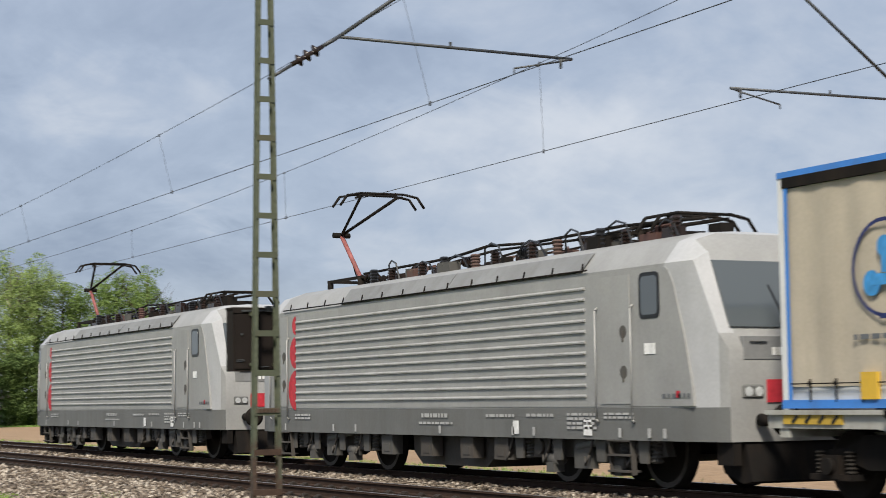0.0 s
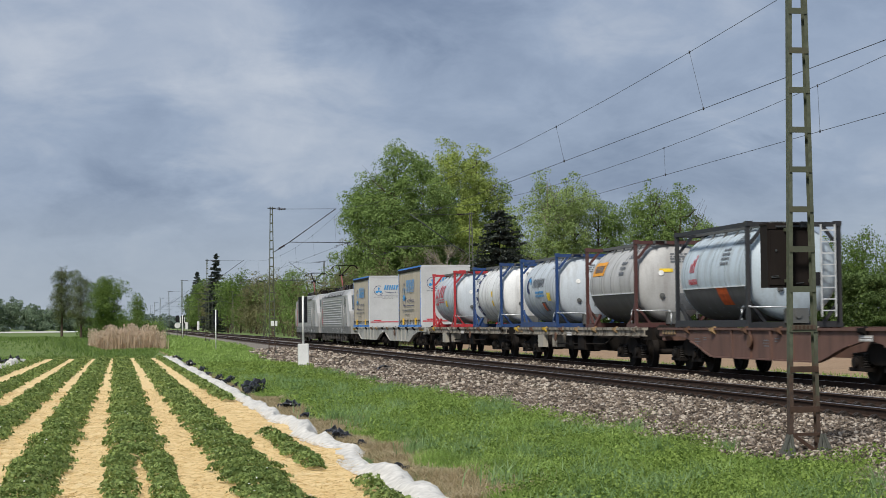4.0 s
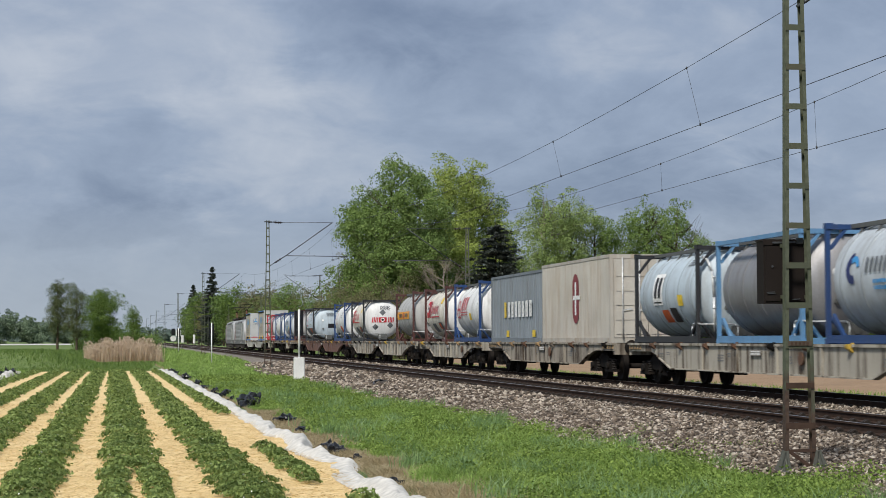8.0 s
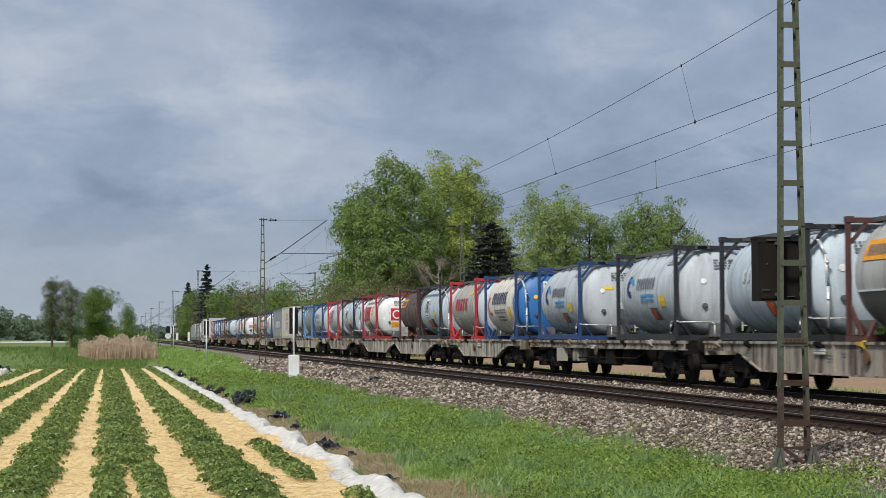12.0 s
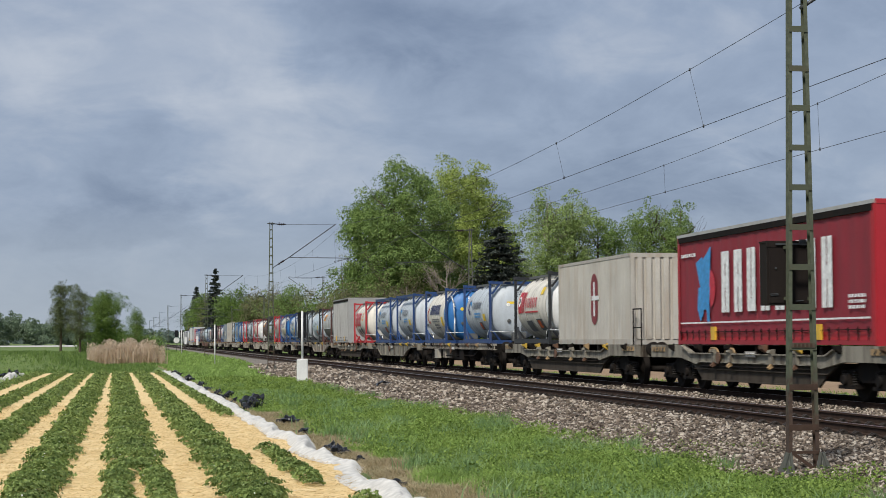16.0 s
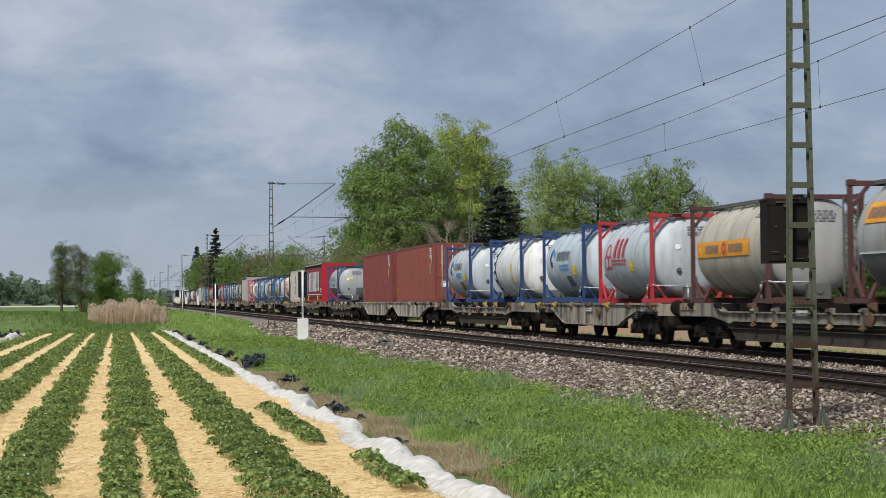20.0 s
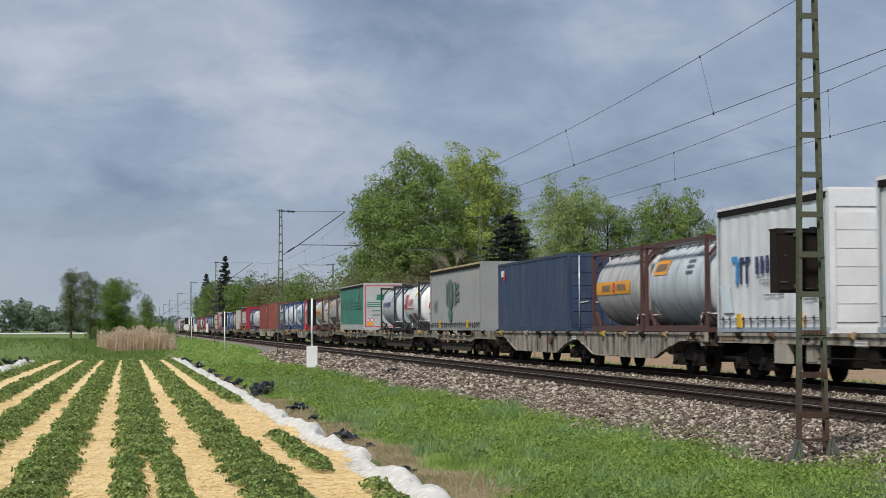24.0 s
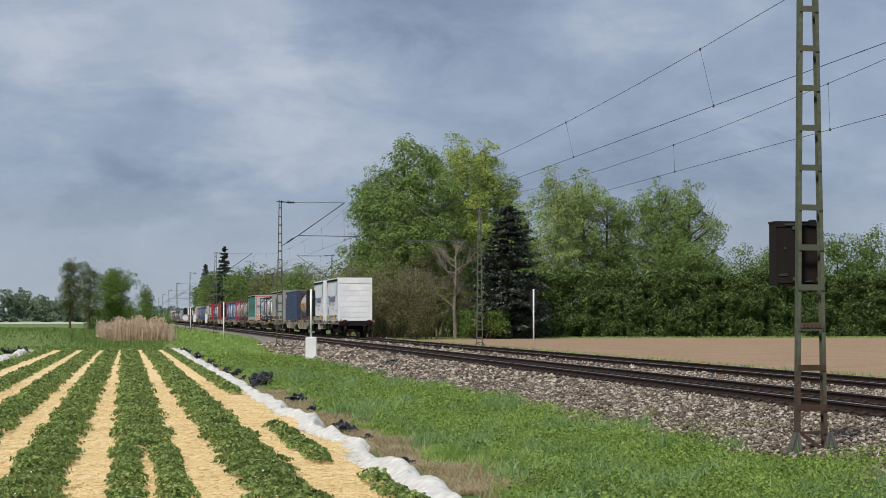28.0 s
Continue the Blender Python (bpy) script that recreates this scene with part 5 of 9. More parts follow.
for i in range(12):
    px = 1690 + 47 * i
    bush(seen(px, 159), 159, 5.2, 3.4, 3.6 + 1.3 * math.sin(i * 2.3), 340 + i, "green undergrowth below the trees at the field end", (L_DARK, L_BUSH, L_POPLAR)[i % 3], 2600, 0.2, "undergrowth at the field end")
for i in range(12):
    dep = 186 + 6 * math.sin(i * 2.1)
    tree(seen(1660 + 54 * i, dep), dep, 8.2 + 1.2 * math.sin(i * 1.3), 4.4, 360 + i, "green tree in the copse behind the field end", (L_DARK, L_POPLAR, L_DARK)[i % 3], 3600, 0.28, 0.02, group="trees beyond the hedge")
# the wooded edge that follows the line into the distance
for i in range(26):
    dep = 172 + 17 * i
    x = 24.5 + 3.2 * math.sin(i * 1.9) + 0.012 * dep
    h = 6.9 + 0.0135 * (dep - 172) + 1.5 * math.sin(i * 2.7) + (1.2 if i % 3 == 0 else 0)
    lv = (L_BUSH, L_BROWN, L_POPLAR, L_BUSH)[i % 4]
    bush(x, dep, 8.5, 9, h, 220 + i, "mixed green and brown wooded edge along the line", lv, 2600, 0.26 + 0.004 * i, "wooded edge along the line")
    if i % 2:
        bush(x + 7, dep + 6, 9, 9, h * 1.1, 320 + i, "mixed green wooded edge along the line", L_POPLAR, 1800, 0.34, "wooded edge along the line")
for i, (az, dep, h) in enumerate(((2.08, 640, 12.6), (2.24, 600, 15.0), (2.42, 560, 15.4), (2.66, 520, 13.5), (2.85, 480, 13.0), (3.2, 430, 12.5), (3.6, 400, 13.0), (4.1, 350, 11.5))):
    tree(dep * math.tan(radians(az)), dep, h, 4.6, 400 + i, "leafy green tree at the end of the wooded edge", (L_BUSH, L_POPLAR, L_BUSH, L_BROWN)[i % 4], 4200, 0.42, 0.06, group="wooded edge along the line")
fir(seen(397, 450), 450, 19.6, 5.0, 260, "slender dark fir above the wooded edge")
fir(seen(364, 680), 680, 22.6, 7.0, 261, "broad dark fir above the wooded edge")
tree(seen(498, 300), 300, 10.8, 3.8, 262, "pale budding tree in the wooded edge", L_BROWN, 2600, 0.22, 0.2, group="wooded edge along the line")
tree(seen(532, 262), 262, 9.8, 3.6, 263, "green tree in the wooded edge", L_POPLAR, 2600, 0.26, 0.2, group="wooded edge along the line")
tree(seen(620, 175), 175, 9.6, 2.2, 264, "bare slender tree beside the grove", L_BROWN, 300, 0.16, 0.3, trunk_r=0.1, group="wooded edge along the line")
# trees across the meadow on the near side
tree(seen(124, 262), 262, 10.4, 2.4, 270, "slender open green tree on the meadow", L_OLIVE, 3600, 0.26, 0.14, lobes=[(0.5 * math.sin(i * 2.4), 0.4 * math.cos(i * 1.7), 2.9 + 0.75 * i, 1.35 - 0.07 * abs(i - 4), 1.3, 0.85) for i in range(10)], group="meadow trees")
tree(seen(158, 258), 258, 9.4, 2.4, 271, "slender open green tree on the meadow", L_OLIVE, 3400, 0.26, 0.12, lobes=[(0.6 * math.sin(i * 2.1 + 1), 0.4 * math.cos(i * 1.5), 2.4 + 0.75 * i, 1.5 - 0.08 * abs(i - 3), 1.3, 0.85) for i in range(9)], group="meadow trees")
tree(seen(203, 250), 250, 8.1, 3.7, 272, "rounded green tree on the meadow", L_BUSH, 6400, 0.28, 0.12, group="meadow trees")
tree(seen(258, 300), 300, 6.6, 2.0, 273, "small green tree by the reeds", L_BUSH, 1500, 0.28, 0.15, group="meadow trees")
bush(seen(240, 280), 280, 8, 6, 3.6, 274, "low green shrubs behind the reeds", L_BUSH, 2200, 0.24, "meadow shrubs")
bush(seen(175, 270), 270, 8, 6, 3.0, 275, "low green shrubs behind the reeds", L_BUSH, 1800, 0.24, "meadow shrubs")
bush(seen(280, 330), 330, 7, 6, 3.0, 276, "low green shrubs behind the reeds", L_POPLAR, 1800, 0.26, "meadow shrubs")


def far_wood():
    rng = np.random.default_rng(50)
    out = []
    for i in range(120):        # bearings from the left of the view to beyond its right
        a = -0.16 + 0.0064 * i
        dep = 1300 + 120 * math.sin(i * 1.3)
        x = dep * math.tan(a)
        h = 10.5 + 2.0 * math.sin(i * 2.1) + 1.4 * math.sin(i * 5.3)
        lobes = [(x + rng.normal(0, 5), dep + rng.normal(0, 5), h * rng.uniform(0.2, 0.62), 5, 5, h * 0.32) for _ in range(6)]
        out.append(crown_leaves(rng, lobes, 420, 2.3, 2.2, 0.4))
    tagged(new("far_wood", tri_soup("far_wood", np.concatenate(out), L_HAZETINT, 4)), "distant woodland on the horizon, haze painted into its blue-green leaves", "woodland", kind="stuff")
    out = []
    for i in range(26):
        x, dep = -112 + 4.3 * i + rng.normal(0, 1), 800 + rng.uniform(-25, 25)
        h = 15.5 - 0.0042 * (x + 70) ** 2 * (1 if x > -70 else 0.4) + 1.6 * math.sin(i * 1.7)
        h = max(4.5, h)
        lobes = [(x + rng.normal(0, 1.9), dep + rng.normal(0, 3), h * q, 2.9, 2.9, h * 0.22) for q in (0.2, 0.38, 0.55, 0.7, 0.8)]
        out.append(crown_leaves(rng, lobes, 900, 1.1, 1.3, 0.6))
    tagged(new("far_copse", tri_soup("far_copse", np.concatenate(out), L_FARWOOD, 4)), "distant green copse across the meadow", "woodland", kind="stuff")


far_wood()

# ---------- the freight train: shared pieces ----------
def bogie_meshes():
    """A two-axle freight bogie; its origin lies on the rail, under its pivot."""
    bm = bmesh.new()
    for s in (-1, 1):
        plate_yz(bm, [(-1.25, 0.50), (-1.18, 0.66), (-0.62, 0.70), (-0.35, 0.86), (0.35, 0.86), (0.62, 0.70), (1.18, 0.66), (1.25, 0.50), (0.62, 0.52), (0.3, 0.42), (-0.3, 0.42), (-0.62, 0.52)], s * 1.0 - 0.06, s * 1.0 + 0.06)
    box(bm, -1.0, 1.0, -0.22, 0.22, 0.55, 0.86)
    frame_me = mesh("bogie_frame", bm, M_DARKSTEEL)
    bm = bmesh.new()
    for s in (-1, 1):
        x = s * 0.72
        prof = [(0.0, -0.07), (0.10, -0.07), (0.13, -0.04), (0.36, -0.035), (0.40, -0.065), (0.46, -0.065), (0.46, 0.055), (0.485, 0.062), (0.485, 0.09), (0.40, 0.09), (0.36, 0.03), (0.13, 0.04), (0.10, 0.09), (0.0, 0.09)]
        ring0 = []
        for r, d in prof:
            ring0.append([bm.verts.new((x - s * d, r * math.cos(a), 0.46 + r * math.sin(a))) for a in (2 * math.pi * i / 28 for i in range(28))] if r > 0 else [bm.verts.new((x - s * d, 0, 0.46))])
        for a, b in zip(ring0, ring0[1:]):
            for i in range(28):
                j = (i + 1) % 28
                q = list(dict.fromkeys([a[i % len(a)], a[j % len(a)], b[j % len(b)], b[i % len(b)]]))
                if len(q) > 2:
                    bm.faces.new(q).smooth = True
    tube(bm, (-0.66, 0, 0.46), (0.66, 0, 0.46), 0.085, 10)
    wheel_me = mesh("wheelset", bm, M_WHEEL)
    bm = bmesh.new()
    box(bm, -0.13, 0.13, -0.17, 0.17, 0.30, 0.60)
    tube(bm, (-0.2, 0, 0.46), (-0.1, 0, 0.46), 0.11, 12)
    tube(bm, (0.1, 0, 0.46), (0.2, 0, 0.46), 0.11, 12)
    box(bm, -0.12, 0.12, -0.42, 0.42, 0.28, 0.36)
    axle_me = mesh("axle_box", bm, M_DARKSTEEL)
    bm = bmesh.new()
    coil(bm, 0, 0, 0.35, 0.66, 0.09)
    spring_me = mesh("coil_spring", bm, M_SPRING)
    return frame_me, wheel_me, axle_me, spring_me


BOGIE, WHEELSET, AXLEBOX, SPRING = bogie_meshes()


def add_bogie(parent, y):
    b = attach("bogie", BOGIE, parent, (0, y, 0))
    for a in (-0.9, 0.9):
        attach("wheelset", WHEELSET, b, (0, a, 0))
        for s in (-1.0, 1.0):
            attach("axle_box", AXLEBOX, b, (s * 1.05, a, 0))
            for d in (-0.29, 0.29):
                attach("coil_spring", SPRING, b, (s * 1.06, a + d, 0))
    return b


bm = bmesh.new()
lathe_y(bm, [(0.0, -0.05), (0.09, -0.05), (0.09, 0.25), (0.065, 0.25), (0.065, 0.52), (0.22, 0.52), (0.225, 0.55), (0.15, 0.58), (0.0, 0.585)], 18)
BUFFER = mesh("buffer", bm, M_DARKSTEEL)

MOVERS = []          # (thing, place along the train, height)

P_CLEANWAGON = paint((0.42, 0.42, 0.38), 0.55, 0.0, 0.8, (0.15, 0.12, 0.09))
P_GREYWAGON = paint((0.42, 0.39, 0.325), 0.65, 0.0, 1.9, (0.08, 0.058, 0.04), 0.25)
P_OLDWAGON = paint((0.34, 0.305, 0.25), 0.7, 0.0, 1.9, (0.06, 0.043, 0.03), 0.2)
P_BROWNWAGON = paint((0.155, 0.085, 0.065), 0.7, 0.0, 0.6, (0.06, 0.045, 0.04))
P_POCKET = paint((0.28, 0.26, 0.21), 0.7, 0.0, 1.5, (0.05, 0.038, 0.028), 0.2)
P_SILL = paint((0.07, 0.058, 0.045), 0.8, 0.0, 0.9, (0.03, 0.023, 0.018), 0.15)
P_YELLOW = paint((0.55, 0.36, 0.05), 0.55, 0.0, 0.3)
P_TAN = paint((0.36, 0.24, 0.12), 0.7, 0.0, 0.6)
P_RUSTY = paint((0.13, 0.068, 0.04), 0.8, 0.0, 0.5)


def clutter(parent, kind, L, seed):
    """Small fittings on a wagon's flank: boxes, levers, brackets, plates."""
    rr = random.Random(seed)
    x = -1.34
    for i in range(int(L / 2.3)):
        y = -L / 2 + 1.2 + i * 2.3 + rr.uniform(-0.25, 0.25)
        if abs(y) > L / 2 - 0.9:
            continue
        bm = bmesh.new()
        w = rr.uniform(0.07, 0.15)
        plate_xz(bm, [(x - 0.09, 1.10), (x - 0.10, 1.175), (x + 0.05, 1.19), (x + 0.05, 1.0)], y - w, y + w)
        box(bm, x + 0.02, x + 0.07, y - w * 0.3, y + w * 0.3, 1.185, 1.215)
        part("spigot_bracket", bm, (P_RUSTY, P_TAN, M_DARKSTEEL, M_DARKSTEEL, P_GREYWAGON, P_RUSTY, P_YELLOW, M_DARKSTEEL)[rr.randint(0, 7)], parent)
    bm = bmesh.new()
    box(bm, x - 0.012, x - 0.004, -0.36, 0.36, 0.90, 1.04)
    p = part("lettering_panel", bm, paint((0.30, 0.28, 0.25), 0.6), parent)
    bm = bmesh.new()
    for r in range(2):
        for k in range(9):
            box(bm, x - 0.018, x - 0.012, -0.32 + 0.07 * k, -0.28 + 0.07 * k + rr.uniform(0, 0.02), 0.925 + 0.055 * r, 0.955 + 0.055 * r)
    part("marking", bm, M_WHITE, p)
    if kind in ("articulated", "fishbelly"):
        W = wall_side(1.302)
        for i in range(int(L / 5)):
            u = -L / 2 + 3.4 + 5 * i + rr.uniform(-0.4, 0.4)
            if abs(u) > L / 2 - 3 or (kind == "articulated" and abs(u) < 2.6):
                continue
            mark("small_print", parent, K_GREY, lambda b: (m_lines(b, W, u, u + 0.45, 0.72, 0.92, 3, seed + i, 0.42), m_lines(b, W, u + 0.75, u + 1.0, 0.84, 0.96, 2, seed + i, 0.42)))
    bm = bmesh.new()
    y = rr.uniform(-0.25, 0.25) * L
    tube(bm, (x - 0.05, y, 0.86), (x - 0.01, y, 0.86), 0.15, 16)
    part("brake_wheel", bm, P_RUSTY, parent)


def wagon(front, rear, kind, color, label, seed):
    mid, L = (front + rear) / 2, front - rear
    h = L / 2
    t = tagged(new("container_wagon"), label, "freight wagon", "wagons of the train")
    MOVERS.append((t, mid, RAIL))
    top = DECK - RAIL
    if kind == "articulated":
        pivots = (-h + 2.2, 0.0, h - 2.2)
    else:
        pivots = (-h + 2.5, h - 2.5)
    bays = list(zip(pivots, pivots[1:]))
    for s in (-1, 1):
        x0, x1 = sorted((s * 1.20, s * 1.30))
        if kind in ("articulated", "fishbelly"):
            for a, b in bays:
                bm = bmesh.new()
                e0 = a - (2.0 if a == pivots[0] else 0.0)
                e1 = b + (2.0 if b == pivots[-1] else 0.0)
                o0, o1 = (a + 0.9, b - 0.9)
                low = 0.42 if kind == "articulated" else 0.47
                k = 1.25
                if kind == "articulated":
                    k = 1.9
                hh = top - 0.36 - low
                arch = [(k * i / 8, hh * (0.35 * (0.5 + 0.5 * math.cos(math.pi * i / 8)) + 0.65 * (1 - i / 8))) for i in range(1, 8)] if kind == "articulated" else []
                pts = [(e0, top), (e0, top - 0.24), (a + 0.2 if e0 < a else a, top - 0.24), (o0, top - 0.36)] + [(o0 + q, low + z) for q, z in arch] + [(o0 + k, low), (o1 - k, low)]
                pts += [(o1 - q, low + z) for q, z in arch[::-1]] + [(o1, top - 0.36), (b - 0.2 if e1 > b else b, top - 0.24), (e1, top - 0.24), (e1, top)]
                plate_yz(bm, pts, x0, x1)
                part("side_beam", bm, color, t)
                bm = bmesh.new()
                xo = s * 1.345
                for f in (0.2, 0.4, 0.6, 0.8):
                    y = o0 + k + (o1 - o0 - 2 * k) * f
                    box(bm, *sorted((s * 1.30, xo)), y - 0.045, y + 0.045, low + 0.02, top - 0.03)
                bar(bm, (s * 1.32, e0, top - 0.03), (s * 1.32, e1, top - 0.03), 0.07, 0.06)
                bar(bm, (s * 1.31, o0 + k, low + 0.02), (s * 1.31, o1 - k, low + 0.02), 0.09, 0.035)
                line = [(0, top - 0.36 - low)] + arch + [(k, 0.02)]
                for (q0, z0), (q1, z1) in zip(line, line[1:]):
                    bar(bm, (s * 1.31, o0 + q0, low + z0), (s * 1.31, o0 + q1, low + z1), 0.09, 0.03)
                    bar(bm, (s * 1.31, o1 - q0, low + z0), (s * 1.31, o1 - q1, low + z1), 0.09, 0.03)
                part("beam_flange", bm, color, t)
        elif kind == "flat":
            bm = bmesh.new()
            bar(bm, (s * 1.27, -h + 0.4, top - 0.04), (s * 1.27, h - 0.4, top - 0.04), 0.16, 0.08)
            bar(bm, (s * 1.29, -h + 0.4, top - 0.15), (s * 1.29, h - 0.4, top - 0.15), 0.03, 0.16)
            bar(bm, (s * 1.27, -h + 0.4, top - 0.24), (s * 1.27, h - 0.4, top - 0.24), 0.14, 0.03)
            part("side_beam", bm, color, t)
            bm = bmesh.new()
            plate_yz(bm, [(pivots[0] + 1.6, top - 0.25), (pivots[0] + 3.0, 0.42), (pivots[1] - 3.0, 0.42), (pivots[1] - 1.6, top - 0.25)], *sorted((s * 0.50, s * 0.56)))
            part("belly_plate", bm, M_DARKSTEEL, t)
            bm = bmesh.new()
            box(bm, *sorted((s * 1.18, s * 1.36)), pivots[1] - 2.9, pivots[1] - 2.1, 0.48, top - 0.26)
            part("tool_box", bm, paint((0.40, 0.37, 0.31), 0.6, 0.0, 0.4), t)
            bm = bmesh.new()
            tube(bm, (s * 0.85, pivots[0] + 3.0, 0.70), (s * 0.85, pivots[0] + 4.6, 0.70), 0.24, 14)
            part("air_tank", bm, M_DARKSTEEL, t)
            for y, w, z0, c in ((pivots[0] + 5.4, 0.5, 0.45, M_DARKSTEEL), (pivots[0] + 6.8, 0.3, 0.55, M_DARKSTEEL), (pivots[1] - 4.2, 0.35, 0.5, P_OLDWAGON)):
                bm = bmesh.new()
                box(bm, *sorted((s * 0.95, s * 1.25)), y - w, y + w, z0, top - 0.27)
                box(bm, *sorted((s * 1.25, s * 1.27)), y - w * 0.8, y + w * 0.8, z0 + 0.04, top - 0.32)
                part("equipment_box", bm, c, t)
            bm = bmesh.new()
            path_tube(bm, [(s * 1.2, pivots[0] + 1.6, top - 0.3), (s * 1.22, pivots[0] + 2.6, 0.66), (s * 1.22, pivots[1] - 3.2, 0.62)], 0.025, 6)
            part("brake_pipe", bm, M_DARKSTEEL, t)
        else:
            bm = bmesh.new()
            m0, m1 = pivots[0] + 1.5, pivots[1] - 1.5
            pts = [(-h + 0.4, top), (-h + 0.4, top - 0.34), (pivots[0] + 0.7, top - 0.34), (m0 + 0.5, top - 0.50), (m0 + 0.9, top - 0.43), (m1 - 0.9, top - 0.43), (m1 - 0.5, top - 0.50), (pivots[1] - 0.7, top - 0.34), (h - 0.4, top - 0.34), (h - 0.4, top),
                   (pivots[1] - 0.9, top), (m1 - 0.1, top - 0.20), (m0 + 0.1, top - 0.20), (pivots[0] + 0.9, top)]
            plate_yz(bm, pts, x0, x1)
            part("side_beam", bm, color, t)
            bm = bmesh.new()
            bar(bm, (s * 1.32, m0 + 0.1, top - 0.215), (s * 1.32, m1 - 0.1, top - 0.215), 0.10, 0.03)
            bar(bm, (s * 1.31, m0 + 0.7, top - 0.43), (s * 1.31, m1 - 0.7, top - 0.43), 0.08, 0.025)
            for e, q in ((pivots[0] + 0.9, m0 + 0.1), (pivots[1] - 0.9, m1 - 0.1)):
                bar(bm, (s * 1.32, e, top - 0.015), (s * 1.32, q, top - 0.215), 0.10, 0.03)
            part("beam_flange", bm, color, t)
            bm = bmesh.new()
            plate_yz(bm, [(m0 - 0.2, top - 0.45), (m0 + 0.3, 0.55), (m0 + 0.8, 0.27), (m1 - 0.8, 0.27), (m1 - 0.3, 0.55), (m1 + 0.2, top - 0.45)], *sorted((s * 1.16, s * 1.22)))
            bar(bm, (s * 1.25, m0 + 0.3, 0.57), (s * 1.25, m1 - 0.3, 0.57), 0.06, 0.025)
            bar(bm, (s * 1.23, m0 + 0.8, 0.29), (s * 1.23, m1 - 0.8, 0.29), 0.05, 0.03)
            part("pocket_tub", bm, P_SILL, t)
            for i, f in enumerate((-0.31, -0.15, 0.15, 0.28)):
                y = (m0 + m1) / 2 + f * (m1 - m0)
                bm = bmesh.new()
                plate_xz(bm, [(s * 1.29, top - 0.09), (s * 1.40, top - 0.11), (s * 1.43, top - 0.17), (s * 1.38, top - 0.20), (s * 1.38, top - 0.42), (s * 1.29, top - 0.42)], y - 0.11, y + 0.11)
                hk = part("stake_pocket", bm, color, t)
                bm = bmesh.new()
                plate_xz(bm, [(s * 1.31, top - 0.42), (s * 1.37, top - 0.42), (s * 1.45, top - 0.52), (s * 1.42, top - 0.56), (s * 1.31, top - 0.50)], y - 0.055, y + 0.055)
                part("foot", bm, P_TAN if i % 3 else P_RUSTY, hk)
                if f > 0 and seed % 2:
                    bm = bmesh.new()
                    path_tube(bm, [(s * 1.34, y - 0.35, top - 0.2), (s * 1.34, y - 0.2, top - 0.09), (s * 1.34, y + 0.25, top - 0.07), (s * 1.34, y + 0.4, top - 0.19)], 0.03, 6)
                    part("folded_spigot", bm, P_TAN, hk)
            bm = bmesh.new()
            tube(bm, (s * 1.30, pivots[0] + 2.3, 0.66), (s * 1.30, pivots[1] - 2.3, 0.64), 0.02, 6)
            part("brake_rod", bm, M_DARKSTEEL, t)
    bm = bmesh.new()
    box(bm, -0.22, 0.22, -h + 0.5, h - 0.5, top - 0.3, top - 0.05)
    for i in range(int(L / 2.2) + 1):
        y = -h + 0.6 + i * (L - 1.2) / int(L / 2.2)
        box(bm, -1.2, 1.2, y - 0.06, y + 0.06, top - 0.2, top - 0.02)
    part("centre_sill", bm, M_DARKSTEEL, t)
    for e in (-1, 1):
        bm = bmesh.new()
        y0, y1 = sorted((e * (h - 0.62), e * (h - 0.42)))
        box(bm, -1.28, 1.28, y0, y1, top - 0.36, top - 0.02)
        part("headstock", bm, M_DARKSTEEL if kind == "flat" else color, t)
        for s in (-1, 1):
            attach("buffer", BUFFER, t, (s * 0.875, e * (h - 0.55), 1.06 - RAIL * 0 - 0.02), turn=0.0 if e > 0 else math.pi)
        bm = bmesh.new()
        path_tube(bm, [(0.0, e * (h - 0.4), 1.0), (0.0, e * (h - 0.1), 0.86), (0.02, e * h, 0.9)], 0.045, 6)
        part("coupling", bm, M_DARKSTEEL, t)
        if kind != "flat" or e > 0:
            bm = bmesh.new()
            bar(bm, (-1.31, e * (h - 0.55), top - 0.12), (-1.31, e * (h - 1.75), top - 0.12), 0.03, 0.13)
            hz = part("warning_stripe", bm, P_YELLOW if color == P_CLEANWAGON else P_TAN, t)
            bm = bmesh.new()
            for i in range(4):
                y = e * (h - 0.75 - 0.27 * i)
                bar(bm, (-1.332, y, top - 0.17), (-1.332, y - 0.11, top - 0.07), 0.005, 0.05)
            part("stripe", bm, M_BLACK, hz)
    for y in pivots:
        add_bogie(t, y)
    clutter(t, kind, L, seed)
    return t


# ---------- drawing flat marks on walls, drums and ends ----------
def wall_side(hw, yc=0.0):
    return lambda u, v, h=0.006: (-hw - h, yc - u, v)


def wall_end(y):
    return lambda u, v, h=0.006: (u, y - h, v)


def drum_side(r, zc):
    return lambda u, v, h=0.008: (-(r + h) * math.cos(v / r), -u, zc + (r + h) * math.sin(v / r))


def dome_end(r, zc, y, depth):
    def f(u, v, h=0.02):
        h = max(h, 0.02)
        q = max(0.0, 1 - (u * u + v * v) / (r * r))
        return (u, y - depth * math.sqrt(q) - h, zc + v)
    return f


def m_rect(bm, P, u0, u1, v0, v1, n=6, slant=0.0, h=0.006):
    nu = max(1, min(8, int(abs(u1 - u0) / 0.14)))
    for i in range(nu):
        a, b = u0 + (u1 - u0) * i / nu, u0 + (u1 - u0) * (i + 1) / nu
        for j in range(n):
            c, d = v0 + (v1 - v0) * j / n, v0 + (v1 - v0) * (j + 1) / n
            quad(bm, P(a + slant * (c - v0), c, h), P(b + slant * (c - v0), c, h), P(b + slant * (d - v0), d, h), P(a + slant * (d - v0), d, h))


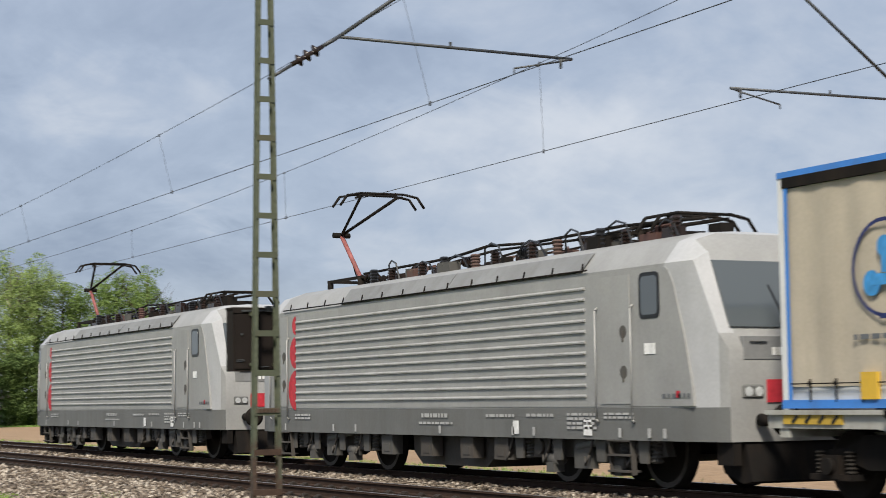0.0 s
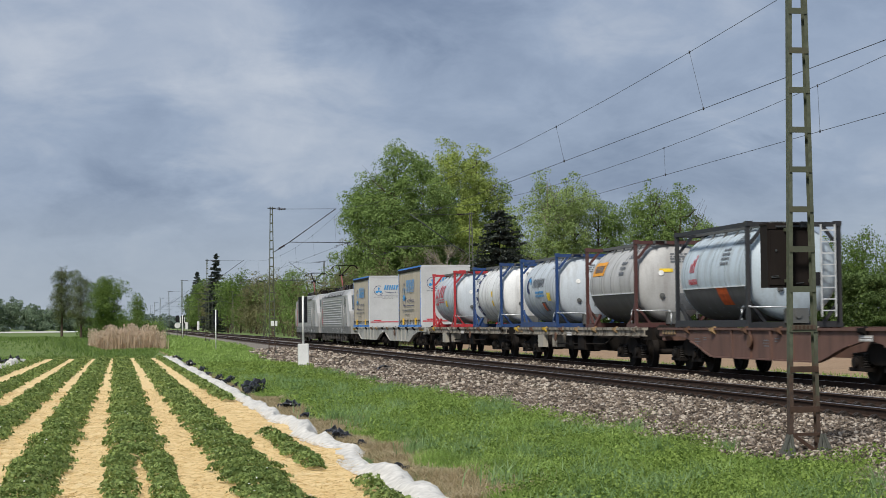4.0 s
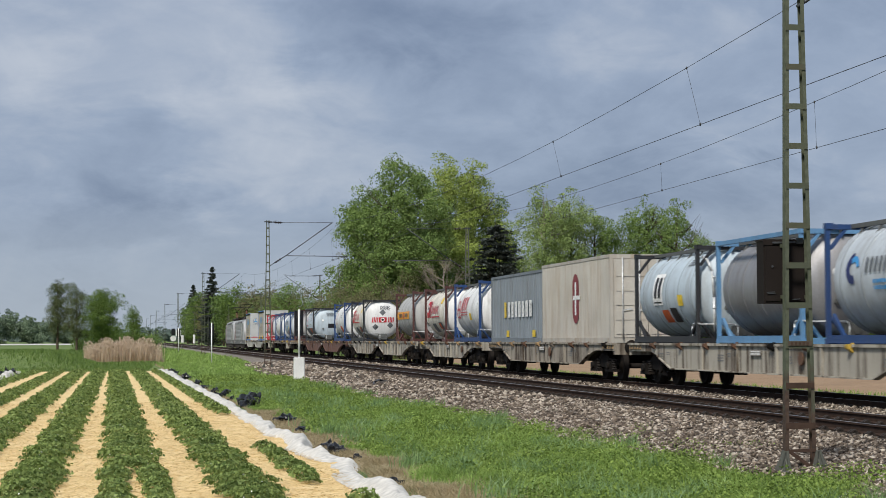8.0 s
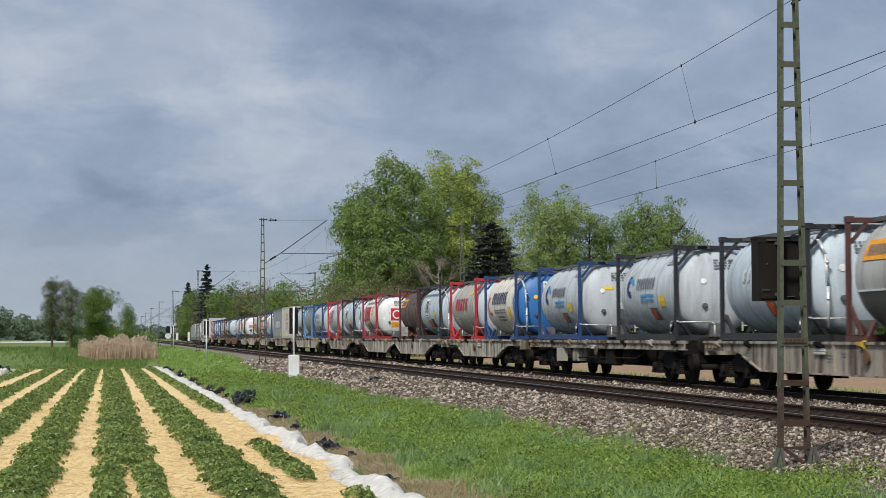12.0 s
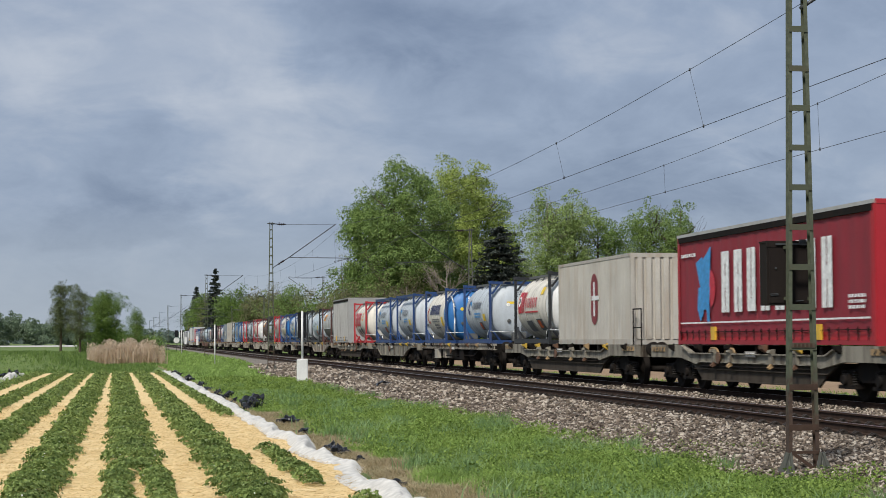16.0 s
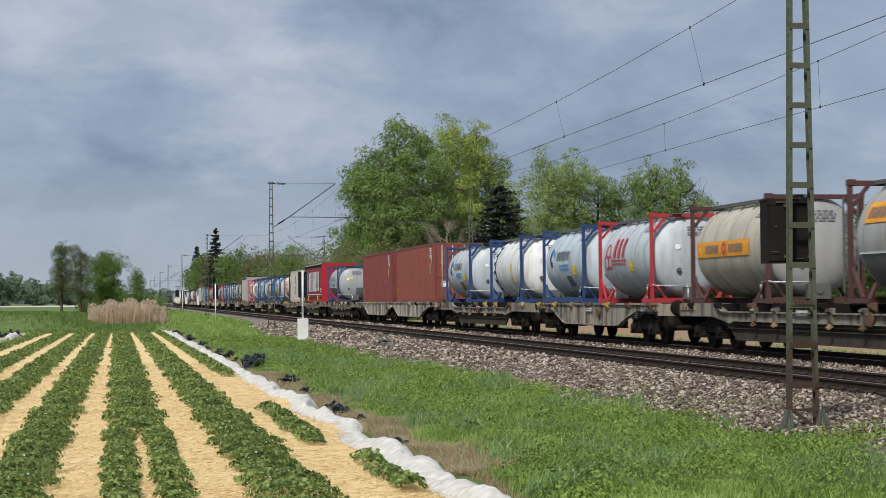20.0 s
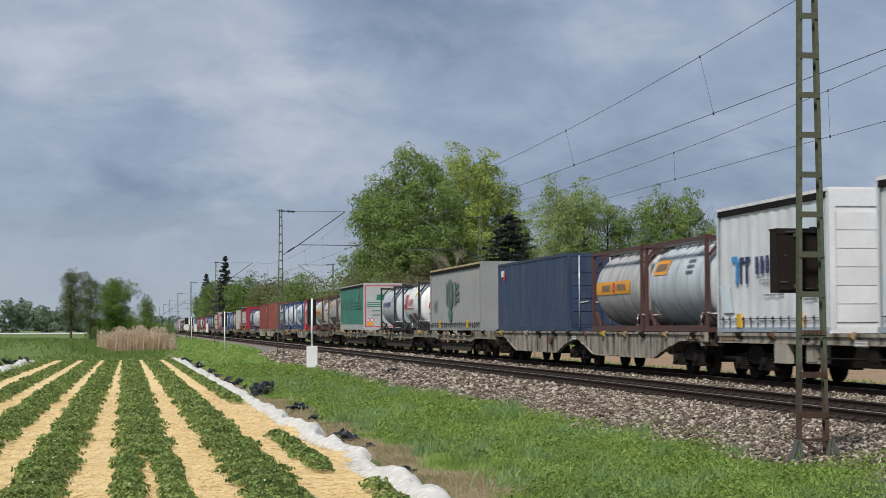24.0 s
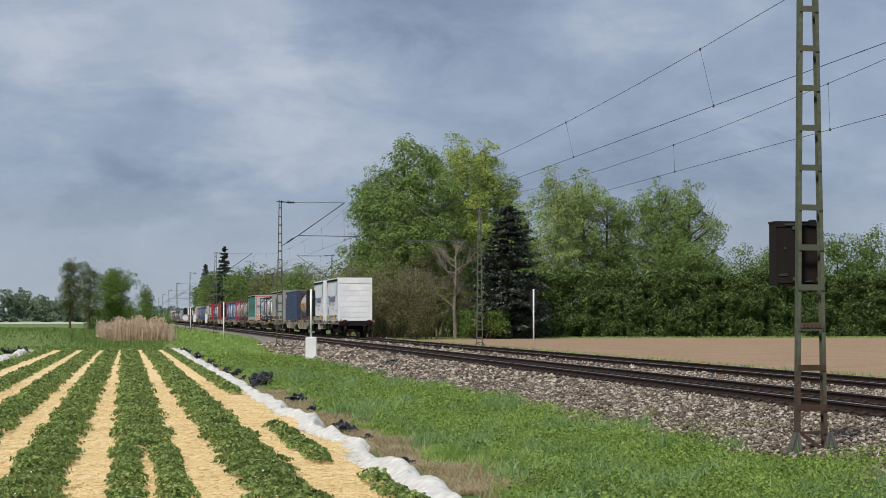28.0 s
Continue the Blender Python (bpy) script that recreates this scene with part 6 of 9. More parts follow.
def m_disc(bm, P, u, v, r, r0=0.0, a0=0.0, a1=360.0, h=0.006, n=20):
    for i in range(n):
        p, q = radians(a0 + (a1 - a0) * i / n), radians(a0 + (a1 - a0) * (i + 1) / n)
        o = [P(u + r * math.cos(p), v + r * math.sin(p), h), P(u + r * math.cos(q), v + r * math.sin(q), h)]
        if r0 > 0:
            quad(bm, P(u + r0 * math.cos(p), v + r0 * math.sin(p), h), o[0], o[1], P(u + r0 * math.cos(q), v + r0 * math.sin(q), h))
        else:
            bm.faces.new([bm.verts.new(x) for x in (P(u, v, h), *o)])


def m_letters(bm, P, n, u0, u1, v0, v1, seed=1, slant=0.0, weight=0.3):
    """A brand word as plain blocks of its size: each two uprights held together by one or two cross bars."""
    rr = random.Random(seed * 31 + n)
    w = (u1 - u0) / n
    k = max(0.2, min(0.3, weight))
    for i in range(n):
        a = u0 + i * w
        p, q = a + (0.48 - k) * w - 0.04 * w, a + (0.46 + k) * w
        s0, s1 = p + k * w * 0.95, q - k * w * 0.95
        m_rect(bm, P, p, s0, v0, v1, 5, slant, 0.016)
        m_rect(bm, P, s1, q, v0, v1, 5, slant, 0.016)
        hh = (v1 - v0) / 5
        for j in rr.choice(((0, 4), (2,), (4,), (0,), (2, 4), (0, 2))):
            c = v0 + j * hh
            quad(bm, *[P(u + slant * (z - v0), z, 0.016) for u, z in ((s0, c), (s1, c), (s1, c + hh), (s0, c + hh))])


def m_lines(bm, P, u0, u1, v0, v1, rows, seed=1, fill=0.6):
    """Small print that cannot be read, as bars."""
    rr = random.Random(seed)
    hh = (v1 - v0) / rows
    for r in range(rows):
        u = u0
        while u < u1 - 0.05:
            w = rr.uniform(0.06, 0.2)
            m_rect(bm, P, u, min(u + w, u1), v1 - (r + 1) * hh + hh * (1 - fill) / 2, v1 - r * hh - hh * (1 - fill) / 2, 1)
            u += w + 0.04


def mark(name, parent, material, draw, label=""):
    bm = bmesh.new()
    draw(bm)
    if name in ("brand_word", "brand_line", "placard", "caution_mark", "emblem", "brand_stripe"):        # one part for each block
        bmesh.ops.remove_doubles(bm, verts=bm.verts, dist=0.0004)
        left = set(bm.faces)
        while left:
            block, todo = set(), [left.pop()]
            while todo:
                f = todo.pop()
                block.add(f)
                for e in f.edges:
                    for g in e.link_faces:
                        if g in left:
                            left.discard(g)
                            todo.append(g)
            vs = list({v for f in block for v in f.verts})
            ix = {v: i for i, v in enumerate(vs)}
            ob = attach("brand_letter" if name == "brand_word" else name, raw(name, [v.co[:] for v in vs], [[ix[v] for v in f.verts] for f in block], material), parent)
        bm.free()
        return ob
    me = bpy.data.meshes.new(name)
    bm.to_mesh(me)
    bm.free()
    me.materials.append(material)
    return attach(name, me, parent, label=label)


def words(text, parent, material, matrix, size):
    """Readable words in the built-in font, made into a mesh."""
    c = bpy.data.curves.new("lettering", "FONT")
    c.body, c.size, c.align_x, c.align_y = text, size, "CENTER", "CENTER"
    ob = bpy.data.objects.new("lettering", c)
    me = bpy.data.meshes.new_from_object(ob)
    bpy.data.objects.remove(ob)
    me.transform(matrix)
    me.materials.clear()
    me.materials.append(material)
    return attach("lettering", me, parent)


def on_side(hw, u, v):
    return Matrix(((0, 0, -1, -hw - 0.008), (-1, 0, 0, -u), (0, 1, 0, v), (0, 0, 0, 1)))


def on_end(y, u, v):
    return Matrix(((1, 0, 0, u), (0, 0, -1, y - 0.008), (0, 1, 0, v), (0, 0, 0, 1)))


C_BLUE, C_SKY, C_RED, C_DRED, C_BROWN, C_BLACK = (0.018, 0.054, 0.165), (0.12, 0.27, 0.47), (0.43, 0.032, 0.04), (0.30, 0.025, 0.035), (0.085, 0.034, 0.03), (0.022, 0.024, 0.028)
S_WHITE, S_SILVER, S_PALE, S_CREAM, S_GREY, S_STEEL = (0.77, 0.78, 0.77), (0.50, 0.55, 0.59), (0.49, 0.575, 0.635), (0.74, 0.70, 0.61), (0.45, 0.45, 0.44), (0.32, 0.32, 0.33)
K_RED, K_NAVY, K_BLUE, K_ORANGE, K_YELLOW = plain("red_print", (0.52, 0.03, 0.05)), plain("navy_print", (0.02, 0.03, 0.12)), plain("blue_print", (0.05, 0.28, 0.60)), plain("orange_print", (0.75, 0.32, 0.02)), plain("yellow_print", (0.78, 0.55, 0.04))
K_WHITE, K_BLACK, K_GREY, K_GREEN, K_FLAG = plain("white_print", (0.8, 0.8, 0.78)), plain("black_print", (0.015, 0.015, 0.018)), plain("grey_print", (0.13, 0.14, 0.15)), plain("green_print", (0.02, 0.19, 0.12)), plain("placard_orange", (0.65, 0.11, 0.02))

TANK_H, TANK_R, TANK_Z = 2.59, 1.2, 1.36
CACHE = {}


def cached(key, build):
    if key not in CACHE:
        CACHE[key] = build()
    return CACHE[key]


def tank_shell(mat):
    bm = bmesh.new()
    prof = [(0.0, -2.98)] + [(TANK_R * math.sin(a), -2.52 - 0.46 * math.cos(a)) for a in (0.12, 0.3, 0.5, 0.7, 0.9, 1.1, 1.3, 1.45)] + [(TANK_R, -2.5)]
    prof += [(TANK_R, y) for y in (-1.25, 0, 1.25)]
    prof += [(r, -y) for r, y in prof[:10][::-1]]
    lathe_y(bm, prof, 40, 0, TANK_Z)
    return mesh("tank_shell", bm, mat)


def bands_mesh(mat):
    bm = bmesh.new()
    lathe_y(bm, [(TANK_R - 0.01, -0.035), (TANK_R + 0.009, -0.03), (TANK_R + 0.009, 0.03), (TANK_R - 0.01, 0.035)], 40, 0, TANK_Z)
    return mesh("cladding_band", bm, mat)


def end_frame(mat, brace):
    bm = bmesh.new()
    for s in (-1, 1):
        box(bm, *sorted((s * 1.215, s * 1.125)), -0.06, 0.06, 0, TANK_H)
        box(bm, *sorted((s * 1.222, s * 1.06)), -0.09, 0.09, TANK_H - 0.12, TANK_H + 0.004)
        box(bm, *sorted((s * 1.222, s * 1.06)), -0.09, 0.09, -0.003, 0.12)
        bar(bm, (s * 1.1, 0, 2.05), (s * 0.72, 0, 2.52), 0.10, 0.07)
        bar(bm, (s * 1.1, 0, 0.55), (s * 0.72, 0, 0.08), 0.10, 0.07)
    box(bm, -1.08, 1.08, -0.06, 0.06, TANK_H - 0.13, TANK_H - 0.02)
    box(bm, -1.08, 1.08, -0.06, 0.06, 0.0, 0.14)
    if brace:
        for s in (-1, 1):
            bar(bm, (s * 1.16, 0.07, 0.72), (s * 1.16, 0.62, 0.10), 0.07, 0.09)
            bar(bm, (s * 1.16, 0.05, 0.06), (s * 1.16, 0.95, 0.06), 0.09, 0.10)
            bar(bm, (s * 1.16, 0.92, 0.06), (s * 0.95, 0.80, 0.40), 0.08, 0.09)
    return mesh("end_frame", bm, mat)


def side_rail(mat, z, h):
    bm = bmesh.new()
    box(bm, -1.22, -1.10, -2.68, 2.895, z, z + h)
    return mesh("side_rail", bm, mat)


def walkway_mesh():
    bm = bmesh.new()
    z = TANK_H - 0.015
    for x in (-0.62, -0.28):
        bar(bm, (x, -2.9, z - 0.05), (x, 2.9, z - 0.05), 0.05, 0.09)
    for i in range(24):
        y = -2.8 + i * 0.243
        box(bm, -0.62, -0.28, y - 0.07, y + 0.07, z - 0.02, z)
    for i in range(6):
        y = -2.4 + i * 0.95
        bar(bm, (-0.6, y, z - 0.1), (-0.72, y, TANK_Z + 0.93), 0.04, 0.04)
        bar(bm, (-0.3, y, z - 0.1), (-0.3, y, TANK_Z + 1.12), 0.04, 0.04)
    tube(bm, (-0.05, 0.35, TANK_Z + 1.1), (-0.05, 0.35, TANK_H - 0.03), 0.26, 14)
    return mesh("walkway", bm, M_GRATE)


P_CAB_GREY = paint((0.42, 0.41, 0.39), 0.5, 0.0, 0.4)
M_GRATE = paint((0.14, 0.145, 0.14), 0.6, 0.4, 0.4)


def handrail_mesh():
    bm = bmesh.new()
    for y0 in (-2.96,):
        path_tube(bm, [(-1.17, y0 + 0.05, 0.52), (-1.17, y0 + 0.62, 0.52), (-1.17, y0 + 0.70, 0.46), (-1.17, y0 + 0.70, 0.08)], 0.022, 6)
    path_tube(bm, [(-1.16, -2.8, 0.50), (-0.95, -3.02, 0.50), (-0.25, -3.02, 0.50), (-0.18, -3.02, 0.42), (-0.18, -3.02, 0.08)], 0.02, 6)
    return mesh("handrail", bm, M_PALETUBE)


M_PALETUBE = plain("pale_pipe", (0.62, 0.64, 0.64), 0.4, 0.3)


def ladder_mesh(mat):
    bm = bmesh.new()
    for x in (0.62, 0.98):
        bar(bm, (x, -2.98, 0.25), (x, -2.98, 2.5), 0.03, 0.05)
    for i in range(8):
        bar(bm, (0.62, -2.98, 0.4 + 0.28 * i), (0.98, -2.98, 0.4 + 0.28 * i), 0.03, 0.03)
    return mesh("ladder", bm, mat)


def valve_mesh():
    bm = bmesh.new()
    box(bm, -0.28, 0.28, -3.0, -2.78, 0.10, 0.46)
    tube(bm, (0.0, -3.03, 0.3), (0.0, -2.8, 0.3), 0.09, 10)
    return mesh("valve_box", bm, M_GRATE)


def logo_words(t, P, kind, seed):
    """The marks of each sort of tank, in their colours."""
    if kind == "rings":
        mark("emblem", t, K_RED, lambda b: [m_disc(b, P, -1.85 + dx, 0.02 + dz, 0.24, 0.17) for dx, dz in ((0, 0.22), (-0.19, -0.12), (0.19, -0.12))])
        mark("brand_word", t, K_RED, lambda b: (m_letters(b, P, 3, -1.35, 0.05, 0.02, 0.62, seed, 0.12, 0.22), m_rect(b, P, -1.4, 0.15, -0.08, -0.04, 1), m_lines(b, P, -1.4, 0.1, -0.22, -0.12, 1, seed)))
        mark("caution_mark", t, K_YELLOW, lambda b: m_rect(b, P, 0.45, 0.85, -0.42, -0.12, 2))
    elif kind == "band":
        mark("brand_band", t, K_NAVY, lambda b: m_rect(b, P, -2.28, -1.86, -0.95, 1.0, 12))
        mark("brand_word", t, K_WHITE, lambda b: [m_rect(b, P, -2.2, -1.94, -0.8 + 0.36 * i, -0.58 + 0.36 * i, 2, 0, 0.012) for i in range(5)])
        mark("caution_mark", t, K_YELLOW, lambda b: (m_rect(b, P, 0.9, 1.15, -0.1, 0.12, 2), m_rect(b, P, 0.9, 1.15, -0.5, -0.26, 2)))
    elif kind == "crescent":
        mark("emblem", t, K_NAVY, lambda b: m_disc(b, P, -1.55, 0.22, 0.34, 0.16, 100, 290))
        mark("emblem", t, K_BLUE, lambda b: m_disc(b, P, -1.5, 0.2, 0.27, 0.14, 10, 130, 0.01))
        mark("brand_word", t, K_GREY, lambda b: m_letters(b, P, 8, -0.95, 0.85, 0.10, 0.42, seed, 0.0, 0.24))
        mark("brand_line", t, K_BLUE, lambda b: m_lines(b, P, -0.5, 0.8, -0.28, -0.02, 2, seed))
        mark("caution_mark", t, K_YELLOW, lambda b: m_rect(b, P, 1.25, 1.75, -0.42, -0.12, 2))
        mark("placard", t, K_GREY, lambda b: m_rect(b, P, 0.2, 0.85, -0.85, -0.45, 3))
        mark("placard", t, K_FLAG, lambda b: m_rect(b, P, 0.28, 0.62, -0.8, -0.5, 3, 0, 0.012)) if seed % 2 else None
    elif kind == "label":
        mark("brand_label", t, K_ORANGE, lambda b: m_rect(b, P, -2.2, -0.9, 0.28, 0.75, 4))
        mark("brand_word", t, K_GREY, lambda b: m_letters(b, P, 7, -2.05, -1.05, 0.38, 0.62, seed, 0.1, 0.4))
        mark("small_print", t, K_GREY, lambda b: m_lines(b, P, 0.9, 1.5, 0.2, 0.7, 3, seed))
    elif kind == "bandlabel":
        mark("brand_label", t, K_ORANGE, lambda b: m_rect(b, P, -2.45, 1.55, -0.18, 0.22, 4))
        mark("brand_word", t, K_GREY, lambda b: (m_letters(b, P, 6, -1.75, -0.7, -0.08, 0.12, seed, 0.0, 0.4), m_letters(b, P, 6, 0.05, 1.1, -0.08, 0.12, seed + 1, 0.0, 0.4)))
        mark("emblem", t, K_RED, lambda b: m_disc(b, P, -0.3, 0.02, 0.17, 0.07, h=0.012))
    elif kind == "flame":
        mark("emblem", t, K_RED, lambda b: [m_rect(b, P, -1.75 + 0.14 * i, -1.68 + 0.14 * i, 0.1, 0.34 + 0.12 * i, 2, 0.2) for i in range(3)])
        mark("brand_word", t, K_RED, lambda b: m_letters(b, P, 5, -1.8, -1.1, -0.22, -0.08, seed))
        mark("small_print", t, K_GREY, lambda b: m_lines(b, P, 0.7, 1.3, 0.2, 0.7, 4, seed))
        mark("placard", t, K_FLAG, lambda b: m_rect(b, P, 0.3, 1.1, -0.85, -0.35, 3))
    elif kind == "stripes":
        mark("emblem", t, K_RED, lambda b: [m_rect(b, P, -2.3 + q, -2.3 + q + w, -0.2, 0.62, 4, 0.06 if w < 0.3 else 0) for q, w in ((0, 0.55), (0.62, 0.12), (0.82, 0.09), (0.98, 0.06))])
        mark("emblem", t, K_WHITE, lambda b: m_disc(b, P, -2.02, 0.24, 0.2, h=0.012))
        mark("emblem", t, K_BLACK, lambda b: m_disc(b, P, -2.02, 0.26, 0.1, h=0.016))
        mark("brand_word", t, K_RED, lambda b: (m_letters(b, P, 7, -1.1, 0.85, -0.02, 0.36, seed, 0, 0.2), m_rect(b, P, -1.1, 1.0, -0.2, -0.14, 1)))
        mark("caution_mark", t, K_YELLOW, lambda b: m_rect(b, P, 1.1, 1.55, 0.45, 0.75, 2))
        mark("placard", t, K_GREY, lambda b: (m_rect(b, P, -1.3, -0.4, -1.0, -0.5, 3), m_rect(b, P, 0.4, 1.3, -0.95, -0.45, 3)))
        mark("placard", t, K_FLAG, lambda b: m_rect(b, P, 0.55, 0.95, -0.82, -0.5, 3, 0, 0.012))
    elif kind == "square":
        mark("brand_plate", t, K_WHITE, lambda b: m_rect(b, P, -1.2, -0.3, -0.3, 0.6, 6))
        mark("brand_word", t, K_BLACK, lambda b: (m_letters(b, P, 2, -1.1, -0.4, -0.1, 0.48, seed, 0.08, 0.4), m_rect(b, P, -1.1, -0.4, -0.24, -0.2, 1, 0, 0.012)))
        mark("placard", t, K_BLACK, lambda b: m_rect(b, P, 0.2, 0.8, -0.85, -0.4, 3))
        mark("placard", t, K_FLAG, lambda b: m_rect(b, P, -0.6, 0.05, -0.85, -0.45, 3))
        mark("caution_mark", t, K_YELLOW, lambda b: m_rect(b, P, 1.05, 1.5, -0.35, -0.05, 2))
    elif kind == "bigred":
        mark("brand_word", t, K_RED, lambda b: (m_letters(b, P, 5, -1.9, 0.4, -0.30, 0.55, seed, 0.05, 0.3), m_disc(b, P, -1.95, 0.1, 0.5, 0.34, 70, 300)))
        mark("placard", t, K_GREY, lambda b: (m_rect(b, P, -0.2, 0.55, -0.85, -0.4, 3), m_rect(b, P, -1.2, -0.6, -0.85, -0.5, 3)))
        mark("small_print", t, K_ORANGE, lambda b: m_lines(b, P, 0.9, 1.5, 0.0, 0.6, 3, seed))
    elif kind == "plainred":
        mark("brand_word", t, K_RED, lambda b: m_letters(b, P, 5, -1.7, 1.0, -0.10, 0.42, seed, 0.0, 0.26))
        mark("caution_mark", t, K_YELLOW, lambda b: m_rect(b, P, 1.2, 1.6, 0.55, 0.85, 2))
        mark("small_print", t, K_WHITE, lambda b: m_lines(b, P, -1.9, -1.2, -0.75, -0.4, 3, seed))
    elif kind == "script":
        mark("emblem", t, K_RED, lambda b: m_disc(b, P, -1.85, 0.0, 0.4, 0.3, 110, 300))
        mark("brand_word", t, K_NAVY, lambda b: m_letters(b, P, 8, -1.55, 1.15, 0.02, 0.50, seed, 0.15, 0.26))
        mark("small_print", t, K_GREY, lambda b: (m_lines(b, P, -1.1, 0.9, -0.36, -0.16, 2, seed), m_lines(b, P, -0.6, 0.6, -0.7, -0.42, 2, seed + 1)))
        mark("caution_mark", t, K_YELLOW, lambda b: m_rect(b, P, 1.35, 1.8, -0.55, -0.1, 2))
    elif kind == "longword":
        mark("brand_word", t, K_NAVY, lambda b: (m_letters(b, P, 3, -1.9, -1.1, 0.02, 0.3, seed, 0.1), m_letters(b, P, 10, -0.9, 1.3, 0.02, 0.3, seed + 1, 0.1)))
        mark("small_print", t, K_GREY, lambda b: m_lines(b, P, 1.3, 1.9, 0.3, 0.8, 4, seed))
    elif kind == "faded":
        mark("brand_word", t, paint((0.62, 0.65, 0.67), 0.5), lambda b: m_letters(b, P, 8, -1.4, 1.3, 0.06, 0.34, seed, 0, 0.2))
        mark("placard", t, K_GREY, lambda b: m_rect(b, P, 0.0, 0.6, -0.85, -0.4, 3))
        mark("placard", t, K_FLAG, lambda b: m_rect(b, P, 0.1, 0.5, -0.8, -0.45, 3, 0, 0.012))
        mark("caution_mark", t, K_YELLOW, lambda b: m_rect(b, P, 1.2, 1.6, -0.35, -0.05, 2))


def tank(s, frame, style, shell, logo, label, dome=None, low=None, seed=1, plate=None, ladder=True):
    """A 20-foot tank in its frame. style: beam, skirt or full; low: colour of the cladding's lower half."""
    t = tagged(new("tank_container"), label, "tank container", "containers on the train")
    MOVERS.append((t, s, DECK))
    fm, sm = paint(frame, 0.5, 0.0, 0.3), paint(shell, 0.46, 0.0 if shell != S_STEEL else 0.5, 0.6, (0.16, 0.14, 0.12))
    attach("tank_shell", cached(("shell", shell), lambda: tank_shell(sm)), t)
    if dome:
        bm = bmesh.new()
        prof = [(0.0, -2.99)] + [((TANK_R + 0.006) * math.sin(a), -2.52 - 0.466 * math.cos(a)) for a in (0.12, 0.3, 0.5, 0.7, 0.9, 1.1, 1.3, 1.45)] + [(TANK_R + 0.006, -2.3)]
        lathe_y(bm, prof, 40, 0, TANK_Z)
        part("tank_end", bm, paint(dome, 0.4, 0.0, 0.3), t)
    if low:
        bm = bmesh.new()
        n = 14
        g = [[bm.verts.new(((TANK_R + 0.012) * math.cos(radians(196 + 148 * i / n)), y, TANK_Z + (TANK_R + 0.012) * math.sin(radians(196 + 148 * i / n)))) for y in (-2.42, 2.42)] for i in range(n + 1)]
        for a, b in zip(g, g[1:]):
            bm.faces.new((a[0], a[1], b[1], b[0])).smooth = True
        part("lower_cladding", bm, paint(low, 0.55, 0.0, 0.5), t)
        bm = bmesh.new()
        bar(bm, (-1.15, -2.5, TANK_Z - 0.33), (-1.15, 2.5, TANK_Z - 0.33), 0.06, 0.03)
        part("ledge", bm, M_PALETUBE, t)
    bandm = cached(("band", shell), lambda: bands_mesh(paint(mul(shell, 0.72), 0.45, 0.2, 0.4)))
    for y in (-2.2, -1.1, 0.0, 1.1, 2.2):
        attach("cladding_band", bandm, t, (0, y, 0))
    ef = cached(("end", frame, style), lambda: end_frame(fm, style == "beam"))
    attach("end_frame", ef, t, (0, -2.74, 0))
    attach("end_frame", ef, t, (0, 2.955, 0), turn=math.pi)
    if style in ("skirt", "full"):
        attach("side_rail", cached(("rail", frame, 0), lambda: side_rail(fm, 0.02, 0.17)), t)
        for e in (-1, 1):
            bm = bmesh.new()
            bar(bm, (-1.16, e * 2.68, 0.62), (-1.16, e * 2.1, 0.15), 0.07, 0.08)
            part("corner_brace", bm, fm, t)
    if style == "full":
        attach("side_rail", cached(("rail", frame, 1), lambda: side_rail(fm, TANK_H - 0.12, 0.1)), t)
    attach("walkway", cached("walkway", walkway_mesh), t)
    attach("handrail", cached("handrail", handrail_mesh), t)
    attach("valve_box", cached("valve", valve_mesh), t)
    if ladder and logo not in ("rings", "band", "bigred"):
        attach("ladder", cached(("ladder", seed % 2), lambda: ladder_mesh(M_PALETUBE if seed % 2 else M_GRATE)), t)
    P = drum_side(TANK_R + 0.012, TANK_Z)
    logo_words(t, P, logo, seed)
    mark("small_print", t, K_GREY, lambda b: m_lines(b, P, 1.35, 1.95, 0.75, 1.1, 4, seed))
    Q = dome_end(TANK_R, TANK_Z, -2.52, 0.46)
    dark_dome = dome or shell
    pr = K_GREY if sum(dark_dome) > 0.9 else K_WHITE
    mark("small_print", t, pr, lambda b: m_lines(b, Q, -0.15, 0.5, 0.55, 0.85, 4, seed + 3))
    mark("round_sticker", t, K_WHITE if pr == K_GREY else K_YELLOW, lambda b: m_disc(b, Q, -0.45, 0.25, 0.08))
    bm = bmesh.new()
    y_p = -2.52 - 0.46 * math.sqrt(1 - (0.42 ** 2 + 0.42 ** 2) / TANK_R ** 2)
    tube(bm, (-0.42, y_p - 0.05, TANK_Z - 0.42), (-0.42, y_p + 0.03, TANK_Z - 0.42), 0.075, 12)
    tube(bm, (-0.42, y_p - 0.07, TANK_Z - 0.42), (-0.42, y_p - 0.05, TANK_Z - 0.42), 0.04, 10)
    part("inspection_port", bm, M_GRATE, t)
    if logo in ("script", "faded", "square"):
        bm = bmesh.new()
        path_tube(bm, [(-1.0, -2.62, 2.28), (-0.93, -2.82, 2.2), (-0.86, -2.98, 1.9), (-0.82, -3.02, 1.2), (-0.82, -3.02, 0.3)], 0.035, 8)
        for z in (1.7, 0.9):
            tube(bm, (-0.82, -3.02, z), (-0.82, -3.02, z + 0.05), 0.05, 8)
        part("vapour_pipe", bm, M_PALETUBE, t)
    if seed == 20:
        for i in range(3):
            bm = bmesh.new()
            box(bm, -1.235, -1.12, 0.75, 2.15, 0.14 + 0.17 * i, 0.29 + 0.17 * i)
            part("locker_drawer", bm, P_CAB_GREY, t, "pale grey locker drawer")
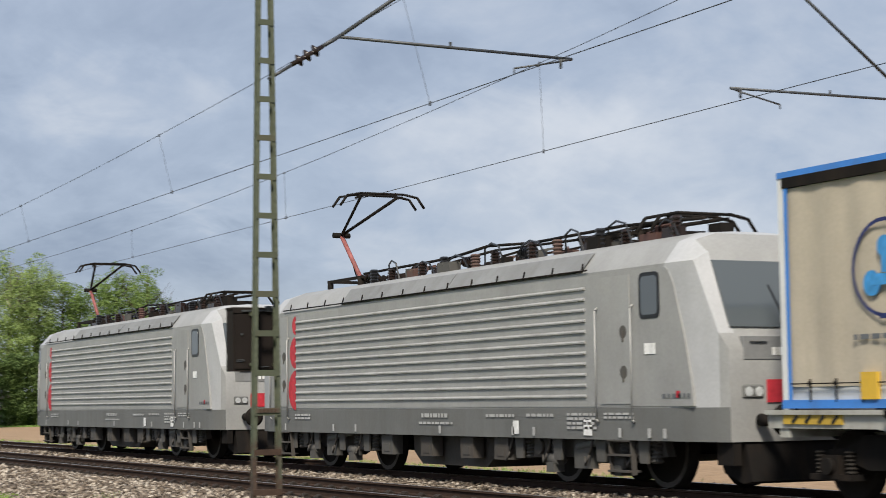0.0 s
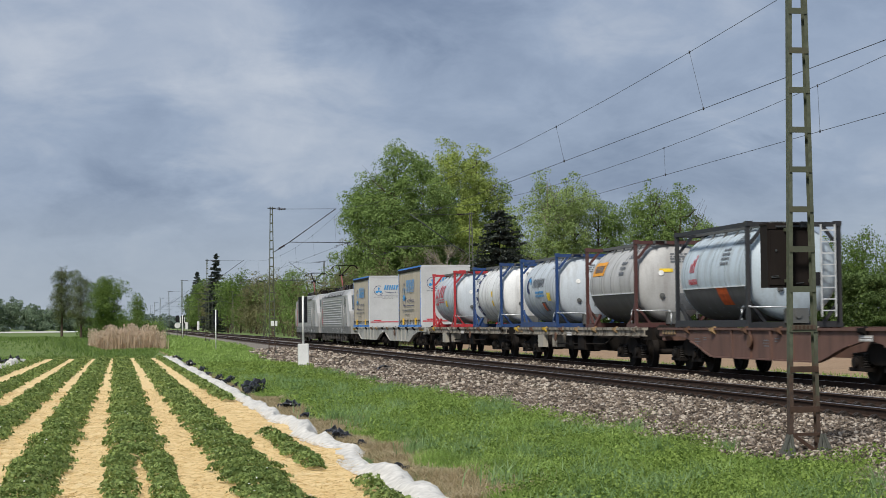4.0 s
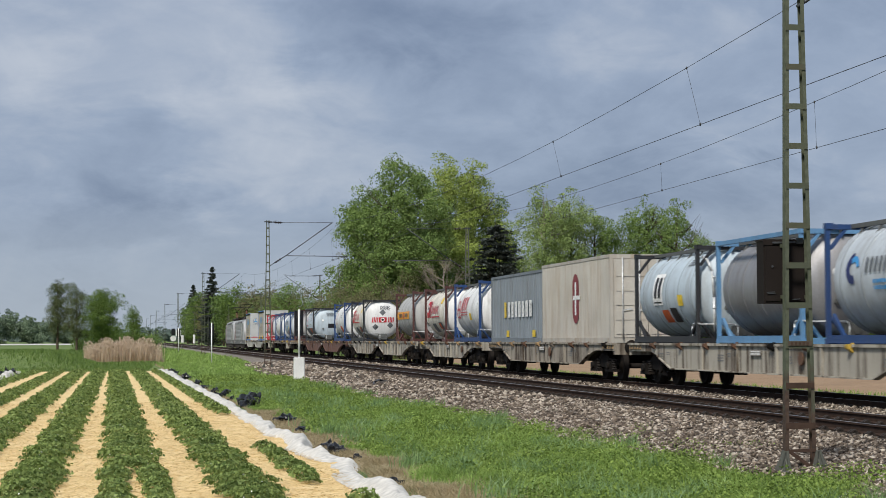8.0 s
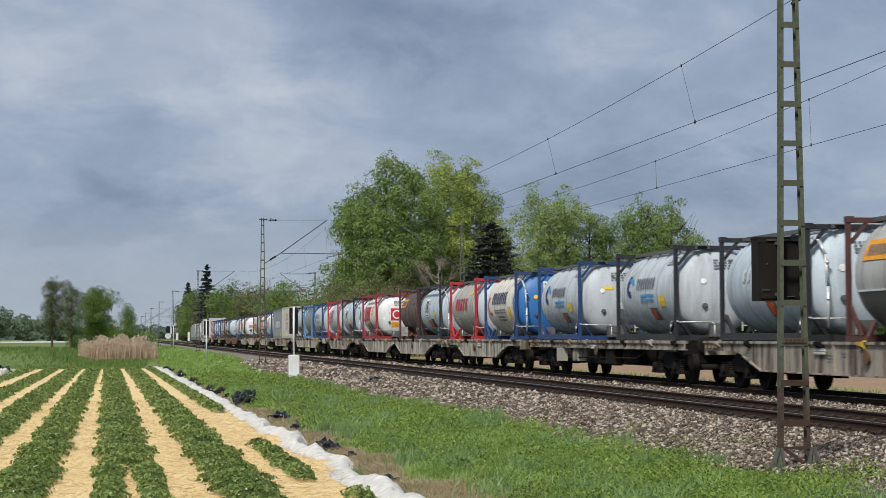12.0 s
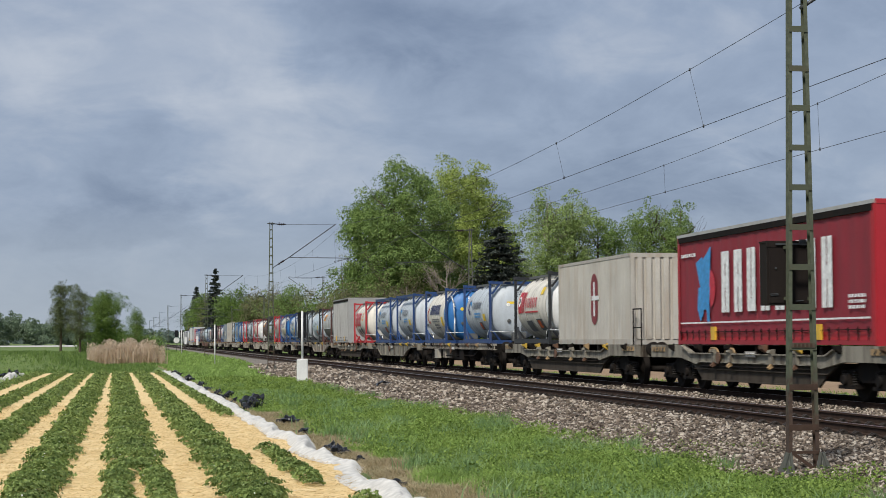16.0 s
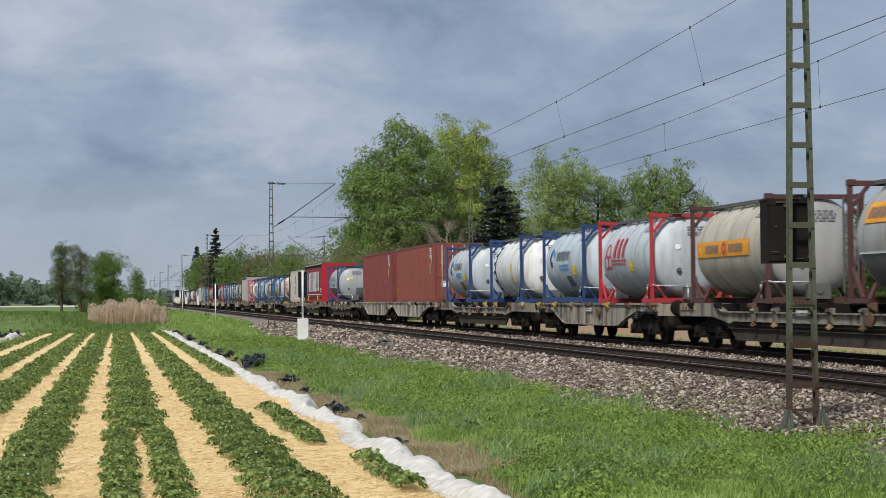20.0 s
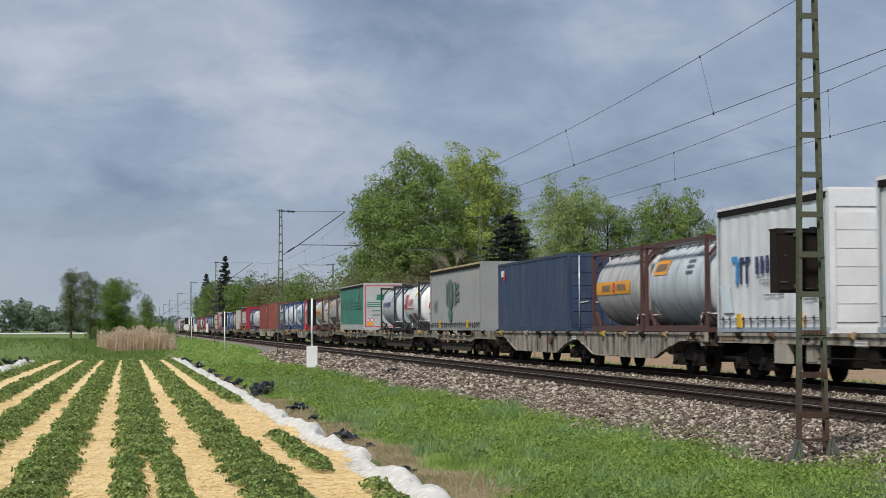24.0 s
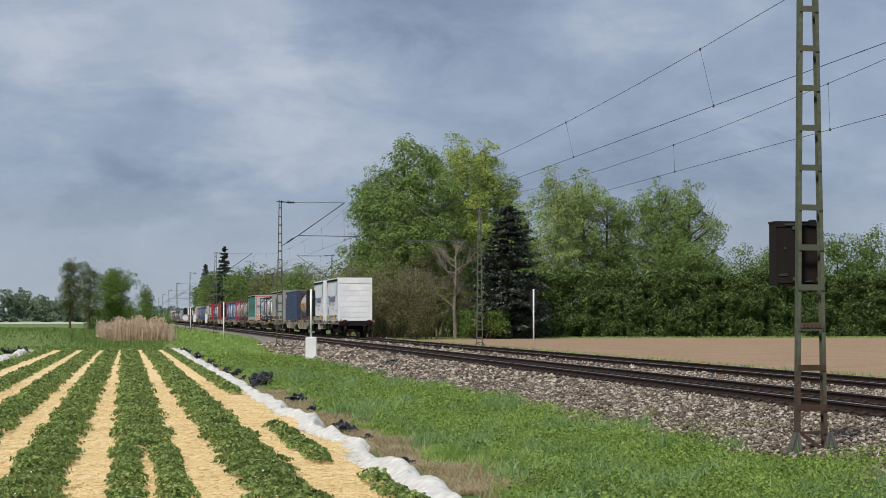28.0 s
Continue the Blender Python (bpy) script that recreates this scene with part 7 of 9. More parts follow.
    if plate == "black":
        mark("plate", t, K_BLACK, lambda b: m_rect(b, Q, -0.05, 0.65, -0.35, -0.02, 3))
    elif plate == "cross":
        mark("emblem", t, K_RED, lambda b: (m_rect(b, Q, -0.35, 0.35, -0.30, 0.40, 4), ))
        mark("emblem", t, K_WHITE, lambda b: m_disc(b, Q, 0.0, 0.05, 0.26, 0.18, h=0.02))
        mark("placard", t, K_ORANGE, lambda b: m_rect(b, Q, -0.3, 0.1, -0.68, -0.4, 2, 0, 0.02))
        mark("placard", t, K_WHITE, lambda b: m_disc(b, Q, -0.62, -0.2, 0.2, n=4))
    elif plate == "stripes":
        mark("emblem", t, K_RED, lambda b: (m_rect(b, Q, -0.25, 0.25, -0.2, 0.12, 3), [m_rect(b, Q, -0.68 + 0.1 * i, -0.62 + 0.1 * i, -0.2, 0.12, 2, 0.15) for i in range(4)], [m_rect(b, Q, 0.32 + 0.1 * i, 0.38 + 0.1 * i, -0.2, 0.12, 2, 0.15) for i in range(4)]))
        mark("emblem", t, K_WHITE, lambda b: m_disc(b, Q, 0.0, -0.04, 0.13, h=0.018))
        mark("emblem", t, K_BLACK, lambda b: m_disc(b, Q, 0.0, -0.03, 0.07, h=0.024))
        mark("placard", t, K_GREY, lambda b: [m_disc(b, Q, u, v, 0.2, n=4) for u, v in ((0.0, 0.42), (-0.45, -0.48), (0.48, -0.38))])
    elif plate == "red":
        mark("placard", t, K_GREY, lambda b: m_rect(b, Q, 0.12, 0.55, -0.62, -0.18, 3))
        mark("placard", t, K_RED, lambda b: m_disc(b, Q, 0.34, -0.40, 0.14, n=4, h=0.02))
    elif plate == "panel":
        mark("placard", t, K_GREY, lambda b: m_rect(b, Q, 0.1, 0.7, -0.85, -0.35, 3))
        mark("caution_mark", t, K_YELLOW, lambda b: m_rect(b, Q, -0.5, -0.1, 0.28, 0.38, 1))
    elif plate == "rings":
        mark("emblem", t, K_RED, lambda b: [m_disc(b, Q, 0.15 + dx, 0.1 + dz, 0.15, 0.1) for dx, dz in ((0, 0.14), (-0.13, -0.08), (0.13, -0.08))])
    return t

# ---------- box containers, swap bodies, trailers ----------
def corrugated(L, H, hw, pitch, depth, mat, y_in=0.10):
    """A trapezoid-ribbed side sheet on the near flank."""
    bm = bmesh.new()
    y, pts = -L / 2 + y_in, []
    while y < L / 2 - y_in:
        for q, d in ((0.0, 0.0), (0.36, 0.0), (0.5, depth), (0.86, depth)):
            if y + q * pitch < L / 2 - y_in:
                pts.append((y + q * pitch, d))
        y += pitch
    pts.append((L / 2 - y_in, 0.0))
    a = [bm.verts.new((-hw + 0.045 - 0.035 + d, y, 0.16)) for y, d in pts]
    b = [bm.verts.new((-hw + 0.045 - 0.035 + d, y, H - 0.10)) for y, d in pts]
    for i in range(len(pts) - 1):
        bm.faces.new((a[i + 1], a[i], b[i], b[i + 1]))
    return bm


def container(s, L, H, color, label, pitch=0.28, depth=0.04, seed=1, doors=True, end=None, wide=2.44, trim=None, grime=(0.11, 0.095, 0.08)):
    t = tagged(new("box_container"), label, "box container", "containers on the train")
    MOVERS.append((t, s, DECK))
    hw, h = wide / 2, L / 2
    m, fr = paint(color, 0.55, 0.0, 0.5, grime), paint(trim or mul(color, 0.9), 0.55, 0.0, 0.75, grime)
    bm = bmesh.new()
    box(bm, -hw + 0.06, hw - 0.03, -h + 0.05, h - 0.05, 0.05, H - 0.05)
    part("body", bm, m, t)
    part("side_sheet", corrugated(L, H, hw, pitch, depth, m), m, t)
    for e in (-1, 1):
        for sx in (-1, 1):
            bm = bmesh.new()
            box(bm, *sorted((sx * hw, sx * (hw - 0.12))), *sorted((e * h, e * (h - 0.13))), 0, H)
            part("corner_post", bm, fr, t)
        bm = bmesh.new()
        box(bm, -hw + 0.12, hw - 0.12, *sorted((e * (h - 0.005), e * (h - 0.11))), H - 0.13, H - 0.004)
        part("end_rail", bm, fr, t)
        bm = bmesh.new()
        box(bm, -hw + 0.12, hw - 0.12, *sorted((e * (h - 0.005), e * (h - 0.11))), 0, 0.15)
        part("end_rail", bm, fr, t)
    for z0, z1 in ((0.0, 0.16), (H - 0.10, H - 0.002)):
        bm = bmesh.new()
        box(bm, -hw, -hw + 0.07, -h + 0.13, h - 0.13, z0 + 0.002, z1)
        part("side_rail", bm, fr, t)
    bm = bmesh.new()
    for i in range(int(L / 0.42)):
        y = -h + 0.35 + i * 0.42
        bar(bm, (-hw + 0.1, y, H - 0.03), (hw - 0.1, y, H - 0.03), 0.2, 0.03)
    part("roof_sheet", bm, m, t)
    if doors:
        for sx in (-1, 1):
            bm = bmesh.new()
            x0, x1 = sorted((sx * 0.015, sx * (hw - 0.13)))
            box(bm, x0, x1, -h - 0.012, -h + 0.05, 0.16, H - 0.14)
            for i in range(5):
                box(bm, x0 + 0.06, x1 - 0.06, -h - 0.03, -h - 0.012, 0.26 + i * (H - 0.5) / 5, 0.26 + (i + 0.62) * (H - 0.5) / 5)
            d = part("door", bm, m, t)
            for k in (0.25, 0.75):
                bm = bmesh.new()
                x = sx * (0.02 + (hw - 0.15) * k)
                tube(bm, (x, -h - 0.055, 0.1), (x, -h - 0.055, H - 0.1), 0.02, 8)
                bar(bm, (x, -h - 0.06, 1.0), (x + 0.3, -h - 0.06, 1.05), 0.02, 0.04)
                part("lock_rod", bm, M_PALETUBE, d)
    else:
        for i in range(8):
            bm = bmesh.new()
            x = -hw + 0.2 + i * (wide - 0.4) / 7.5
            box(bm, x, x + 0.16, -h - 0.02, -h + 0.06, 0.16, H - 0.14)
            part("end_rib", bm, m, t)
    return t, wall_side(hw), wall_end(-h - 0.03)


def swap_body(s, L, H, side, endc, trim, label, seed=1, straps=(0.72, 0.45, 0.05), end_panels=False, roof=None, wide=2.55, post=None, skirt=0.0):
    """A curtain-sided body: curtain, posts, roof, straps and a panelled rear."""
    t = tagged(new("swap_body"), label, "swap body", "containers on the train")
    MOVERS.append((t, s, DECK))
    hw, h = wide / 2, L / 2
    em, cm, tm = paint(endc, 0.45, 0.0, 0.05 if end_panels else 0.08), paint(side, 0.6, 0.0, 0.16), paint(trim, 0.5, 0.0, 0.2)
    rm = paint(roof or trim, 0.5, 0.0, 0.25)
    pm = paint(post or endc, 0.5, 0.0, 0.2)
    bm = bmesh.new()
    box(bm, -hw + 0.05, hw, -h + 0.03, h - 0.03, 0.12, H - 0.06)
    part("body", bm, em, t)
    # curtain: softly waved cloth
    bm = bmesh.new()
    n = int(L * 7)
    rows = []
    for i in range(n + 1):
        y = -h + 0.14 + (L - 0.28) * i / n
        col = []
        for j in range(7):
            z = 0.30 + skirt + (H - 0.52 - skirt) * j / 6
            col.append(bm.verts.new((-hw + 0.035 - (0.002 if skirt else 0.012) * math.sin(y * 9 + seed) - (0.022 if skirt else 0.010) * noise.noise((y * 1.3, z * 1.7, seed)), y, z)))
        rows.append(col)
    for a, b in zip(rows, rows[1:]):
        for j in range(6):
            bm.faces.new((a[j], b[j], b[j + 1], a[j + 1])).smooth = True
    part("curtain", bm, cm, t)
    for e in (-1, 1):
        bm = bmesh.new()
        box(bm, -hw, -hw + 0.09, *sorted((e * h, e * (h - 0.13))), 0.0, H)
        part("corner_post", bm, pm, t)
        bm = bmesh.new()
        box(bm, -hw - 0.008, -hw, *sorted((e * (h - 0.13), e * (h - 0.20))), 0.06, H - 0.2)
        part("edge_strip", bm, tm, t)
    bm = bmesh.new()
    box(bm, -hw - 0.012, hw, -h, h, H - 0.07, H + 0.01)
    part("roof", bm, rm, t)
    bm = bmesh.new()
    box(bm, -hw - 0.015, -hw + 0.05, -h + 0.1, h - 0.1, H - 0.21, H - 0.07)
    part("curtain_rail", bm, M_DARKSTEEL, t)
    bm = bmesh.new()
    box(bm, -hw - 0.012, -hw + 0.06, -h, h, 0.02, 0.13)
    part("sill", bm, tm, t)
    if skirt:
        bm = bmesh.new()
        box(bm, -hw - 0.004, -hw + 0.04, -h + 0.14, h - 0.14, 0.135, 0.30 + skirt)
        bar(bm, (-hw - 0.01, -h + 0.14, 0.31 + skirt), (-hw - 0.01, h - 0.14, 0.31 + skirt), 0.02, 0.02)
        part("skirt", bm, tm, t)
    for i in range(0 if skirt else int(L / 0.52)):
        y = -h + 0.35 + 0.52 * i
        if y > h - 0.2:
            break
        bm = bmesh.new()
        box(bm, -hw - 0.018, -hw + 0.0, y - 0.011, y + 0.011, 0.10, 0.40)
        box(bm, -hw - 0.032, -hw - 0.01, y - 0.026, y + 0.026, 0.31, 0.37)
        part("strap", bm, M_DARKSTEEL, t)
    if not skirt:
        bm = bmesh.new()
        tube(bm, (-hw - 0.012, -h + 0.2, 0.34), (-hw - 0.012, h - 0.2, 0.34), 0.009, 6)
        part("rope", bm, M_DARKSTEEL, t)
    for f in () if skirt else (-0.27, 0.27):
        bm = bmesh.new()
        box(bm, -hw - 0.04, -hw + 0.02, f * L - 0.15, f * L + 0.15, 0.13, 0.47)
        part("grab_edge", bm, paint(straps, 0.5, 0.0, 0.25), t, "yellow lifting pad")
    y = -h
    bm = bmesh.new()
    box(bm, -hw + 0.02, hw - 0.02, y - 0.03, y + 0.02, 0.14, H - 0.10)
    part("rear_wall", bm, em, t)
    bm = bmesh.new()
    box(bm, -hw + 0.03, hw + 0.004, y - 0.04, y + 0.03, H - 0.09, H + 0.016)
    part("rear_cap", bm, em, t)
    if end_panels:
        for i in range(6):
            bm = bmesh.new()
            box(bm, -hw + 0.16, hw - 0.16, y - 0.055, y - 0.03, 0.24 + i * (H - 0.75) / 6, 0.24 + (i + 0.95) * (H - 0.75) / 6)
            part("panel", bm, em, t)
        bm = bmesh.new()
        box(bm, -hw, hw, y - 0.06, y + 0.02, H - 0.4, H - 0.03)
        part("header", bm, em, t)
        for sx in (-1, 1):
            bm = bmesh.new()
            box(bm, *sorted((sx * hw, sx * (hw - 0.14))), y - 0.06, y + 0.02, 0.1, H - 0.4)
            part("corner_post", bm, em, t)
    bm = bmesh.new()
    box(bm, -hw + 0.02, hw - 0.02, y - 0.05, y + 0.06, 0.0, 0.14)
    part("rear_sill", bm, em, t)
    return t, wall_side(hw + 0.004), wall_end(-h - 0.03)


def brand_fan(t, P, u, v, r, big, seed, words_at=None):
    """The old haulier's mark: an oval ring round a three-armed fan, and its name as blocks."""
    mark("emblem", t, K_NAVY, lambda b: m_disc(b, P, u, v, r, r * 0.92, 60, 330))
    mark("emblem", t, K_BLUE, lambda b: (m_disc(b, P, u, v + 0.42 * r, 0.22 * r), m_disc(b, P, u - 0.4 * r, v - 0.3 * r, 0.26 * r), m_disc(b, P, u + 0.4 * r, v - 0.3 * r, 0.26 * r),
                                        m_rect(b, P, u - 0.09 * r, u + 0.09 * r, v - 0.1 * r, v + 0.4 * r, 1, 0, 0.008), m_rect(b, P, u - 0.45 * r, u + 0.45 * r, v - 0.35 * r, v - 0.12 * r, 1, 0, 0.009)))
    mark("brand_word", t, K_BLUE, lambda b: m_letters(b, P, 8, u + r * 1.0, u + r * 1.0 + big, v + 0.15 * r, v + 0.15 * r + big * 0.24, seed, 0.25, 0.36))
    mark("swoosh", t, K_NAVY, lambda b: m_rect(b, P, u - 0.2 * r, u + r + big, v - r * 1.02, v - r * 0.96, 1))
    mark("small_print", t, K_GREY, lambda b: (m_lines(b, P, u - r, u + r + big, v - 1.45 * r, v - 1.27 * r, 1, seed), m_lines(b, P, u + 0.2, u + 0.2 + big * 0.6, v - 1.8 * r, v - 1.65 * r, 1, seed + 1)))


def old_curtain(s, seed):
    t, P, Q = swap_body(s, 7.7, 3.14, (0.47, 0.415, 0.325), (0.53, 0.54, 0.535), (0.05, 0.22, 0.62), "beige curtain swap body with blue trim and grey rear", seed, post=(0.70, 0.71, 0.70))
    brand_fan(t, P, -1.75, 1.75, 0.62, 2.7, seed)
    words("Transport & Logistics", t, K_NAVY, on_side(1.279, 0.35, 1.42), 0.30)
    brand_fan(t, Q, -0.68, 2.25, 0.30, 1.15, seed + 4)
    words("Transport & Logistics", t, K_NAVY, on_end(-3.89, 0.30, 2.13), 0.135)
    mark("red_line", t, K_RED, lambda b: (m_rect(b, Q, -1.2, 1.2, 0.28, 0.34, 1), m_rect(b, Q, 0.7, 1.05, 2.82, 2.88, 1), m_rect(b, Q, -1.0, -0.55, 0.37, 0.43, 1)))
    return t


def white_curtain(s, seed):
    t, P, Q = swap_body(s, 7.6, 3.16, (0.70, 0.72, 0.735), (0.70, 0.71, 0.725), (0.30, 0.36, 0.42), "white curtain swap body with pale blue pattern and panelled rear", seed, end_panels=True, roof=(0.75, 0.76, 0.77), post=(0.75, 0.76, 0.78))
    pale = paint((0.62, 0.70, 0.75), 0.6, 0.0, 0.1)
    mark("pale_pattern", t, pale, lambda b: m_rect(b, P, 1.6, 3.0, 1.9, 2.85, 2, 0.3))
    mark("pale_pattern", t, pale, lambda b: m_rect(b, P, -3.3, -2.5, 0.5, 1.2, 2, -0.4))
    mark("emblem", t, K_BLUE, lambda b: (m_rect(b, P, -2.35, -2.15, 1.2, 1.85, 2, 0.1), m_rect(b, P, -2.62, -2.2, 1.75, 1.9, 1)))
    mark("emblem", t, K_NAVY, lambda b: [(m_rect(b, P, -2.0 + q, -1.85 + q, 1.2, 1.85, 2), m_rect(b, P, -2.0 + q, -1.65 + q, 1.72, 1.86, 1, 0, 0.009)) for q in (0, 0.42)])
    mark("brand_word", t, K_NAVY, lambda b: m_letters(b, P, 8, -0.9, 2.05, 1.42, 1.84, seed, 0.0, 0.34))
    words("Transport & Logistics", t, K_GREY, on_side(1.279, 0.5, 1.24), 0.26)
    mark("small_print", t, K_GREY, lambda b: (m_lines(b, P, -0.3, 1.1, 0.86, 0.94, 1, seed), m_lines(b, P, 2.3, 3.2, 0.72, 0.80, 1, seed)))
    mark("small_print", t, K_GREY, lambda b: m_rect(b, Q, -1.0, -0.9, 0.3, 0.36, 1))
    return t


# ---------- the locomotives ----------
P_SILVER = paint((0.335, 0.335, 0.325), 0.42, 0.1, 0.14, (0.16, 0.14, 0.12))
P_RIB = paint((0.38, 0.38, 0.37), 0.42, 0.1, 0.4, (0.13, 0.11, 0.10))
# light-silver cab band; brightness of the upward-facing pillars is put into its colour
P_CAB = paint((0.44, 0.445, 0.45), 0.42, 0.0, 0.08)
P_GEAR = paint((0.075, 0.07, 0.064), 0.75, 0.0, 0.5, (0.085, 0.062, 0.045), 0.25)
M_TREAD = plain("loco_wheel_steel", (0.075, 0.07, 0.065), 0.55, 0.3)
P_BAND = paint((0.145, 0.148, 0.142), 0.5, 0.0, 0.3)
P_ROOFGREY = paint((0.23, 0.235, 0.235), 0.6, 0.1, 0.3)
P_SOOT = paint((0.085, 0.082, 0.076), 0.7, 0.0, 0.5)
P_COIL = paint((0.10, 0.05, 0.042), 0.6, 0.1, 0.5)
P_FADEDRED = plain("faded_red", (0.30, 0.10, 0.09), 0.6)
# the sky's reflection is put into the glass as a paler blue-grey base
M_SKYGLASS = glass_mat("glass_with_painted_sky", (0.085, 0.098, 0.105), 0.08)
P_LOCORED = plain("signal_red", (0.50, 0.035, 0.05), 0.5)


def locomotive(s, seed, label):
    t = tagged(new("locomotive"), label, "locomotive", "pair of locomotives")
    MOVERS.append((t, s, RAIL))

    def section(y, hw, zmax):
        half = [(hw, 0.74), (hw, 1.22), (hw, 3.30), (hw - 0.26, 3.62), (hw - 0.62, 3.76), (0.25, 3.80)]
        pts = [(x, min(z, zmax)) for x, z in half]
        return [(x, y, z) for x, z in pts] + [(-x, y, z) for x, z in pts[::-1]]

    ends = [(-8.81, 1.34, 2.02), (-8.67, 1.41, 2.25), (-8.17, 1.46, 3.42), (-7.9, 1.485, 3.72), (-7.5, 1.5, 4.0)]
    secs = [section(*e) for e in ends] + [section(-y, hw, z) for y, hw, z in ends[::-1]]
    bm = bmesh.new()
    rings = [[bm.verts.new(p) for p in sc] for sc in secs]
    for k, (a, b) in enumerate(zip(rings, rings[1:])):
        for i in range(12):
            j = (i + 1) % 12
            q = [a[i], a[j], b[j], b[i]]
            if len({tuple(round(c, 4) for c in v.co) for v in q}) > 2:
                try:
                    f = bm.faces.new(q)
                except ValueError:
                    continue
                lo = i in (0, 10) or i == 11
                f.material_index = 1 if lo else (2 if k in (3, 5) or (k in (1, 2, 6, 7) and i in (1, 2, 8, 9)) else 0)
    bm.faces.new(rings[0])
    bm.faces.new(rings[-1])
    bmesh.ops.remove_doubles(bm, verts=bm.verts, dist=0.0005)
    for f in bm.faces:
        f.smooth = True
    me = mesh("body_shell", bm, P_SILVER, P_BAND, P_CAB)
    me.set_sharp_from_angle(angle=radians(34))
    attach("body_shell", me, t)
    for sx in (-1, 1):
        x = sx * 1.508
        bm = bmesh.new()
        plate_yz(bm, [(-8.17, 1.24), (-8.12, 1.6), (-7.95, 2.3), (-7.72, 3.0), (-7.6, 3.2), (-7.48, 3.26), (7.48, 3.26), (7.6, 3.2), (7.72, 3.0), (7.95, 2.3), (8.12, 1.6), (8.17, 1.24)], *sorted((sx * 1.46, x)))
        part("side_wall", bm, P_SILVER, t)
        for i in range(11):
            z = 1.40 + 0.166 * i
            bm = bmesh.new()
            plate_xz(bm, [(sx * 1.5, z - 0.02), (sx * 1.535, z - 0.016), (sx * 1.537, z + 0.004), (sx * 1.5, z + 0.04)], -5.3, 6.55)
            part("side_rib", bm, P_RIB, t)
        for y in (-6.15, 6.9 + 0.55):
            bm = bmesh.new()
            box(bm, *sorted((x, sx * 1.522)), y - 0.42, y + 0.42, 1.28, 3.2)
            dr = part("cab_door", bm, P_SILVER, t)
            for d in (-0.5, 0.5):
                bm = bmesh.new()
                path_tube(bm, [(sx * 1.51, y + d, 1.0), (sx * 1.56, y + d, 1.05), (sx * 1.56, y + d, 2.70), (sx * 1.51, y + d, 2.75)], 0.015, 6)
                part("grab_rail", bm, P_RIB, dr)
            # flat discs: the shade inside the step recesses is given by their dark colour
            bm = bmesh.new()
            for z in (1.75, 2.35):
                tube(bm, (sx * 1.515, y - 0.24, z), (sx * 1.524, y - 0.24, z), 0.10, 16)
                bar(bm, (sx * 1.53, y - 0.24, z - 0.15), (sx * 1.53, y - 0.24, z + 0.02), 0.03, 0.016)
            part("step_recess", bm, P_SOOT, dr)
        for y in (-7.1, 7.85):
            def rounded(w, hh, q):
                return [(y + i * (w - q) + q * math.cos(radians(g)), 2.86 + j * (hh - q) + q * math.sin(radians(g))) for i, j, a0 in ((1, 1, 0), (-1, 1, 90), (-1, -1, 180), (1, -1, 270)) for g in (a0, a0 + 45, a0 + 90)]
            bm = bmesh.new()
            plate_yz(bm, rounded(0.27, 0.34, 0.09), *sorted((x, sx * 1.516)))
            fr = part("window_frame", bm, M_BLACK, t)
            bm = bmesh.new()
            plate_yz(bm, rounded(0.215, 0.285, 0.07), *sorted((sx * 1.516, sx * 1.52)))
            part("pane", bm, M_SKYGLASS, fr)
        for z, r in ((3.0, 0.20), (2.42, 0.34), (1.62, 0.42)):
            bm = bmesh.new()
            for i in range(16):
                a0, a1 = radians(-90 + 180 * i / 16), radians(-90 + 180 * (i + 1) / 16)
                bm.faces.new([bm.verts.new(p) for p in ((sx * 1.513, 6.56, z), (sx * 1.513, 6.56 + 0.99 * r * math.cos(a0), z + r * math.sin(a0)), (sx * 1.513, 6.56 + 0.99 * r * math.cos(a1), z + r * math.sin(a1)))])
            part("red_emblem", bm, P_LOCORED, t)
    P = wall_side(1.512)
    mark("type_marking", t, paint((0.46, 0.46, 0.45), 0.6), lambda b: (m_lines(b, P, -0.5, 0.55, 1.04, 1.16, 1, seed), m_lines(b, P, -0.6, 0.75, 0.93, 1.0, 1, seed + 2), m_lines(b, P, 2.0, 3.0, 1.06, 1.14, 1, seed), m_lines(b, P, 4.7, 5.6, 0.88, 1.16, 4, seed), m_lines(b, P, 3.4, 4.3, 1.07, 1.15, 1, seed + 4), m_lines(b, P, 5.8, 6.7, 1.05, 1.16, 2, seed + 5), m_lines(b, P, -6.6, -5.7, 1.0, 1.14, 2, seed + 6), [m_rect(b, P, q, q + 0.09, 0.78, 0.92, 1) for q in (-7.2, -4.6, -3.5, 0.2, 2.9, 3.6, 6.2, 7.0, 7.4)]))
    mark("inspection_label", t, K_WHITE, lambda b: (m_rect(b, P, 6.95, 7.25, 2.0, 2.16, 1), m_rect(b, P, 5.2, 5.45, 0.8, 1.05, 1), m_rect(b, P, 2.95, 3.15, 0.8, 1.02, 1)))
    mark("small_print", t, K_RED, lambda b: m_rect(b, P, 7.75, 7.85, 1.36, 1.46, 1))
    mark("small_print", t, K_GREY, lambda b: m_lines(b, P, 7.4, 8.1, 1.34, 1.44, 1, 4))
    # roof: grey side panels, gutters, equipment
    for sx in (-1, 1):
        bm = bmesh.new()
        plate_xz(bm, [(sx * 1.50, 3.33), (sx * 1.27, 3.625), (sx * 1.24, 3.64), (sx * 1.52, 3.33)], -5.2, -0.52)
        part("roof_panel", bm, P_ROOFGREY, t)
        bm = bmesh.new()
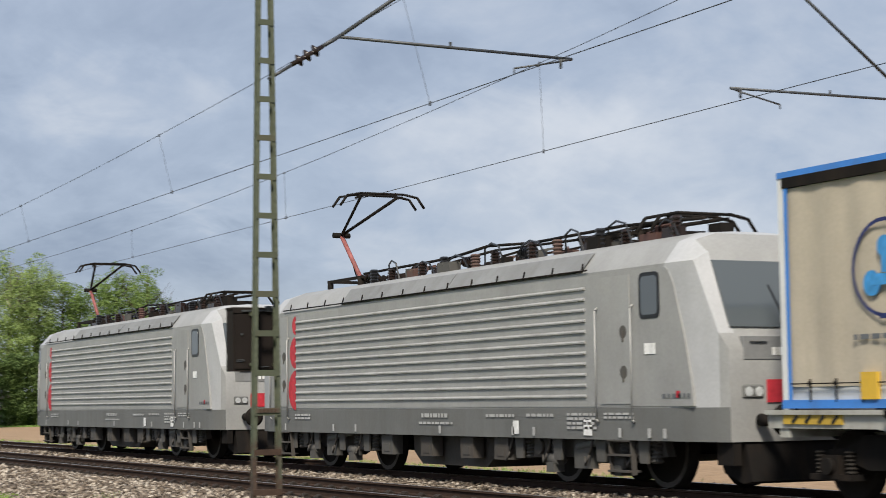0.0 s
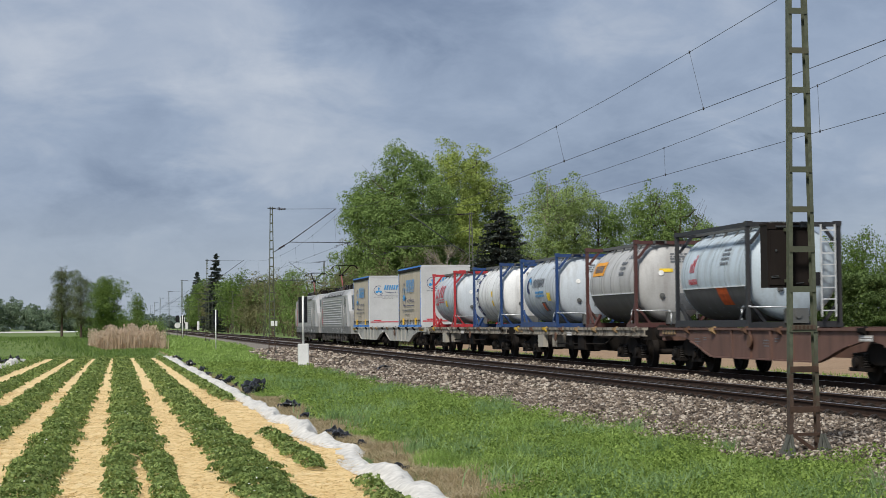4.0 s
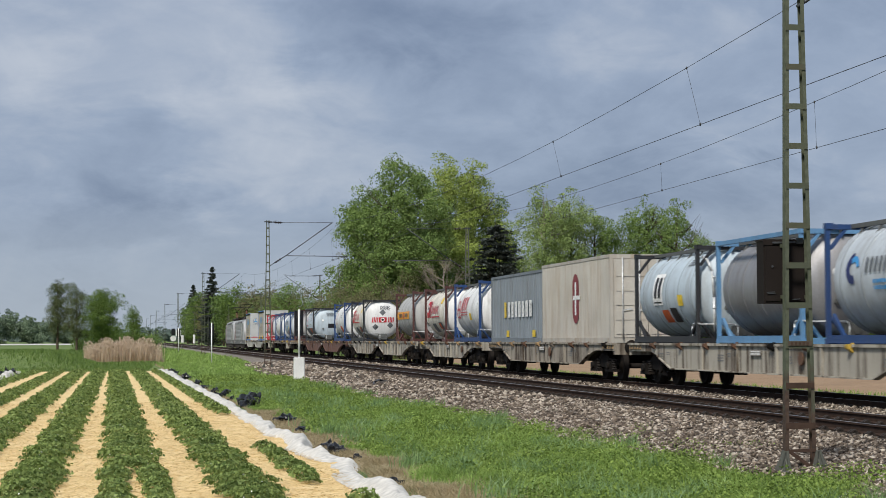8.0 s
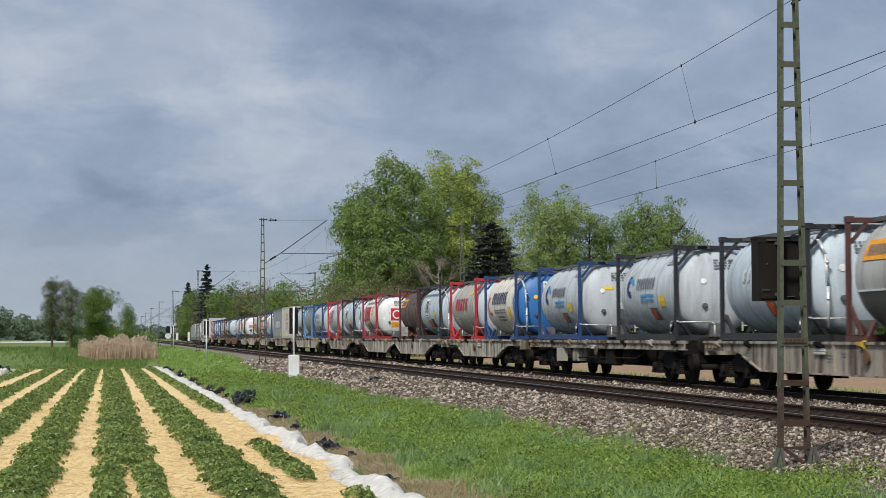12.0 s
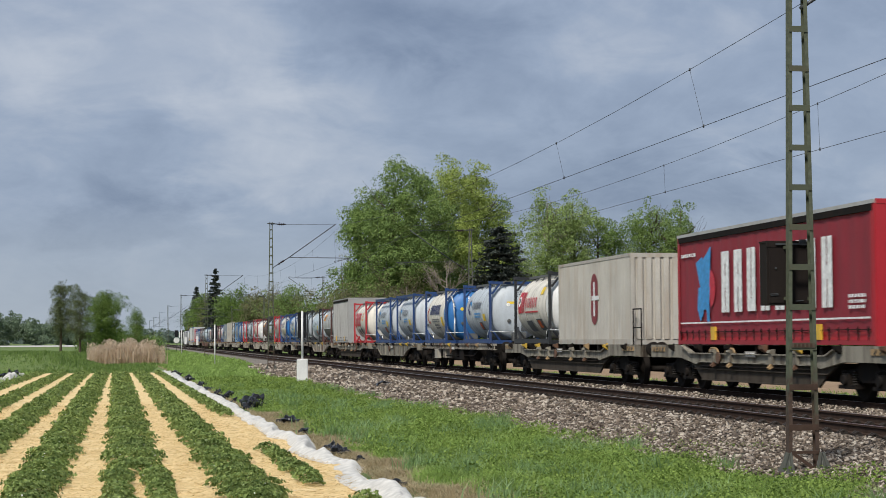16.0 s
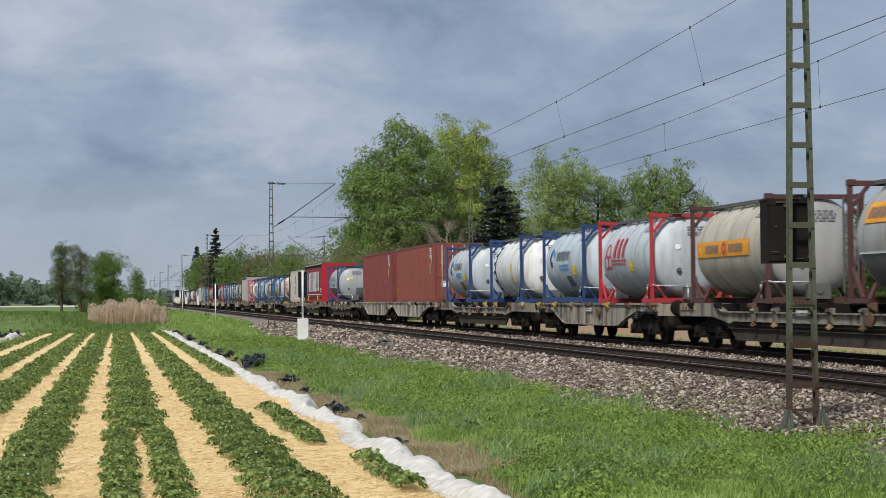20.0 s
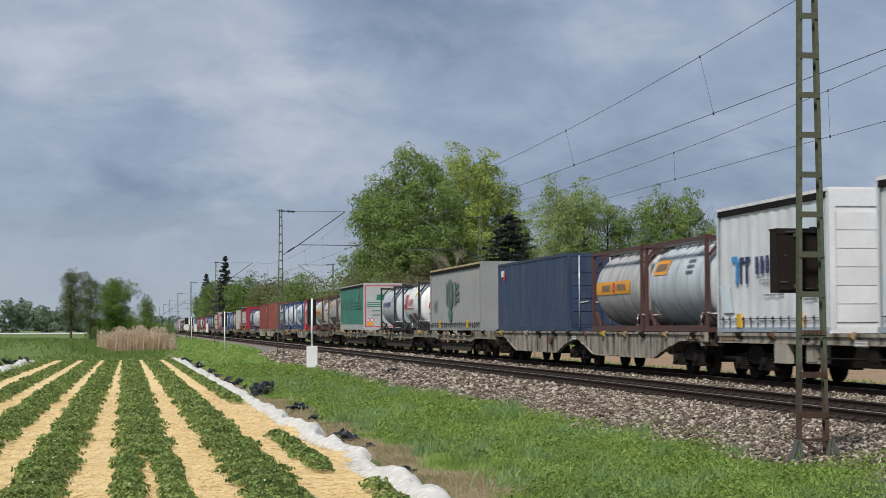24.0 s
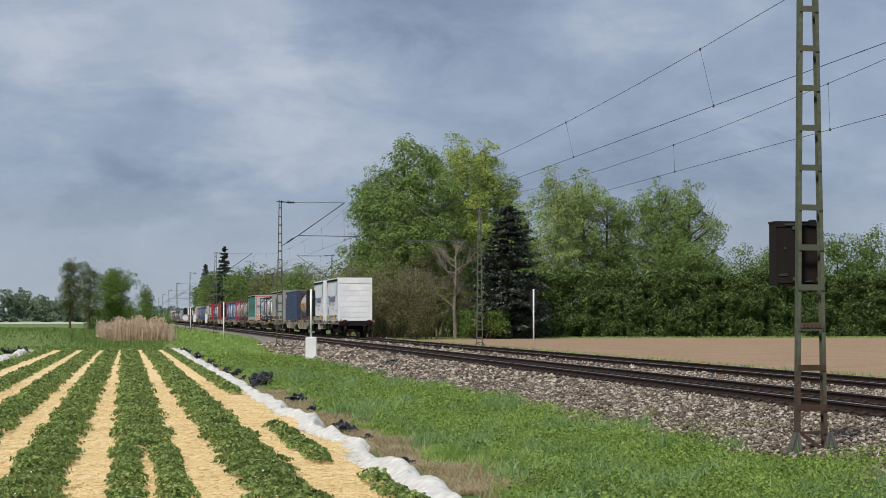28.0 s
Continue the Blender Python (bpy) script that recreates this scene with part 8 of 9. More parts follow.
        plate_xz(bm, [(sx * 1.50, 3.33), (sx * 1.27, 3.625), (sx * 1.24, 3.64), (sx * 1.52, 3.33)], -0.5, 4.2)
        part("roof_panel", bm, P_ROOFGREY, t)
        bm = bmesh.new()
        tube(bm, (sx * 1.53, -5.4, 3.34), (sx * 1.53, 7.2, 3.34), 0.014, 6)
        for i in range(14):
            bar(bm, (sx * 1.5, -5.2 + 0.93 * i, 3.33), (sx * 1.47, -5.2 + 0.93 * i, 3.46), 0.02, 0.02)
        part("roof_gutter", bm, M_DARKSTEEL, t)
    rr = random.Random(seed)
    for i in range(17):
        y = -6.6 + 0.72 * i + rr.uniform(-0.15, 0.15)
        x = (-0.72, -0.45, -0.6)[i % 3]
        bm = bmesh.new()
        if i % 3 == 1:
            for k in range(6):
                tube(bm, (x, y - 0.2 + 0.07 * k, 3.95), (x, y - 0.17 + 0.07 * k, 3.95), 0.10, 9)
            tube(bm, (x, y - 0.3, 3.95), (x, y + 0.3, 3.95), 0.06, 8)
            bar(bm, (x, y, 3.74), (x, y, 3.9), 0.06, 0.06)
        else:
            coil(bm, x, y, 3.74, 4.02 + rr.uniform(0, 0.08), 0.10, 5, 9)
        part("roof_insulator", bm, (M_INSUL, P_COIL, M_INSUL, M_BLACK)[i % 4], t)
    bm = bmesh.new()
    path_tube(bm, [(-0.55, -7.2, 4.02), (-0.6, -5.0, 4.10), (-0.55, -2, 4.08), (-0.66, -0.6, 4.14), (-0.52, 1.2, 4.06), (-0.6, 5.0, 4.02)], 0.028, 6)
    part("busbar", bm, M_DARKSTEEL, t)
    bm = bmesh.new()
    path_tube(bm, [(-0.2, -6.6, 4.12), (-0.3, -3, 4.05), (-0.2, 0, 4.12), (0.1, 3.8, 4.0)], 0.025, 6)
    part("busbar", bm, M_DARKSTEEL, t)
    for i in range(22):
        y = -7.0 + 0.55 * i + rr.uniform(-0.2, 0.2)
        bm = bmesh.new()
        w, d, hh = rr.uniform(0.05, 0.14), rr.uniform(0.08, 0.26), rr.uniform(0.03, 0.2)
        x = rr.uniform(-0.85, -0.1)
        box(bm, x - w, x + w, y - d, y + d, 3.70, 3.82 + hh)
        bar(bm, (x - w, y, 3.86 + hh * 0.5), (x + w + 0.2, y + rr.uniform(-0.6, 0.6), 3.98), 0.04, 0.04)
        part("roof_unit", bm, (M_DARKSTEEL, M_INSUL, P_COIL, M_DARKSTEEL, P_SOOT)[i % 5], t)
    for i in range(8):
        y = -6.4 + 1.4 * i
        q, z = rr.uniform(0.4, 0.8), rr.uniform(4.02, 4.18)
        bm = bmesh.new()
        path_tube(bm, [(-0.8, y - q, 3.72), (-0.78, y - 0.6 * q, z - 0.08), (-0.72, y, z), (-0.6, y + 0.7 * q, z - 0.06), (-0.5, y + q, 3.8)], 0.018, 5)
        part("roof_cable", bm, M_BLACK, t)

    def pantograph(y0, sgn, raised):
        bm = bmesh.new()
        for a in (-0.55, 0.55):
            bar(bm, (a, y0 - 0.9, 3.97), (a, y0 + 0.9, 3.97), 0.06, 0.06)
            bar(bm, (-0.55, y0 + 1.5 * a, 3.97), (0.55, y0 + 1.5 * a, 3.97), 0.07, 0.06)
            for b in (-0.8, 0.8):
                tube(bm, (a, y0 + b, 3.70), (a, y0 + b, 3.97), 0.07, 8)
        for k in range(6):
            tube(bm, (-0.4 + 0.1 * k, y0 - 0.5, 3.95), (-0.36 + 0.1 * k, y0 - 0.5, 3.95), 0.1, 8)
        pf = part("pantograph", bm, M_DARKSTEEL, t)
        if raised:
            knee, head = (0, y0 + 1.45 * sgn, 5.06), (0, y0 - 0.55 * sgn, 5.70)
            base = (0, y0 + 0.35 * sgn, 3.98)
        else:
            knee, head = (0, y0 + 1.7 * sgn, 4.07), (0, y0 - 1.5 * sgn, 4.12)
            base = (0, y0 - 0.7 * sgn, 4.02)
        bm = bmesh.new()
        tube(bm, base, knee, 0.05, 8)
        part("lower_arm", bm, P_FADEDRED if raised else M_DARKSTEEL, pf)
        bm = bmesh.new()
        for a in (-0.42, 0.42):
            tube(bm, knee, (a, head[1], head[2]), 0.034, 6)
        tube(bm, (-0.2, knee[1], knee[2]), (0.2, knee[1], knee[2]), 0.06, 8)
        tube(bm, (0.12, y0 + 0.9 * sgn, 4.1), (0.1, knee[1], knee[2] - 0.1), 0.014, 5)
        part("upper_arm", bm, M_DARKSTEEL, pf)
        bm = bmesh.new()
        for d in (-0.2, 0.2):
            path_tube(bm, [(-0.98, head[1] + d, head[2] - 0.22), (-0.82, head[1] + d, head[2]), (-0.5, head[1] + d, head[2] + 0.06), (0.5, head[1] + d, head[2] + 0.06), (0.82, head[1] + d, head[2]), (0.98, head[1] + d, head[2] - 0.22)], 0.028, 6)
        for a in (-0.45, 0.45):
            bar(bm, (a, head[1] - 0.2, head[2]), (a, head[1] + 0.2, head[2]), 0.04, 0.04)
        part("collector_head", bm, M_DARKSTEEL, pf)

    pantograph(6.1, 1, True)
    pantograph(-4.7, 1, False)
    # the two noses
    for e in (-1, 1):
        bm = bmesh.new()
        a, b = e * 8.635, e * 8.18
        pts = [(-1.2, a - e * 0.0, 2.34), (1.2, a, 2.34), (1.2, b + e * 0.04, 3.30), (-1.2, b + e * 0.04, 3.30)]
        v0 = [bm.verts.new((x, y + e * 0.03, z)) for x, y, z in pts]
        v1 = [bm.verts.new((x, y - e * 0.06, z)) for x, y, z in pts]
        bm.faces.new(v0)
        for i in range(4):
            bm.faces.new((v0[i], v0[(i + 1) % 4], v1[(i + 1) % 4], v1[i]))
        part("windscreen", bm, M_SKYGLASS, t)
        for k in range(7):
            bm = bmesh.new()
            box(bm, -0.62 + 0.1 * k + (0.06 if k > 2 else 0), -0.55 + 0.1 * k + (0.06 if k > 2 else 0), *sorted((e * 8.82, e * 8.828)), 1.94, 2.05)
            part("number_bar", bm, M_WHITE, t)
        bm = bmesh.new()
        bar(bm, (-0.2, e * 8.69, 2.3), (-0.35, e * 8.4, 2.95), 0.02, 0.03)
        bar(bm, (0.5, e * 8.69, 2.3), (0.2, e * 8.4, 2.95), 0.02, 0.03)
        part("wiper", bm, M_BLACK, t)
        bm = bmesh.new()
        box(bm, -1.1, 1.1, *sorted((e * 8.82, e * 8.72)), 1.88, 2.2)
        bar(bm, (-1.0, e * 8.84, 2.14), (-0.72, e * 8.84, 2.14), 0.03, 0.025)
        bar(bm, (1.0, e * 8.84, 2.14), (0.72, e * 8.84, 2.14), 0.03, 0.025)
        part("nose_panel", bm, P_ROOFGREY, t)
        for sx in (-1, 1):
            bm = bmesh.new()
            box(bm, *sorted((sx * 1.14, sx * 0.78)), *sorted((e * 8.79, e * 8.835)), 1.34, 1.53)
            bmesh.ops.bevel(bm, geom=bm.edges[:], offset=0.02, segments=1, affect="EDGES")
            lamp = part("headlight", bm, P_BAND, t)
            bm = bmesh.new()
            for q in (0.87, 1.04):
                tube(bm, (sx * q, e * 8.835, 1.435), (sx * q, e * 8.845, 1.435), 0.068, 12)
            part("lens", bm, M_PALETUBE, lamp)
            attach("buffer", BUFFER, t, (sx * 0.875, e * 8.92, 1.04), turn=0.0 if e > 0 else math.pi)
            bm = bmesh.new()
            box(bm, *sorted((sx * 1.16, sx * 1.3)), *sorted((e * 8.42, e * 8.79)), 0.42, 0.95)
            part("corner_step", bm, M_DARKSTEEL, t)
        bm = bmesh.new()
        box(bm, -0.72, 0.72, *sorted((e * 8.79, e * 8.83)), 1.28, 1.6)
        part("nose_patch", bm, P_LOCORED, t)
        bm = bmesh.new()
        plate_yz(bm, [(e * 8.07, 0.75), (e * 8.77, 0.75), (e * 8.92, 0.2), (e * 8.72, 0.16), (e * 8.27, 0.3)], -1.08, 1.08)
        part("snow_plough", bm, M_DARKSTEEL, t)
        bm = bmesh.new()
        path_tube(bm, [(0, e * 9.07, 0.98), (0, e * 9.42, 0.8), (0.02, e * 9.57, 0.86)], 0.05, 6)
        part("coupling", bm, M_DARKSTEEL, t)
    # running gear
    for y in (-4.95, 4.95):
        bm = bmesh.new()
        for sx in (-1, 1):
            plate_yz(bm, [(y - 2.1, 0.5), (y - 2.0, 0.75), (y + 2.0, 0.75), (y + 2.1, 0.5), (y + 0.8, 0.44), (y - 0.8, 0.44)], *sorted((sx * 1.06, sx * 1.2)))
        box(bm, -1.06, 1.06, y - 0.5, y + 0.5, 0.36, 0.7)
        bg = part("bogie_frame", bm, P_GEAR, t)
        for d in (-1.45, 1.45):
            w = attach("wheelset", WHEELSET, bg, (0, y + d, 0.0))
            w.scale = (1, 1.33, 1.33)
            for sx in (-1, 1):
                bm = bmesh.new()
                for g in range(24):
                    a0, a1 = 2 * math.pi * g / 24, 2 * math.pi * (g + 1) / 24
                    quad(bm, *[(sx * 0.80, y + d + r * math.cos(q), 0.612 + r * math.sin(q)) for r, q in ((0.52, a0), (0.60, a0), (0.60, a1), (0.52, a1))])
                part("wheel_rim", bm, M_TREAD, bg)
            for sx in (-1, 1):
                bm = bmesh.new()
                box(bm, *sorted((sx * 1.08, sx * 1.3)), y + d - 0.24, y + d + 0.24, 0.42, 0.82)
                tube(bm, (sx * 1.28, y + d, 0.6), (sx * 1.36, y + d, 0.6), 0.13, 12)
                part("axle_box", bm, P_GEAR, bg)
                for q in (-0.42, 0.42):
                    bm = bmesh.new()
                    coil(bm, sx * 1.24, y + d + q, 0.40, 0.76, 0.1)
                    part("coil_spring", bm, P_SOOT, bg)
        bm = bmesh.new()
        tube(bm, (-1.34, y - 1.0, 0.76), (-1.34, y + 0.2, 0.62), 0.055, 8)
        part("damper", bm, M_GRATE, bg)
        for d in (-1.75, -0.55, 0.75, 2.0):
            bm = bmesh.new()
            plate_yz(bm, [(y + d - 0.15, 0.78), (y + d + 0.15, 0.78), (y + d + 0.11, 0.40), (y + d - 0.11, 0.40)], -1.40, -1.36)
            part("hanger", bm, P_SOOT, bg)
            bm = bmesh.new()
            path_tube(bm, [(-1.38, y + d + 0.22, 0.78), (-1.42, y + d + 0.3, 0.5), (-1.42, y + d + 0.42, 0.34), (-1.38, y + d + 0.5, 0.46)], 0.02, 6)
            part("hose", bm, P_GEAR, bg)
        for d in (-1.0, 1.0):
            bm = bmesh.new()
            tube(bm, (-1.30, y + d - 0.2, 0.40), (-1.30, y + d + 0.2, 0.40), 0.10, 10)
            box(bm, -1.40, -1.2, y + d - 0.12, y + d + 0.12, 0.2, 0.36)
            part("brake_unit", bm, P_SOOT, bg)
        bm = bmesh.new()
        box(bm, -1.36, -1.22, y - 0.2, y + 0.3, 0.28, 0.72)
        part("sand_box", bm, P_SOOT, bg)
    bm = bmesh.new()
    plate_yz(bm, [(-1.75, 0.75), (-1.7, 0.42), (-1.35, 0.2), (1.2, 0.2), (1.55, 0.42), (1.6, 0.75)], -1.15, 1.15)
    part("transformer_tank", bm, P_GEAR, t)
    for y in (-2.35, -1.1, 0.5, 2.2):
        bm = bmesh.new()
        box(bm, -1.42, -1.2, y - 0.24, y + 0.24, 0.36, 0.72)
        box(bm, -1.43, -1.42, y - 0.12, y + 0.12, 0.42, 0.56)
        part("equipment_box", bm, (P_SOOT, P_GEAR)[int(y * 10) % 2], t)
    for y in (-6.15, 7.3):
        bm = bmesh.new()
        for d in (-0.3, 0.3):
            bar(bm, (-1.4, y + d, 0.22), (-1.44, y + d, 0.78), 0.03, 0.08)
        for z in (0.26, 0.5, 0.72):
            box(bm, -1.5, -1.28, y - 0.3, y + 0.3, z, z + 0.03)
        part("steps", bm, P_GEAR, t)
    return t


# ---------- the make-up of the train, from front to rear (metres along the train) ----------
locomotive(49.5, 3, "grey electric locomotive leading the freight train, pantograph raised")
locomotive(29.3, 8, "grey electric locomotive with ribbed sides, pantograph raised")
LIGHT = "pale grey articulated container wagon with stained side beams"
for k, (f, r_, kind, col, lab) in enumerate([
        (19.9, -9.4, "articulated", P_CLEANWAGON, LIGHT), (-10.2, -29.4, "flat", P_OLDWAGON, "weathered flat container wagon with rusty brackets"),
        (-30.2, -48.6, "flat", P_OLDWAGON, "weathered flat container wagon with rusty brackets"), (-49.5, -78.9, "articulated", P_BROWNWAGON, "red-brown articulated container wagon"),
        (-79.7, -107.9, "articulated", P_GREYWAGON, LIGHT), (-108.6, -125.2, "fishbelly", P_GREYWAGON, "pale grey container wagon with deep side beams"),
        (-125.9, -145.7, "fishbelly", P_OLDWAGON, "stained grey container wagon with deep side beams"), (-146.4, -169.2, "fishbelly", P_GREYWAGON, "pale grey container wagon with deep side beams"),
        (-170.0, -187.4, "fishbelly", P_OLDWAGON, "stained grey container wagon with deep side beams"), (-188.2, -217.8, "articulated", P_GREYWAGON, LIGHT),
        (-218.4, -234.4, "fishbelly", P_GREYWAGON, "pale grey container wagon with deep side beams"), (-235.2, -254.0, "flat", P_OLDWAGON, "weathered flat container wagon with rusty brackets"),
        (-254.8, -271.3, "fishbelly", P_OLDWAGON, "stained grey container wagon with deep side beams"), (-271.9, -291.6, "pocket", P_POCKET, "grime-brown pocket wagon with rusty stakes"),
        (-292.4, -310.4, "fishbelly", P_POCKET, "grime-brown container wagon with deep side beams"), (-311.1, -330.0, "flat", P_OLDWAGON, "weathered flat container wagon with rusty brackets"),
        (-331.4, -350.6, "pocket", P_POCKET, "grime-brown pocket wagon with rusty stakes"), (-351.4, -369.0, "pocket", P_POCKET, "grime-brown pocket wagon with rusty stakes"),
        (-369.8, -388.9, "pocket", P_POCKET, "half-empty grime-brown pocket wagon"), (-389.6, -418.8, "articulated", P_GREYWAGON, LIGHT),
        (-419.8, -439.2, "pocket", P_POCKET, "grime-brown pocket wagon with rusty stakes"), (-440.0, -456.1, "fishbelly", P_OLDWAGON, "stained grey container wagon with deep side beams"),
        (-457.2, -476.2, "pocket", P_POCKET, "grime-brown pocket wagon with rusty stakes"), (-476.9, -496.8, "pocket", P_POCKET, "grime-brown pocket wagon with rusty stakes"),
        (-497.4, -516.4, "pocket", P_POCKET, "grime-brown pocket wagon with rusty stakes"), (-517.0, -534.0, "pocket", P_POCKET, "grime-brown pocket wagon with rusty stakes"),
        (-534.7, -563.4, "articulated", P_OLDWAGON, "stained grey articulated container wagon"), (-564.0, -583.4, "flat", P_OLDWAGON, "last flat container wagon with tail discs")]):
    last_wagon = wagon(f, r_, kind, col, lab, 40 + k)
    if k == 16:
        bm = bmesh.new()
        q, z = -(f - r_) / 2, DECK - RAIL
        path_tube(bm, [(-1.2, q + 0.95, z - 0.05), (-1.2, q + 0.95, z + 1.05), (-1.2, q + 0.1, z + 1.05), (-1.2, q + 0.1, z - 0.05)], 0.022, 6)
        path_tube(bm, [(-1.2, q + 0.95, z + 0.5), (-1.2, q + 0.1, z + 0.5)], 0.016, 6)
        part("handrail", bm, M_DARKSTEEL, last_wagon)
bm = bmesh.new()
for sx in (-1.18, 1.18):
    box(bm, sx - 0.06, sx + 0.06, -9.62, -9.6, 1.14, 1.28)
part("tail_disc", bm, P_LOCORED, last_wagon, "red and white tail disc")

old_curtain(15.55, 1)
old_curtain(-4.25, 2)
tank(-14.33, C_RED, "beam", S_SILVER, "rings", "silver tank in a bright red frame with red marks", seed=3, plate="rings")
tank(-24.72, C_BLUE, "beam", S_WHITE, "band", "white tank in a dark blue frame with navy band", seed=4)
tank(-34.26, C_BLUE, "skirt", S_SILVER, "crescent", "silver tank in a blue skirted frame", seed=5, plate="red")
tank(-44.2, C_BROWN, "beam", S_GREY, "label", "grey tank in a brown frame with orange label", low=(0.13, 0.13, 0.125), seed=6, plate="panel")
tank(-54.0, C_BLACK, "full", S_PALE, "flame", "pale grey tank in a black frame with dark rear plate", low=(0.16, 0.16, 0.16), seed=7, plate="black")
tank(-74.18, C_BLUE, "skirt", S_WHITE, "flame", "white tank in a blue frame with red flame mark", seed=8)
tank(-83.82, C_BLACK, "skirt", S_CREAM, "stripes", "dirty cream tank in a black frame with red stripes", dome=S_WHITE, seed=9, plate="stripes", ladder=False)
tank(-103.37, C_BROWN, "beam", S_GREY, "bandlabel", "grey tank in a brown frame with orange band", seed=10)
tank(-112.92, C_BROWN, "beam", S_CREAM, "stripes", "stained cream tank in a brown frame with red stripes", seed=11, dome=S_WHITE)
tank(-121.0, C_BLUE, "skirt", S_WHITE, "rings", "white tank in a blue frame with red ring mark", seed=12)
t, P, Q = container(-130.9, 9.12, 2.62, (0.20, 0.235, 0.265), "ribbed slate-blue box container with pale brand blocks", 0.29, 0.05, doors=False)
mark("brand_word", t, K_YELLOW, lambda b: m_letters(b, P, 1, -2.0, -1.45, 0.95, 1.55, 3, 0, 0.4))
mark("brand_word", t, K_WHITE, lambda b: m_letters(b, P, 7, -1.35, 3.0, 0.95, 1.55, 4, 0, 0.34))
mark("caution_mark", t, K_YELLOW, lambda b: (m_rect(b, P, -1.6, -1.1, 0.2, 0.45, 1), m_rect(b, P, 2.9, 3.4, 0.2, 0.45, 1)))


def cross_box(s, seed):
    t, P, Q = container(s, 9.12, 2.74, (0.50, 0.475, 0.42), "beige ribbed box container with dark red emblem", 0.17, 0.012, seed, doors=(seed == 1), grime=(0.30, 0.19, 0.10))
    mark("emblem", t, plain("maroon_print", (0.22, 0.03, 0.035)), lambda b: (m_disc(b, P, 0.3, 1.85, 0.42, 0, 0, 180), m_rect(b, P, -0.12, 0.72, 1.45, 1.85, 2), m_disc(b, P, 0.3, 1.05, 0.42, 0, 180, 360), m_rect(b, P, -0.12, 0.72, 1.05, 1.4, 2)))
    mark("emblem", t, K_WHITE, lambda b: (m_rect(b, P, 0.2, 0.4, 0.9, 2.0, 1, 0, 0.012), m_rect(b, P, 0.0, 0.9, 1.42, 1.55, 1, 0.0, 0.014)))
    mark("placard", t, K_YELLOW, lambda b: m_rect(b, Q, 0.35, 0.52, 1.3, 1.42, 1))
    return t


cross_box(-139.95, 1)
tank(-150.26, C_BLACK, "skirt", S_PALE, "square", "pale blue-grey tank in a black frame with white brand plate", seed=13)
tank(-157.65, C_SKY, "full", S_STEEL, "none", "bare steel tank in a light blue frame", seed=14)
tank(-164.84, C_BLUE, "skirt", S_SILVER, "crescent", "silver tank in a blue skirted frame", seed=16, dome=S_SILVER)
tank(-174.22, C_RED, "beam", S_SILVER, "rings", "silver tank in a bright red frame with red marks", seed=17)
tank(-182.56, C_BLACK, "skirt", S_PALE, "square", "grey tank in a black frame with white brand plate", seed=18)
tank(-192.66, C_DRED, "full", S_CREAM, "bigred", "white tank in a dark red frame with big red letters", dome=S_WHITE, seed=19, plate="cross")
tank(-207.29, C_BROWN, "beam", (0.10, 0.055, 0.045), "label", "dark brown tank in a brown frame with orange label", seed=20)
tank(-213.69, C_BLACK, "full", S_PALE, "square", "pale blue-grey tank in a black frame with white brand plate", seed=21)
tank(-222.16, C_RED, "beam", (0.43, 0.41, 0.37), "plainred", "stained grey tank in a red frame with red letters", seed=22, dome=S_SILVER)
tank(-229.92, C_BLUE, "beam", S_CREAM, "script", "cream tank with blue rear in a blue frame", dome=(0.03, 0.17, 0.45), seed=23)
tank(-239.46, C_BLUE, "skirt", S_SILVER, "crescent", "silver tank in a blue skirted frame", seed=25, plate="panel")
tank(-249.77, C_BLACK, "skirt", S_SILVER, "crescent", "silver tank in a black skirted frame", seed=27)
tank(-259.26, C_BLACK, "skirt", S_PALE, "faded", "pale grey tank in a black frame with faded letters", seed=28)
tank(-267.19, C_BROWN, "beam", S_GREY, "label", "grey tank in a brown frame with orange label", low=(0.15, 0.15, 0.145), seed=29, plate="red")
t, P, Q = swap_body(-276.6, 8.7, 3.0, (0.40, 0.40, 0.39), (0.36, 0.36, 0.35), (0.33, 0.33, 0.32), "dirty silver-grey curtain body with vertical folds", 5, roof=(0.26, 0.25, 0.24))
bm = bmesh.new()
for i in range(22):
    y = -4.0 + 0.37 * i
    bar(bm, (-1.285, y, 0.2), (-1.285, y + 0.03, 2.72), 0.05, 0.07)
part("fold", bm, paint((0.43, 0.43, 0.42), 0.55, 0.1, 0.6), t)
tank(-286.53, C_RED, "beam", S_CREAM, "bigred", "cream tank in a red frame with big red letters", seed=30)
tank(-297.04, C_BLUE, "full", S_SILVER, "crescent", "silver tank in a full blue frame", seed=31)
tank(-305.39, C_BLUE, "full", S_SILVER, "crescent", "silver tank in a full blue frame", seed=32)
tank(-315.1, C_BLUE, "skirt", S_CREAM, "script", "cream tank with blue rear in a blue frame", dome=(0.03, 0.17, 0.45), seed=33)
tank(-325.47, C_BLUE, "skirt", S_SILVER, "crescent", "silver tank in a blue skirted frame", seed=35, plate="panel", dome=S_SILVER)
tank(-336.1, C_BLACK, "skirt", S_CREAM, "stripes", "stained cream tank in a black frame with red stripes", seed=36, dome=S_WHITE)
cross_box(-344.94, 2)
